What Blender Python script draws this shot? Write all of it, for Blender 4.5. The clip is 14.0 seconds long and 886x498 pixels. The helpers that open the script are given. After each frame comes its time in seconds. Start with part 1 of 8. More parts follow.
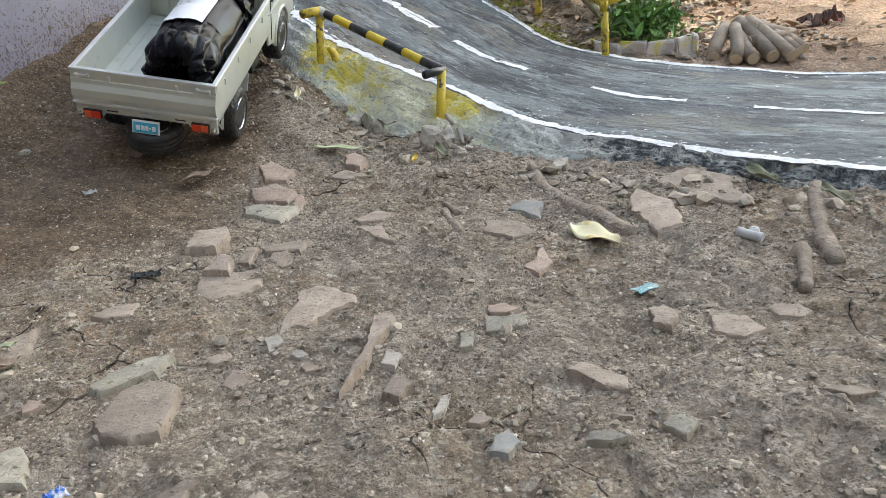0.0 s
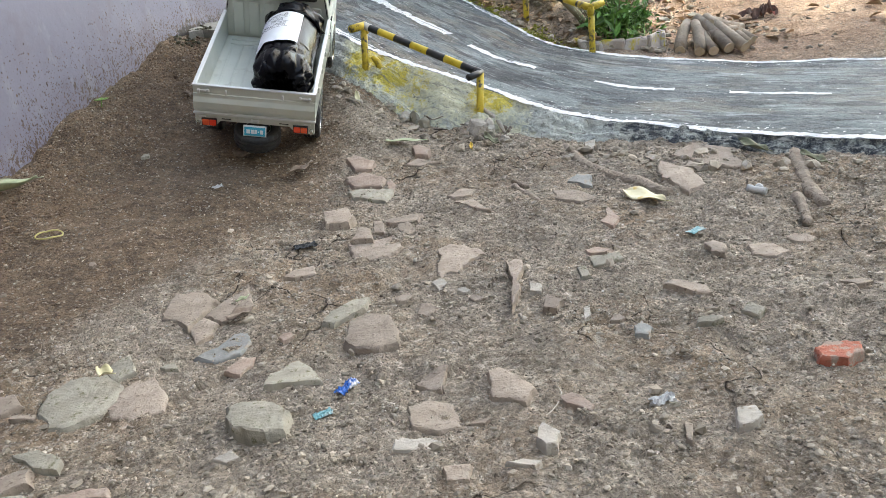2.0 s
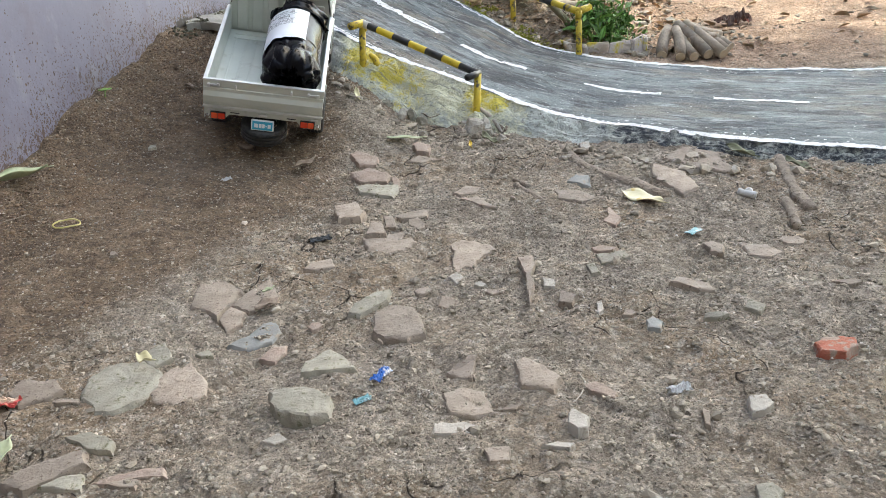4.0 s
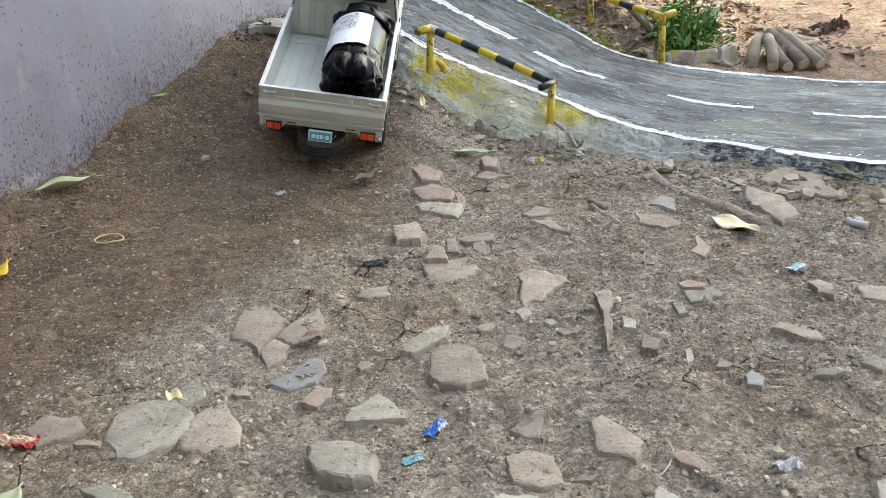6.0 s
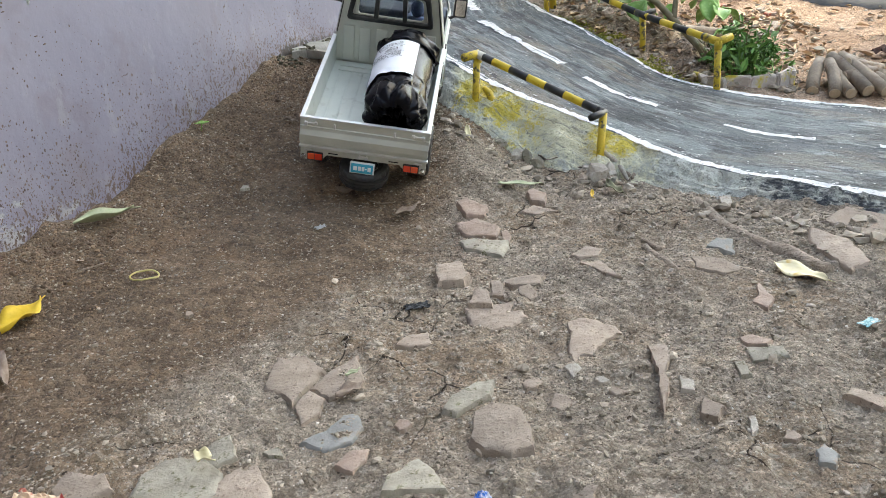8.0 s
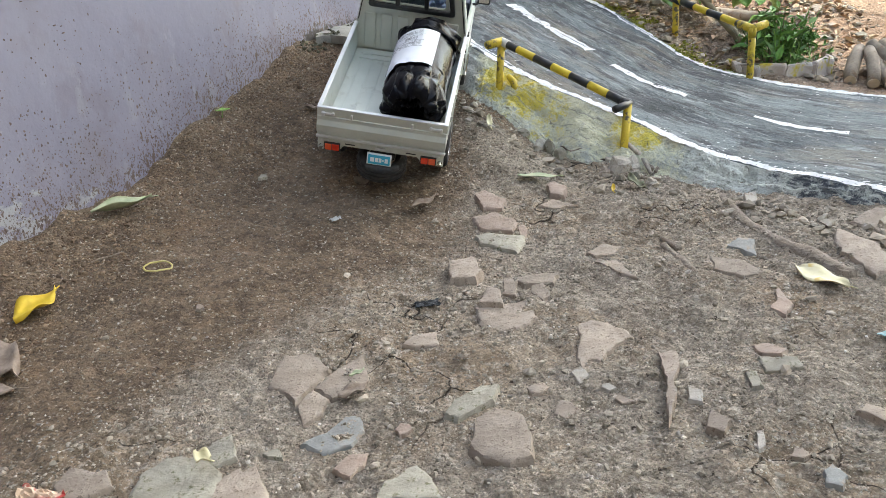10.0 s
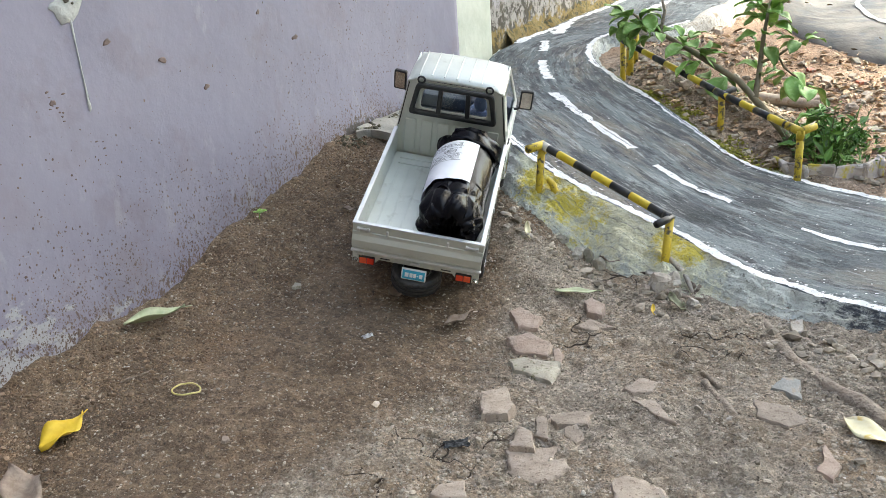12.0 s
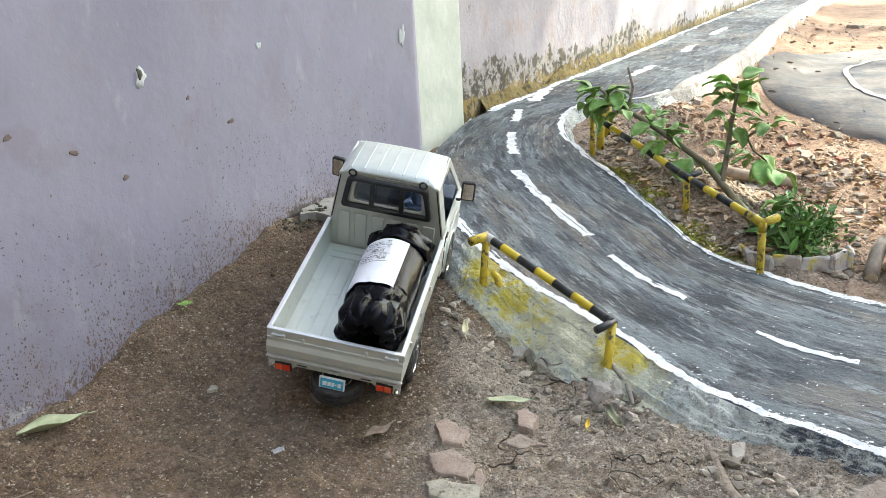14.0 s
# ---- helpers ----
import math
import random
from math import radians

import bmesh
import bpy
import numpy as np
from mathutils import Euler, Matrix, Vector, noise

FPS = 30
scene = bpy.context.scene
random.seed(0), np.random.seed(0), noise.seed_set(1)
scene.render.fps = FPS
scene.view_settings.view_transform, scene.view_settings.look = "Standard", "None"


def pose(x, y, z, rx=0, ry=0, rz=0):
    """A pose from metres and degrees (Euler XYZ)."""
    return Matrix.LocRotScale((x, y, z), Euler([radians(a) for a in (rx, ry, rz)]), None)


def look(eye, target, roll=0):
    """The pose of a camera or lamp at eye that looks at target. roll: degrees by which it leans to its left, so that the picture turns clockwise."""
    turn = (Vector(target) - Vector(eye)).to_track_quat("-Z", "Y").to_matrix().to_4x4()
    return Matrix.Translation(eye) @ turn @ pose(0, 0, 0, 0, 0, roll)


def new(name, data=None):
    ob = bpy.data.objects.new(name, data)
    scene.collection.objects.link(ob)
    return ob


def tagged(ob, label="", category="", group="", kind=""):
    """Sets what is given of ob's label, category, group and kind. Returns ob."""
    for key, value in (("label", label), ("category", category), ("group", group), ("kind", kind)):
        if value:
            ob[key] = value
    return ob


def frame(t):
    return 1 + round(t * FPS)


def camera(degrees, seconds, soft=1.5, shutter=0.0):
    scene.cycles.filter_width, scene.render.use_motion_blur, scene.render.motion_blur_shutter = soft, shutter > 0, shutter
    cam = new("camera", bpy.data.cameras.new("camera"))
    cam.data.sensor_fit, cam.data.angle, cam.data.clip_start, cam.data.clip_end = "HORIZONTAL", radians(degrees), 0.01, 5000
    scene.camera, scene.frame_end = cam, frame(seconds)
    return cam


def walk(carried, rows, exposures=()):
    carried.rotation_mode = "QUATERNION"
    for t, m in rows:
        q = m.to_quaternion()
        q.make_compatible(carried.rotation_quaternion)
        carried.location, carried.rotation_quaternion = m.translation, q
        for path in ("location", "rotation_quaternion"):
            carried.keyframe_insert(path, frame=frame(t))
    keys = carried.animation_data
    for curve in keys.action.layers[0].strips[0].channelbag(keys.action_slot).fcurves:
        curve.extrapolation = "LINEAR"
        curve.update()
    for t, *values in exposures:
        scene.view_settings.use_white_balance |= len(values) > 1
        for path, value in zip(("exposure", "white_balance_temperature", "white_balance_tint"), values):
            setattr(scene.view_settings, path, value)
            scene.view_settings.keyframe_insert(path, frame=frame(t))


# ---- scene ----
cam = camera(55.5, 14.0, soft=0.8)
PATH = [
    (0, (-0.0048, -0.0072, 0.2478), (-0.0624, 2.2188, -0.6498), -5.1),
    (0.5, (-0.0456, -0.0564, 0.2634), (-0.1008, 2.1564, -0.6654), -5.3),
    (1, (-0.0876, -0.0948, 0.2862), (-0.1068, 2.1192, -0.6402), -5.6),
    (1.5, (-0.126, -0.1452, 0.3102), (-0.0528, 2.064, -0.6246), -6.0),
    (2, (-0.1716, -0.192, 0.3174), (-0.0132, 2.0088, -0.6282), -6.3),
    (2.2, (-0.174, -0.2052, 0.3222), (0.0132, 1.992, -0.627), -6.1),
    (4.3, (-0.234, -0.2172, 0.3402), (0.0504, 1.956, -0.639), -4.1),
    (4.5, (-0.2352, -0.2124, 0.3378), (0.0384, 1.9632, -0.639), -4.7),
    (5, (-0.2388, -0.1932, 0.3246), (0.0072, 1.9884, -0.6462), -5.6),
    (5.5, (-0.234, -0.162, 0.327), (-0.0492, 2.0304, -0.6342), -5.5),
    (6, (-0.2184, -0.1368, 0.327), (-0.1236, 2.0652, -0.6246), -4.4),
    (6.5, (-0.2208, -0.114, 0.3306), (-0.1788, 2.0928, -0.6126), -4.0),
    (7, (-0.2196, -0.102, 0.3366), (-0.198, 2.1096, -0.5958), -4.3),
    (7.5, (-0.2184, -0.0984, 0.3402), (-0.222, 2.1168, -0.585), -4.5),
    (7.7, (-0.2184, -0.096, 0.3402), (-0.2304, 2.1228, -0.5766), -4.6),
    (9.8, (-0.1932, -0.072, 0.3522), (-0.3, 2.1396, -0.5742), -4.6),
    (10, (-0.1932, -0.0756, 0.3534), (-0.324, 2.1144, -0.6186), -4.8),
    (10.5, (-0.1956, -0.0804, 0.3534), (-0.3684, 2.0628, -0.7146), -5.2),
    (11, (-0.1968, -0.0816, 0.3546), (-0.4224, 2.0244, -0.7746), -5.8),
    (11.5, (-0.1908, -0.0576, 0.381), (-0.4368, 2.0928, -0.6546), -5.3),
    (12, (-0.1848, -0.0264, 0.4266), (-0.4224, 2.2008, -0.4374), -4.1),
    (12.5, (-0.1824, -0.0156, 0.4578), (-0.4152, 2.238, -0.3354), -3.7),
    (13, (-0.1692, -0.0072, 0.4686), (-0.3996, 2.2536, -0.303), -3.1),
    (13.5, (-0.1584, 0.0036, 0.4686), (-0.3864, 2.2668, -0.297), -3.1),
    (14, (-0.0996, 0.0528, 0.4698), (-0.3576, 2.3148, -0.2874), -3.1),
]
walk(cam, [(t, look(eye, target, roll)) for t, eye, target, roll in PATH],
     exposures=[(0.0, 2.34, 7000, 1), (1.0, 2.24, 7000, 1), (2.0, 2.48, 7000, 1), (14.0, 2.48, 7000, 1)])

# ---- daylight: open shade near the house, sun past the tree's shade ----
SUN_WAY = Vector((0.62, 0.40, 0.68)).normalized()
world = bpy.data.worlds.new("world")
scene.world = world
world.use_nodes = True
sky = world.node_tree.nodes.new("ShaderNodeTexSky")
sky.sky_type, sky.sun_disc = "NISHITA", False
sky.sun_elevation = math.asin(SUN_WAY.z)
sky.sun_rotation = math.atan2(SUN_WAY.x, SUN_WAY.y)
sky.air_density, sky.dust_density = 1.0, 2.0
back = world.node_tree.nodes["Background"]
back.inputs["Strength"].default_value = 0.15
world.node_tree.links.new(sky.outputs[0], back.inputs["Color"])
sun = new("sun", bpy.data.lights.new("sun", "SUN"))
sun.data.energy, sun.data.angle, sun.data.color = 1.9, radians(0.6), (1.0, 0.95, 0.88)
sun.matrix_world = look(SUN_WAY * 20, (0, 0, 0))


# ---- materials ----
def rgb(c):
    return (c[0], c[1], c[2], 1.0)


def surface(name, a, b, size=0.03, rough=0.7, metal=0.0, bump=0.0, bump_size=0.004, fleck=None, fleck_size=0.01,
            fleck_amount=0.35, spread=0.0, coat=0.0, glass=0.0, uneven=0.12, islands=0.0, tints=()):
    """Two tones in cloudy patches, flecks of a third, fine relief; spread: lighter or darker piece by piece."""
    m = bpy.data.materials.new(name)
    m.use_nodes = True
    n, l = m.node_tree.nodes, m.node_tree.links
    p = n["Principled BSDF"]
    at = n.new("ShaderNodeTexCoord").outputs["Object"]

    def cloud(s, detail=5.0, rough_=0.6):
        t = n.new("ShaderNodeTexNoise")
        t.inputs["Scale"].default_value, t.inputs["Detail"].default_value = 1.0 / s, detail
        t.inputs["Roughness"].default_value = rough_
        l.new(at, t.inputs["Vector"])
        return t.outputs[0]

    def ramp(v, lo, hi, x=0.0, y=1.0):
        r = n.new("ShaderNodeMapRange")
        r.inputs[1].default_value, r.inputs[2].default_value = lo, hi
        r.inputs[3].default_value, r.inputs[4].default_value = x, y
        l.new(v, r.inputs[0])
        return r.outputs[0]

    def blend(f, c, d):
        x = n.new("ShaderNodeMix")
        x.data_type = "RGBA"
        l.new(f, x.inputs[0])
        for v, s in ((c, 6), (d, 7)):
            if isinstance(v, tuple):
                x.inputs[s].default_value = rgb(v)
            else:
                l.new(v, x.inputs[s])
        return x.outputs[2]

    col = blend(ramp(cloud(size), 0.35, 0.65), a, b)
    if fleck:
        col = blend(ramp(cloud(fleck_size, 3.0, 0.7), 1 - fleck_amount - 0.08, 1 - fleck_amount + 0.02), col, fleck)
    if spread:
        info = n.new("ShaderNodeObjectInfo")
        h = n.new("ShaderNodeHueSaturation")
        l.new(ramp(info.outputs["Random"], 0, 1, 1 - spread, 1 + spread), h.inputs["Value"])
        l.new(col, h.inputs["Color"])
        col = h.outputs[0]
    if islands:
        geo = n.new("ShaderNodeNewGeometry")
        h = n.new("ShaderNodeHueSaturation")
        l.new(ramp(geo.outputs["Random Per Island"], 0, 1, 1 - islands, 1 + islands), h.inputs["Value"])
        l.new(col, h.inputs["Color"])
        col = h.outputs[0]
    for key, tint in tints:
        layer = n.new("ShaderNodeAttribute")
        layer.attribute_name = key
        s = n.new("ShaderNodeMath")
        s.operation = "ADD"
        l.new(layer.outputs["Fac"], s.inputs[0])
        l.new(ramp(cloud(0.015, 10.0, 0.82), 0.3, 0.7, -0.45, 0.45), s.inputs[1])
        col = blend(ramp(s.outputs[0], 0.42, 0.68), col, tint)
    l.new(col, p.inputs["Base Color"])
    l.new(ramp(cloud(size * 0.6, 4.0), 0.3, 0.7, max(rough - uneven, 0.03), min(rough + uneven, 1.0)), p.inputs["Roughness"])
    p.inputs["Metallic"].default_value = metal
    p.inputs["Coat Weight"].default_value = coat
    p.inputs["Transmission Weight"].default_value = glass
    if bump:
        bn = n.new("ShaderNodeBump")
        bn.inputs["Strength"].default_value, bn.inputs["Distance"].default_value = 1.0, bump
        l.new(cloud(bump_size, 6.0, 0.65), bn.inputs["Height"])
        l.new(bn.outputs[0], p.inputs["Normal"])
    return m


def dirt_surface():
    """Trodden earth: dry pinkish grey, darker and browner where it is damp (vertex layer 'damp'), gritty."""
    m = bpy.data.materials.new("trodden_earth")
    m.use_nodes = True
    n, l = m.node_tree.nodes, m.node_tree.links
    p = n["Principled BSDF"]
    at = n.new("ShaderNodeTexCoord").outputs["Object"]

    def noise_(scale, detail=6.0, rough_=0.6):
        t = n.new("ShaderNodeTexNoise")
        t.inputs["Scale"].default_value, t.inputs["Detail"].default_value, t.inputs["Roughness"].default_value = scale, detail, rough_
        l.new(at, t.inputs["Vector"])
        return t.outputs[0]

    def ramp(v, lo, hi, x=0.0, y=1.0):
        r = n.new("ShaderNodeMapRange")
        r.inputs[1].default_value, r.inputs[2].default_value, r.inputs[3].default_value, r.inputs[4].default_value = lo, hi, x, y
        l.new(v, r.inputs[0])
        return r.outputs[0]

    def mix(f, c, d):
        x = n.new("ShaderNodeMix")
        x.data_type = "RGBA"
        l.new(f, x.inputs[0])
        for v, s in ((c, 6), (d, 7)):
            if isinstance(v, tuple):
                x.inputs[s].default_value = rgb(v)
            else:
                l.new(v, x.inputs[s])
        return x.outputs[2]

    def maths(op, a, b):
        x = n.new("ShaderNodeMath")
        x.operation = op
        for v, s in ((a, 0), (b, 1)):
            if isinstance(v, float):
                x.inputs[s].default_value = v
            else:
                l.new(v, x.inputs[s])
        return x.outputs[0]

    att = n.new("ShaderNodeAttribute")
    att.attribute_name = "damp"
    damp = ramp(maths("ADD", att.outputs["Fac"], ramp(noise_(9.0), 0.2, 0.8, -0.28, 0.28)), 0.3, 0.75)
    red = n.new("ShaderNodeAttribute")
    red.attribute_name = "red"
    dry = mix(ramp(noise_(14.0, 8.0, 0.7), 0.36, 0.64), (0.248, 0.202, 0.155), (0.400, 0.338, 0.268))
    dry = mix(ramp(noise_(5.0, 5.0, 0.6), 0.46, 0.62), dry, (0.30, 0.225, 0.155))
    dry = mix(ramp(noise_(90.0, 4.0, 0.7), 0.52, 0.66), dry, (0.45, 0.39, 0.32))
    wet = mix(ramp(noise_(16.0, 8.0, 0.7), 0.36, 0.64), (0.128, 0.089, 0.057), (0.235, 0.170, 0.115))
    wet = mix(ramp(noise_(7.0, 6.0, 0.65), 0.54, 0.66), wet, (0.200, 0.128, 0.074))
    wet = mix(ramp(noise_(110.0, 3.0, 0.7), 0.60, 0.70), wet, (0.25, 0.19, 0.14))
    warm = mix(ramp(noise_(8.0, 8.0, 0.7), 0.36, 0.64), (0.29, 0.18, 0.115), (0.47, 0.325, 0.225))
    col = mix(damp, dry, wet)
    col = mix(red.outputs["Fac"], col, warm)
    col = mix(ramp(noise_(260.0, 2.0, 0.5), 0.62, 0.70), col, (0.43, 0.375, 0.305))
    col = mix(ramp(noise_(200.0, 2.0, 0.5), 0.28, 0.34, 1.0, 0.0), col, (0.09, 0.068, 0.05))
    # crumbs and crust flakes, each with a tone of its own
    shake = n.new("ShaderNodeTexNoise")
    shake.inputs["Scale"].default_value, shake.inputs["Detail"].default_value = 60.0, 4.0
    l.new(at, shake.inputs["Vector"])
    less = n.new("ShaderNodeVectorMath")
    less.operation = "SCALE"
    less.inputs["Scale"].default_value = 0.007
    l.new(shake.outputs["Color"], less.inputs[0])
    moved = n.new("ShaderNodeVectorMath")
    moved.operation = "ADD"
    l.new(at, moved.inputs[0])
    l.new(less.outputs[0], moved.inputs[1])
    rims = None
    for scale, depth in ((55.0, 0.10), (150.0, 0.20), (330.0, 0.22), (640.0, 0.20)):
        cell, rim = n.new("ShaderNodeTexVoronoi"), n.new("ShaderNodeTexVoronoi")
        rim.feature = "DISTANCE_TO_EDGE"
        for q in (cell, rim):
            q.inputs["Scale"].default_value = scale
            l.new(moved.outputs[0], q.inputs["Vector"])
        split = n.new("ShaderNodeSeparateColor")
        l.new(cell.outputs["Color"], split.inputs[0])
        h = n.new("ShaderNodeHueSaturation")
        l.new(ramp(split.outputs[0], 0, 1, 1 - depth, 1 + depth), h.inputs["Value"])
        l.new(col, h.inputs["Color"])
        col = h.outputs[0]
        flake = maths("MULTIPLY", maths("MULTIPLY", ramp(rim.outputs["Distance"], 0.0, 0.12), split.outputs[1]), 13.0 / scale)
        rims = flake if rims is None else maths("ADD", rims, flake)
    # thin drying cracks
    vor = n.new("ShaderNodeTexVoronoi")
    vor.feature = "DISTANCE_TO_EDGE"
    vor.inputs["Scale"].default_value = 7.0
    bend = n.new("ShaderNodeVectorMath")
    bend.operation = "ADD"
    wob = n.new("ShaderNodeTexNoise")
    wob.inputs["Scale"].default_value = 14.0
    l.new(at, wob.inputs["Vector"])
    sc = n.new("ShaderNodeVectorMath")
    sc.operation = "SCALE"
    sc.inputs["Scale"].default_value = 0.13
    l.new(wob.outputs["Color"], sc.inputs[0])
    l.new(at, bend.inputs[0])
    l.new(sc.outputs[0], bend.inputs[1])
    l.new(bend.outputs[0], vor.inputs["Vector"])
    crack = maths("MULTIPLY", ramp(vor.outputs["Distance"], 0.002, 0.009, 1.0, 0.0), ramp(noise_(5.0, 2.0), 0.49, 0.56))
    crack = maths("MULTIPLY", crack, ramp(damp, 0.0, 0.6, 1.0, 0.0))
    col = mix(maths("MULTIPLY", crack, 0.9), col, (0.030, 0.021, 0.015))
    l.new(col, p.inputs["Base Color"])
    l.new(ramp(damp, 0.0, 1.0, 0.95, 0.72), p.inputs["Roughness"])
    p.inputs["Specular IOR Level"].default_value = 0.3
    b1 = n.new("ShaderNodeBump")
    b1.inputs["Strength"].default_value, b1.inputs["Distance"].default_value = 1.0, 0.0075
    l.new(maths("ADD", rims, maths("SUBTRACT", noise_(70.0, 8.0, 0.72), maths("MULTIPLY", crack, 0.9))), b1.inputs["Height"])
    b2 = n.new("ShaderNodeBump")
    b2.inputs["Strength"].default_value, b2.inputs["Distance"].default_value = 1.0, 0.0020
    l.new(noise_(330.0, 4.0, 0.7), b2.inputs["Height"])
    l.new(b1.outputs[0], b2.inputs["Normal"])
    l.new(b2.outputs[0], p.inputs["Normal"])
    return m


EARTH = dirt_surface()
STONE_TAN = surface("tan_rubble", (0.275, 0.222, 0.176), (0.395, 0.325, 0.262), 0.014, 0.9, bump=0.002, bump_size=0.007, fleck=(0.19, 0.145, 0.11), fleck_size=0.0035, fleck_amount=0.36, spread=0.17)
STONE_GREY = surface("grey_cement_rubble", (0.275, 0.250, 0.198), (0.405, 0.370, 0.300), 0.016, 0.9, bump=0.002, bump_size=0.007, fleck=(0.16, 0.15, 0.085), fleck_size=0.006, fleck_amount=0.34, spread=0.14)
STONE_PINK = surface("pink_brick_rubble", (0.325, 0.240, 0.190), (0.43, 0.340, 0.275), 0.014, 0.9, bump=0.002, bump_size=0.006, fleck=(0.29, 0.22, 0.175), fleck_size=0.006, spread=0.12)
STONE_SLATE = surface("blue_grey_slate", (0.20, 0.20, 0.19), (0.31, 0.305, 0.285), 0.02, 0.75, bump=0.001, bump_size=0.005, fleck=(0.3, 0.24, 0.19), fleck_size=0.012, spread=0.1)
STONE_PALE = surface("pale_lime_rubble", (0.40, 0.36, 0.305), (0.52, 0.475, 0.41), 0.02, 0.9, bump=0.002, bump_size=0.005, fleck=(0.3, 0.25, 0.2), fleck_size=0.009, spread=0.1)
BRICK_RED = surface("red_brick", (0.36, 0.10, 0.06), (0.46, 0.19, 0.12), 0.012, 0.9, bump=0.0015, bump_size=0.004, fleck=(0.34, 0.26, 0.21), fleck_size=0.012, fleck_amount=0.45)
ROOT_BARK = surface("dusty_root_bark", (0.23, 0.18, 0.135), (0.36, 0.295, 0.235), 0.010, 0.95, bump=0.004, bump_size=0.006, fleck=(0.14, 0.105, 0.08), fleck_size=0.006)
GRIT = surface("grit", (0.26, 0.218, 0.168), (0.42, 0.362, 0.285), 0.05, 0.95, islands=0.42, bump=0.0008, bump_size=0.003, fleck=(0.46, 0.41, 0.35), fleck_size=0.02)


def streaked():
    """Dark cement brushed along the road (vertex layer 'flow': metres along and across), dusty in patches."""
    m = surface("brushed_dark_cement", (0.024, 0.036, 0.048), (0.066, 0.084, 0.095), 0.07, 0.72, bump=0.003, bump_size=0.008)
    n, l = m.node_tree.nodes, m.node_tree.links
    p = n["Principled BSDF"]
    old = p.inputs["Base Color"].links[0].from_socket
    flow = n.new("ShaderNodeAttribute")
    flow.attribute_name = "flow"
    for stretch, size, lo, hi, tone, most in (
            ((1.3, 3.6, 1.0), 2.4, 0.46, 0.58, (0.135, 0.160, 0.170), 0.9),
            ((1.4, 3.0, 1.0), 2.0, 0.50, 0.62, (0.165, 0.135, 0.102), 0.75),
            ((1.6, 4.2, 1.0), 3.0, 0.53, 0.58, (0.014, 0.019, 0.025), 0.90),
            ((4.0, 15.0, 1.0), 2.6, 0.55, 0.61, (0.235, 0.262, 0.268), 0.85),
            ((4.0, 13.0, 1.0), 3.0, 0.55, 0.60, (0.012, 0.016, 0.021), 0.90),
            ((12.0, 30.0, 1.0), 5.0, 0.58, 0.63, (0.010, 0.013, 0.017), 0.85),
            ((9.0, 50.0, 1.0), 2.4, 0.56, 0.62, (0.013, 0.016, 0.021), 0.70),
            ((8.0, 44.0, 1.0), 2.5, 0.58, 0.64, (0.31, 0.33, 0.33), 0.70),
            ((60.0, 110.0, 1.0), 3.0, 0.63, 0.68, (0.36, 0.36, 0.35), 0.85)):
        mp = n.new("ShaderNodeMapping")
        mp.inputs["Scale"].default_value = stretch
        l.new(flow.outputs["Vector"], mp.inputs["Vector"])
        t = n.new("ShaderNodeTexNoise")
        t.inputs["Scale"].default_value, t.inputs["Detail"].default_value, t.inputs["Roughness"].default_value = size, 7.0, 0.7
        l.new(mp.outputs[0], t.inputs["Vector"])
        r = n.new("ShaderNodeMapRange")
        r.inputs[1].default_value, r.inputs[2].default_value, r.inputs[4].default_value = lo, hi, most
        l.new(t.outputs[0], r.inputs[0])
        x = n.new("ShaderNodeMix")
        x.data_type = "RGBA"
        l.new(r.outputs[0], x.inputs[0])
        l.new(old, x.inputs[6])
        x.inputs[7].default_value = rgb(tone)
        old = x.outputs[2]
    l.new(old, p.inputs["Base Color"])
    return m


ASPHALT_FLOW = streaked()
LINE_WHITE = surface("chalky_white_paint", (0.58, 0.59, 0.59), (0.80, 0.81, 0.81), 0.02, 0.85, bump=0.0003, bump_size=0.004, fleck=(0.12, 0.13, 0.14), fleck_size=0.005, fleck_amount=0.34)
SKIRT = surface("rough_grey_cement", (0.46, 0.475, 0.42), (0.64, 0.65, 0.59), 0.03, 0.9, bump=0.006, bump_size=0.007, fleck=(0.27, 0.27, 0.235), fleck_size=0.010, fleck_amount=0.36,
                tints=(("pale", (0.72, 0.70, 0.51)), ("yellow", (0.74, 0.62, 0.12)), ("tar", (0.05, 0.055, 0.065)), ("moss", (0.17, 0.17, 0.035))))



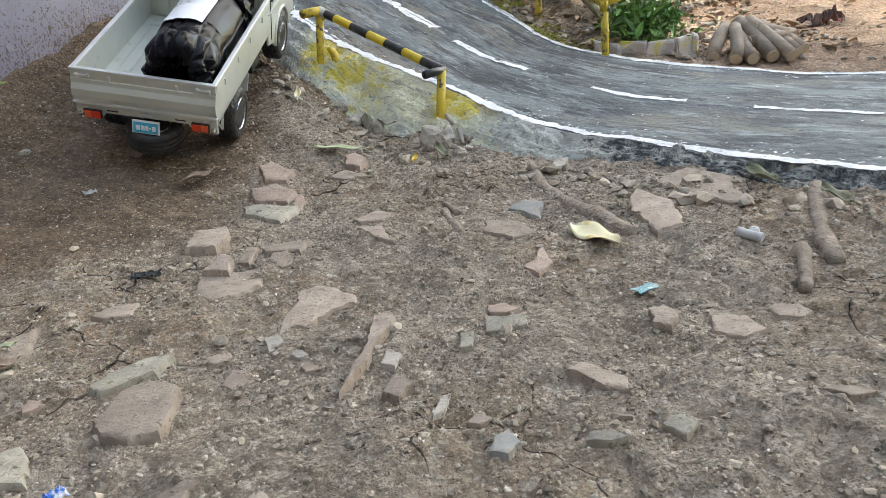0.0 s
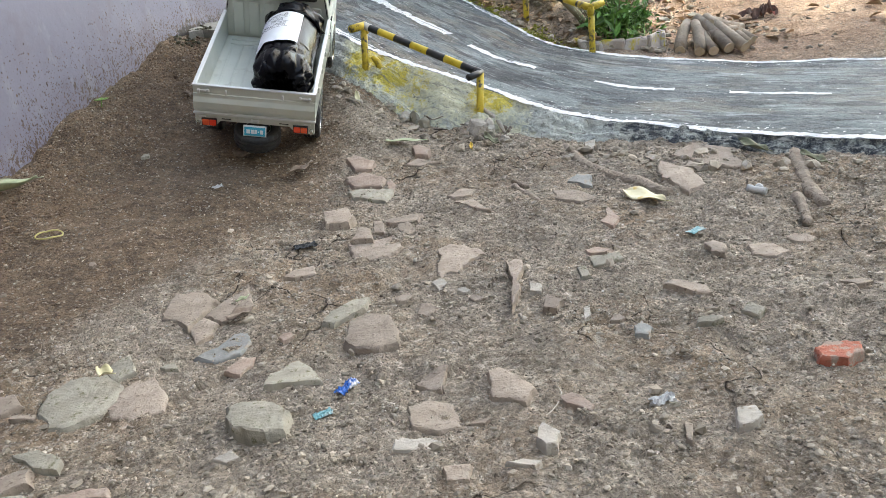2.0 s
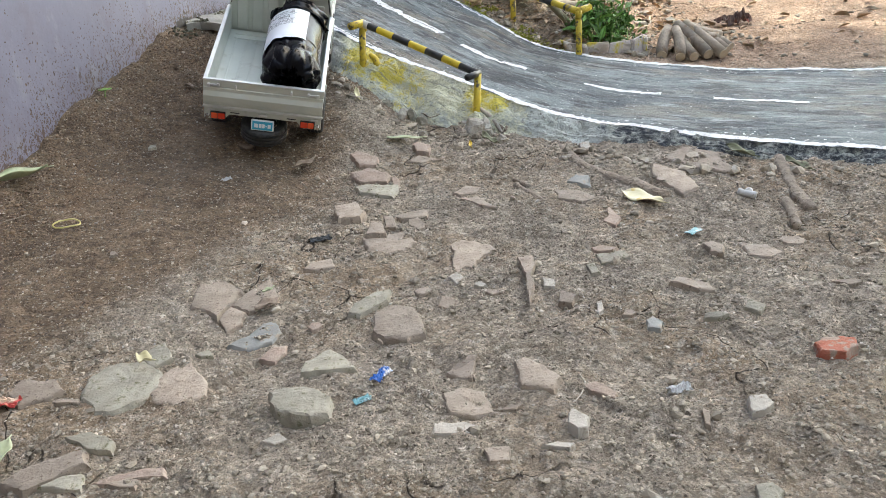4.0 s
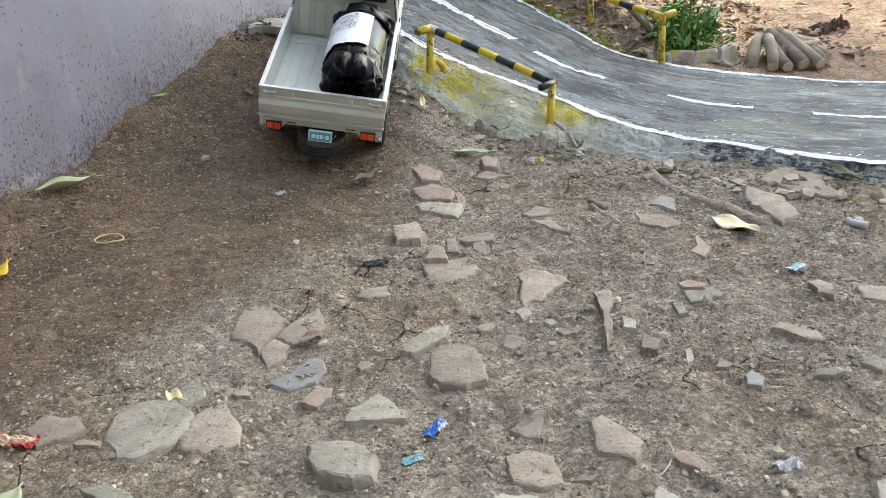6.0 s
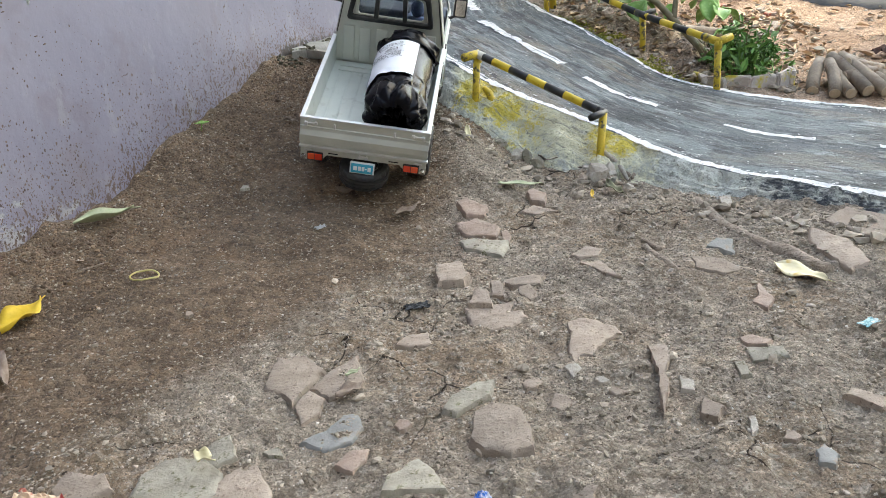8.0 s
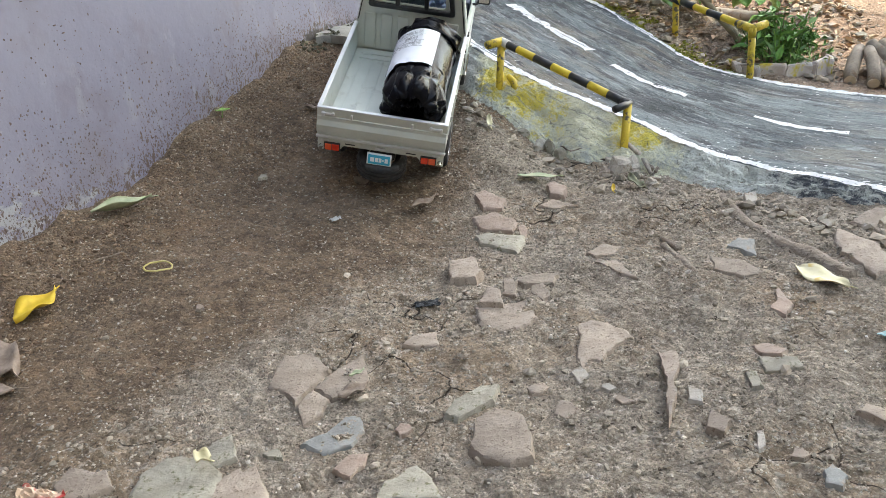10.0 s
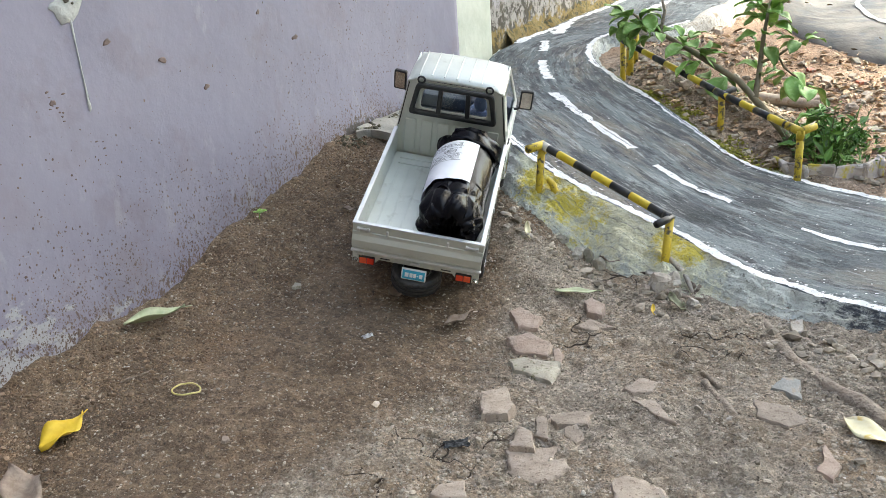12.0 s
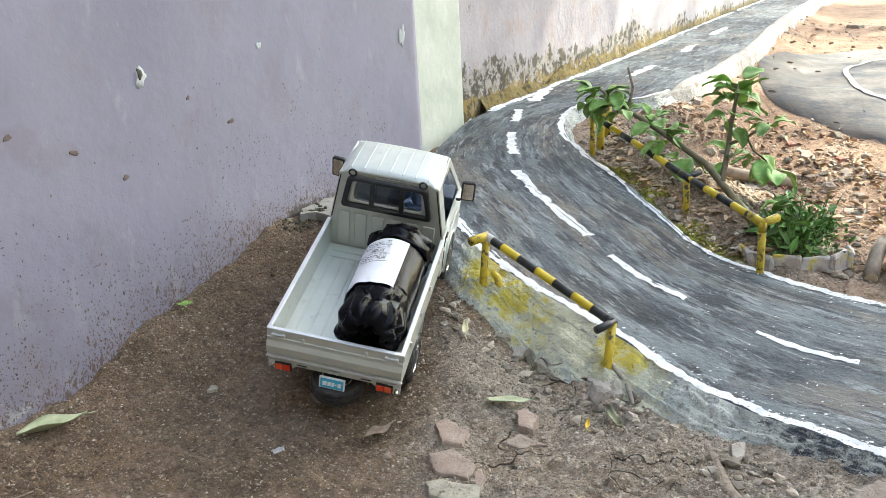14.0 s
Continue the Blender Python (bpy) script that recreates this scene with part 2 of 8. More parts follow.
def trowelled(m):
    """Long sweeps of the trowel along a flank (vertex layer 'flow'), light and dark, laid under the stains."""
    n, l = m.node_tree.nodes, m.node_tree.links
    first = m.node_tree.nodes["Principled BSDF"]
    flow = n.new("ShaderNodeAttribute")
    flow.attribute_name = "flow"
    old = first.inputs["Base Color"].links[0].from_socket
    for stretch, lo, hi, tone, most in (((6.0, 70.0, 1.0), 0.55, 0.64, (0.24, 0.235, 0.20), 0.8), ((9.0, 110.0, 1.0), 0.56, 0.64, (0.70, 0.70, 0.62), 0.6), ((40.0, 90.0, 1.0), 0.60, 0.66, (0.17, 0.16, 0.13), 0.8)):
        mp = n.new("ShaderNodeMapping")
        mp.inputs["Scale"].default_value = stretch
        l.new(flow.outputs["Vector"], mp.inputs["Vector"])
        t = n.new("ShaderNodeTexNoise")
        t.inputs["Scale"].default_value, t.inputs["Detail"].default_value, t.inputs["Roughness"].default_value = 2.2, 6.0, 0.68
        l.new(mp.outputs[0], t.inputs["Vector"])
        r = n.new("ShaderNodeMapRange")
        r.inputs[1].default_value, r.inputs[2].default_value, r.inputs[4].default_value = lo, hi, most
        l.new(t.outputs[0], r.inputs[0])
        x = n.new("ShaderNodeMix")
        x.data_type = "RGBA"
        l.new(r.outputs[0], x.inputs[0])
        l.new(old, x.inputs[6])
        x.inputs[7].default_value = rgb(tone)
        old = x.outputs[2]
    l.new(old, first.inputs["Base Color"])
    return m


trowelled(SKIRT)
SLAB = surface("pale_cracked_cement", (0.20, 0.19, 0.16), (0.33, 0.31, 0.27), 0.05, 0.9, bump=0.003, bump_size=0.02, fleck=(0.24, 0.21, 0.17), fleck_size=0.03, fleck_amount=0.33)


def painted_wall():
    """Chalky lavender paint, clouded and scuffed; dried mud splashed low down (vertex layer 'mud'), bare plaster where it peels ('peel'), damp growth ('growth')."""
    m = surface("lavender_wall_paint", (0.232, 0.222, 0.285), (0.272, 0.262, 0.330), 0.30, 0.72, bump=0.0012, bump_size=0.03, fleck=(0.238, 0.220, 0.272), fleck_size=0.07, fleck_amount=0.38)
    n, l = m.node_tree.nodes, m.node_tree.links
    p = n["Principled BSDF"]
    at = n.new("ShaderNodeTexCoord").outputs["Object"]
    col = p.inputs["Base Color"].links[0].from_socket

    def cloud(scale, detail, rough, tall=1.0):
        mp = n.new("ShaderNodeMapping")
        mp.inputs["Scale"].default_value = (scale, scale, scale * tall)
        l.new(at, mp.inputs["Vector"])
        t = n.new("ShaderNodeTexNoise")
        t.inputs["Scale"].default_value, t.inputs["Detail"].default_value, t.inputs["Roughness"].default_value = 1.0, detail, rough
        l.new(mp.outputs[0], t.inputs["Vector"])
        return t.outputs[0]

    def lay(old, key, gain, grain, lo, hi, tone, most=1.0):
        v = grain
        if key:
            layer = n.new("ShaderNodeAttribute")
            layer.attribute_name = key
            k = n.new("ShaderNodeMath")
            k.operation = "MULTIPLY_ADD"
            l.new(layer.outputs["Fac"], k.inputs[0])
            k.inputs[1].default_value = gain
            l.new(grain, k.inputs[2])
            v = k.outputs[0]
        r = n.new("ShaderNodeMapRange")
        r.inputs[1].default_value, r.inputs[2].default_value, r.inputs[4].default_value = lo, hi, most
        l.new(v, r.inputs[0])
        x = n.new("ShaderNodeMix")
        x.data_type = "RGBA"
        l.new(r.outputs[0], x.inputs[0])
        l.new(old, x.inputs[6])
        x.inputs[7].default_value = rgb(tone)
        return x.outputs[2]

    col = lay(col, "", 0, cloud(9.0, 7.0, 0.68, 0.5), 0.50, 0.68, (0.295, 0.282, 0.345), 0.6)
    col = lay(col, "", 0, cloud(22.0, 7.0, 0.7), 0.56, 0.72, (0.222, 0.205, 0.255), 0.35)
    col = lay(col, "mud", 0.10, cloud(34.0, 5.0, 0.7, 0.4), 0.62, 0.70, (0.345, 0.335, 0.375), 0.5)
    col = lay(col, "peel", 0.34, cloud(26.0, 9.0, 0.72, 1.9), 0.74, 0.80, (0.43, 0.43, 0.44), 0.85)
    col = lay(col, "mud", 0.13, cloud(15.0, 7.0, 0.7), 0.60, 0.80, (0.232, 0.202, 0.215), 0.45)
    col = lay(col, "mud", 0.235, cloud(170.0, 4.0, 0.62, 0.6), 0.745, 0.79, (0.135, 0.092, 0.070), 0.9)
    col = lay(col, "mud", 0.22, cloud(420.0, 2.0, 0.5, 0.7), 0.755, 0.80, (0.150, 0.103, 0.078), 0.9)
    col = lay(col, "growth", 0.36, cloud(80.0, 8.0, 0.75), 0.70, 0.80, (0.060, 0.052, 0.040), 0.9)
    l.new(col, p.inputs["Base Color"])
    return m


LAVENDER = painted_wall()


def weathered_wall():
    """Thin whitewash over grey render: bare and blotched with black mould low down (vertex layer 'bare'), ochre moss at the ground ('moss')."""
    m = surface("stained_whitewash", (0.33, 0.302, 0.320), (0.44, 0.408, 0.425), 0.22, 0.85, bump=0.003, bump_size=0.02, fleck=(0.40, 0.335, 0.315), fleck_size=0.10, fleck_amount=0.36)
    n, l = m.node_tree.nodes, m.node_tree.links
    p = n["Principled BSDF"]
    at = n.new("ShaderNodeTexCoord").outputs["Object"]
    col = p.inputs["Base Color"].links[0].from_socket
    for key, gain, scale, lo, hi, tone, most in (("bare", 0.45, 16.0, 0.66, 0.74, (0.33, 0.305, 0.28), 0.95), ("bare", 0.20, 26.0, 0.69, 0.74, (0.055, 0.050, 0.034), 0.95), ("bare", 0.16, 75.0, 0.68, 0.73, (0.070, 0.060, 0.045), 0.9),
                                                 ("edge", 0.22, 22.0, 0.66, 0.72, (0.075, 0.065, 0.035), 0.9), ("moss", 0.35, 30.0, 0.62, 0.74, (0.24, 0.165, 0.045), 0.95), ("moss", 0.25, 48.0, 0.68, 0.74, (0.06, 0.05, 0.02), 0.9)):
        layer = n.new("ShaderNodeAttribute")
        layer.attribute_name = key
        t = n.new("ShaderNodeTexNoise")
        t.inputs["Scale"].default_value, t.inputs["Detail"].default_value, t.inputs["Roughness"].default_value = scale, 8.0, 0.7
        l.new(at, t.inputs["Vector"])
        k = n.new("ShaderNodeMath")
        k.operation = "MULTIPLY_ADD"
        l.new(layer.outputs["Fac"], k.inputs[0])
        k.inputs[1].default_value = gain
        l.new(t.outputs[0], k.inputs[2])
        r = n.new("ShaderNodeMapRange")
        r.inputs[1].default_value, r.inputs[2].default_value, r.inputs[4].default_value = lo, hi, most
        l.new(k.outputs[0], r.inputs[0])
        x = n.new("ShaderNodeMix")
        x.data_type = "RGBA"
        l.new(r.outputs[0], x.inputs[0])
        l.new(col, x.inputs[6])
        x.inputs[7].default_value = rgb(tone)
        col = x.outputs[2]
    l.new(col, p.inputs["Base Color"])
    return m


CREAM = weathered_wall()
PALE_GREEN = surface("pale_green_whitewash", (0.50, 0.54, 0.45), (0.64, 0.665, 0.58), 0.1, 0.85, bump=0.002, bump_size=0.03)


# ---- making meshes ----
def mesh_ob(name, verts, faces, material, parent=None, smooth=False, label=""):
    me = bpy.data.meshes.new(name)
    me.from_pydata([tuple(v) for v in verts], [], [tuple(f) for f in faces])
    me.materials.append(material)
    if smooth:
        me.shade_smooth()
    me.update()
    ob = new(name, me)
    ob.parent = parent
    if label:
        ob["label"] = label
    return ob


def part(name, bm, material, parent, label="", smooth=False):
    me = bpy.data.meshes.new(name)
    bmesh.ops.recalc_face_normals(bm, faces=bm.faces)
    bm.to_mesh(me)
    bm.free()
    me.materials.append(material)
    if smooth:
        me.shade_smooth()
    ob = new(name, me)
    ob.parent = parent
    if label:
        ob["label"] = label
    return ob


def thing(name, m, label, category, group="", kind=""):
    ob = new(name)
    ob.empty_display_size = 0.02
    ob.matrix_world = m
    return tagged(ob, label, category, group, kind)


def hash_noise(x, y, size, seed):
    """Smooth value noise in -1..1 over arrays."""
    u, v = np.asarray(x) / size + 1000.0, np.asarray(y) / size + 1000.0
    i, j = np.floor(u).astype(np.int64), np.floor(v).astype(np.int64)
    f, g = u - i, v - j
    f, g = f * f * (3 - 2 * f), g * g * (3 - 2 * g)

    def r(a, b):
        h = (a * 374761393 + b * 668265263 + seed * 974711) & 0x7FFFFFFF
        h = ((h ^ (h >> 13)) * 1274126177) & 0x7FFFFFFF
        return ((h ^ (h >> 16)) & 0xFFFF) / 32767.5 - 1.0

    return (r(i, j) * (1 - f) + r(i + 1, j) * f) * (1 - g) + (r(i, j + 1) * (1 - f) + r(i + 1, j + 1) * f) * g


def step(a, b, v):
    k = np.clip((np.asarray(v, float) - a) / (b - a), 0, 1)
    return k * k * (3 - 2 * k)


def soft(v, k):
    return k * np.logaddexp(0, np.asarray(v, float) / k)


def spline(points, per):
    """A smooth line through the points, per steps from one to the next."""
    p = np.array(points, float)
    p = np.vstack([2 * p[0] - p[1], p, 2 * p[-1] - p[-2]])
    out = []
    for i in range(1, len(p) - 2):
        for k in range(per):
            t = k / per
            out.append(0.5 * (2 * p[i] + (p[i + 1] - p[i - 1]) * t + (2 * p[i - 1] - 5 * p[i] + 4 * p[i + 1] - p[i + 2]) * t * t
                              + (3 * p[i] - p[i - 1] - 3 * p[i + 1] + p[i + 2]) * t ** 3))
    out.append(p[-2])
    return np.array(out)


# ---- the little road: its house-side edge, its garden-side edge and its height ----
EDGE_A = spline([(1.6, 0.35), (0.75, 0.52), (0.382, 0.673), (0.257, 0.752), (0.175, 0.81), (0.108, 0.858), (0.057, 0.90), (-0.003, 0.965),
                 (-0.094, 1.04), (-0.157, 1.105), (-0.20, 1.17), (-0.255, 1.33), (-0.28, 1.52), (-0.26, 1.72), (-0.20, 1.95), (-0.12, 2.16),
                 (0.06, 2.58), (0.33, 3.22), (0.72, 4.2), (1.7, 6.6)], 12)
EDGE_B = spline([(1.9, 0.75), (0.95, 0.93), (0.62, 1.03), (0.455, 1.095), (0.39, 1.125), (0.33, 1.155), (0.224, 1.237), (0.15, 1.30),
                 (0.10, 1.40), (0.058, 1.508), (0.02, 1.60), (-0.02, 1.70), (-0.032, 1.80), (-0.02, 1.93), (0.04, 2.03), (0.19, 2.09),
                 (0.33, 2.33), (0.60, 2.95), (0.98, 4.0), (1.95, 6.4)], 12)
ROAD_Z = spline([(-0.01, 0), (0.0, 0), (0.008, 0), (0.012, 0), (0.016, 0), (0.021, 0), (0.033, 0), (0.05, 0), (0.082, 0), (0.103, 0), (0.12, 0),
                 (0.135, 0), (0.147, 0), (0.153, 0), (0.16, 0), (0.162, 0), (0.165, 0), (0.17, 0), (0.175, 0), (0.18, 0)], 12)[:, 0]
MIDDLE, HALF = (EDGE_A + EDGE_B) / 2, np.linalg.norm(EDGE_B - EDGE_A, axis=1) / 2
ACROSS = 20
ROAD_XY = EDGE_A[:, None, :] + (EDGE_B - EDGE_A)[:, None, :] * np.linspace(0, 1, ACROSS + 1)[None, :, None]


def road_grain(x, y):
    return 0.0016 * hash_noise(x, y, 0.05, 3) + 0.0022 * hash_noise(x, y, 0.13, 4)


def road_top(x, y):
    """The road's height at one place."""
    d = (ROAD_XY[..., 0] - x) ** 2 + (ROAD_XY[..., 1] - y) ** 2
    i, j = np.unravel_index(np.argmin(d), d.shape)
    a, b = max(i - 1, 0), min(i + 1, len(ROAD_Z) - 1)
    way = ROAD_XY[b, j] - ROAD_XY[a, j]
    t = float(np.dot(np.array([x, y]) - ROAD_XY[i, j], way) / np.dot(way, way))
    return float(ROAD_Z[i] + t * (ROAD_Z[b] - ROAD_Z[a]) + road_grain(x, y))


def beside_road(x, y):
    """Distance past the road's border (minus: on it), the road's height there, and whether it is the garden side."""
    x, y = np.atleast_1d(x), np.atleast_1d(y)
    gap, height, garden = np.empty(x.shape), np.empty(x.shape), np.empty(x.shape, bool)
    along = np.gradient(MIDDLE, axis=0)
    for s in range(0, len(x), 4000):
        c = slice(s, s + 4000)
        d2 = (x[c, None] - MIDDLE[None, :, 0]) ** 2 + (y[c, None] - MIDDLE[None, :, 1]) ** 2
        k = np.argmin(d2, axis=1)
        side = along[k, 0] * (y[c] - MIDDLE[k, 1]) - along[k, 1] * (x[c] - MIDDLE[k, 0])
        across = EDGE_B[k] - EDGE_A[k]
        across /= np.linalg.norm(across, axis=1)[:, None]
        off = np.abs((x[c] - MIDDLE[k, 0]) * across[:, 0] + (y[c] - MIDDLE[k, 1]) * across[:, 1])
        dist = np.sqrt(d2[np.arange(len(k)), k])
        gap[c] = np.where(dist > 2.2 * HALF[k], dist - HALF[k], np.maximum(off, 0.9 * dist) - HALF[k])
        height[c], garden[c] = ROAD_Z[k], side < 0
    return gap, height, garden


def earth_base(x, y):
    """The lie of the land without its fine relief."""
    x, y = np.atleast_1d(np.asarray(x, float)), np.atleast_1d(np.asarray(y, float))
    ramp = 0.30 * (soft(y - 0.78, 0.022) - soft(y - 1.165, 0.02))
    bank = ramp * (0.25 + 0.75 * step(-0.10, -0.20, x)) * step(0.18, -0.05, x)
    rise = 0.15 * soft(-0.25 - np.maximum(x, -0.75), 0.02) * step(0.35, 0.75, y)
    off_wall = np.maximum((x + 0.66) * 0.926 - (y - 0.62) * 0.377, 0.0)
    heap = 0.016 * np.exp(-off_wall / 0.024) * (0.55 + 0.45 * hash_noise(x, y, 0.045, 41) + 0.25 * hash_noise(x, y, 0.016, 42)) * step(1.20, 1.14, y) * step(-0.2, 0.3, y)
    hollow = 0.010 * np.exp(-((x + 0.425) ** 2 + (y - 1.162) ** 2) / 0.016 ** 2) + 0.003 * np.exp(-((y - 1.158) / 0.012) ** 2) * step(-0.22, -0.27, x)
    z = bank + rise + heap - hollow
    gap, height, garden = beside_road(x, y)
    side = step(0.0, 1.0, gap / (0.30 - 0.15 * step(2.0, 2.3, y)))
    z = np.where(garden, (height - 0.014) * (1 - side) + 0.10 * step(1.5, 2.4, y) * side - 0.022 * step(0.05, 0.0, gap), z)
    z = np.where(gap < 0.015, np.minimum(z, height - 0.03), np.where(~garden & (gap < 0.05) & (y > 0.6), np.minimum(z, height - 0.012), z))
    brink = 0.152 - 0.09 * (x + 0.42) - 0.015 - 0.42 * soft(1.162 - y, 0.006) + 0.004 * hash_noise(x, y, 0.05, 43) - 0.6 * hollow
    return np.where((x < -0.24) & (y < 1.5) & (off_wall > 0), np.maximum(z, z + (brink - z) * step(-0.235, -0.275, x)), z)


def plates(x, y, size, seed):
    """Angular crust plates: a random level for each nearest cell."""
    u, v = x / size, y / size
    i, j = np.floor(u).astype(np.int64), np.floor(v).astype(np.int64)
    best, level = np.full(x.shape, 9.0), np.zeros(x.shape)
    for a in (-1, 0, 1):
        for b in (-1, 0, 1):
            h = ((i + a + 5000) * 73856093 ^ (j + b + 5000) * 19349663 ^ seed * 83492791) & 0x7FFFFFFF
            h = (h * 1103515245 + 12345) & 0x7FFFFFFF
            px, py = i + a + (h & 1023) / 1023.0, j + b + ((h >> 10) & 1023) / 1023.0
            d = (u - px) ** 2 + (v - py) ** 2
            lv = ((h >> 20) & 255) / 127.5 - 1 + 1.2 * ((u - px) * (((h >> 5) & 15) / 7.5 - 1) + (v - py) * (((h >> 13) & 15) / 7.5 - 1))
            near = d < best
            best, level = np.where(near, d, best), np.where(near, lv, level)
    return level


def earth_top(x, y):
    x, y = np.atleast_1d(np.asarray(x, float)), np.atleast_1d(np.asarray(y, float))
    z = earth_base(x, y)
    lump = 0.0035 * hash_noise(x, y, 0.11, 11) + 0.0028 * hash_noise(x, y, 0.047, 12) + 0.0016 * hash_noise(x, y, 0.021, 13)
    clod = np.maximum(0, hash_noise(x, y, 0.018, 14) - 0.45) * 0.005 + np.maximum(0, hash_noise(x, y, 0.011, 15) - 0.35) * 0.003
    far = 0.006 * hash_noise(x, y, 0.5, 16) * step(1.8, 3.0, np.hypot(x, y))
    dry = step(-0.12, 0.05, x - (-0.20 + 0.9 * np.minimum(0, y - 0.72)))
    crust = (0.0018 * plates(x, y, 0.034, 1) + 0.0012 * plates(x, y, 0.017, 2)) * (0.35 + 0.65 * dry) * step(3.0, 2.0, np.hypot(x, y))
    return z + lump + crust + clod * (0.6 + 0.4 * step(-0.3, 0.0, x)) + far


def lie(x, y):
    return float(earth_top(x, y)[0])


def tile(a, b, cell, out, grow=1.12):
    """Places along one axis: even between a and b, ever wider outside."""
    inner = np.arange(a, b + cell / 2, cell)
    left, right, d = [], [], cell
    while d < out:
        d = d * grow + cell
        left.append(a - d), right.append(b + d)
    return np.concatenate([left[::-1], inner, right])


gx, gy = tile(-0.70, 0.56, 0.0040, 80.0), tile(-0.02, 1.25, 0.0040, 80.0)
gy = np.concatenate([gy[gy < 1.252], np.arange(1.26, 2.10, 0.010), gy[gy > 2.11]])
X, Y = np.meshgrid(gx, gy)
nx, ny = len(gx), len(gy)
Z = earth_top(X.ravel(), Y.ravel())
idx = np.arange(nx * ny).reshape(ny, nx)
quads = np.stack([idx[:-1, :-1], idx[:-1, 1:], idx[1:, 1:], idx[1:, :-1]], -1).reshape(-1, 4)
ground = mesh_ob("ground", np.column_stack([X.ravel(), Y.ravel(), Z]).tolist(), quads.tolist(), EARTH, smooth=True)
xs, ys = X.ravel(), Y.ravel()
line = -0.20 + 0.9 * np.minimum(0, ys - 0.72) + 0.05 * hash_noise(xs, ys, 0.15, 21)
damp = step(0.09, -0.09, xs - line) * step(0.1, 0.35, ys)
damp = np.maximum(damp, step(0.95, 1.02, ys) * step(0.0, -0.12, xs))
red = step(0.10, 0.45, xs + 0.6 * (ys - 1.1)) * step(0.95, 1.25, ys)
gap_, _, garden_ = beside_road(xs, ys)
humus = garden_ * step(0.24, 0.04, gap_) * step(1.15, 1.3, ys) * step(2.1, 1.8, ys)
damp, red = np.maximum(damp, 0.45 * humus), red * (1 - 0.7 * humus)
for key, values in (("damp", damp), ("red", red)):
    layer = ground.data.attributes.new(key, "FLOAT", "POINT")
    layer.data.foreach_set("value", values.astype(np.float32))
tagged(ground, "bare trodden earth, damp brown by the wall, dry and stony elsewhere", "ground", kind="structure")

# road deck with its cement skirt
rz = ROAD_Z[:, None] + road_grain(ROAD_XY[..., 0], ROAD_XY[..., 1])
n_along = len(ROAD_Z)
verts = np.concatenate([ROAD_XY, rz[..., None]], -1).reshape(-1, 3)
ids = np.arange(n_along * (ACROSS + 1)).reshape(n_along, ACROSS + 1)
faces = np.stack([ids[:-1, :-1], ids[1:, :-1], ids[1:, 1:], ids[:-1, 1:]], -1).reshape(-1, 4)[:, ::-1]
road = mesh_ob("road", verts.tolist(), faces.tolist(), ASPHALT_FLOW, smooth=True)
run = np.concatenate([[0], np.cumsum(np.linalg.norm(np.diff(MIDDLE, axis=0), axis=1))])
flow = np.stack([np.repeat(run[:, None], ACROSS + 1, 1), np.linspace(-1, 1, ACROSS + 1)[None, :] * HALF[:, None], np.zeros((n_along, ACROSS + 1))], -1)
road.data.attributes.new("flow", "FLOAT_VECTOR", "POINT").data.foreach_set("vector", flow.astype(np.float32).ravel())
tagged(road, "narrow hand-laid dark cement track with worn white markings", "road", kind="structure")


def ribbon(name, line_xyz, sides, material, parent, smooth=True, label=""):
    """A band between rows of points."""
    rows = [np.asarray(r) for r in [line_xyz, *sides]]
    n = len(rows[0])
    v = np.concatenate(rows)
    f = []
    for k in range(len(rows) - 1):
        f += [(k * n + i, k * n + i + 1, (k + 1) * n + i + 1, (k + 1) * n + i) for i in range(n - 1)]
    return mesh_ob(name, v.tolist(), f, material, parent, smooth, label)


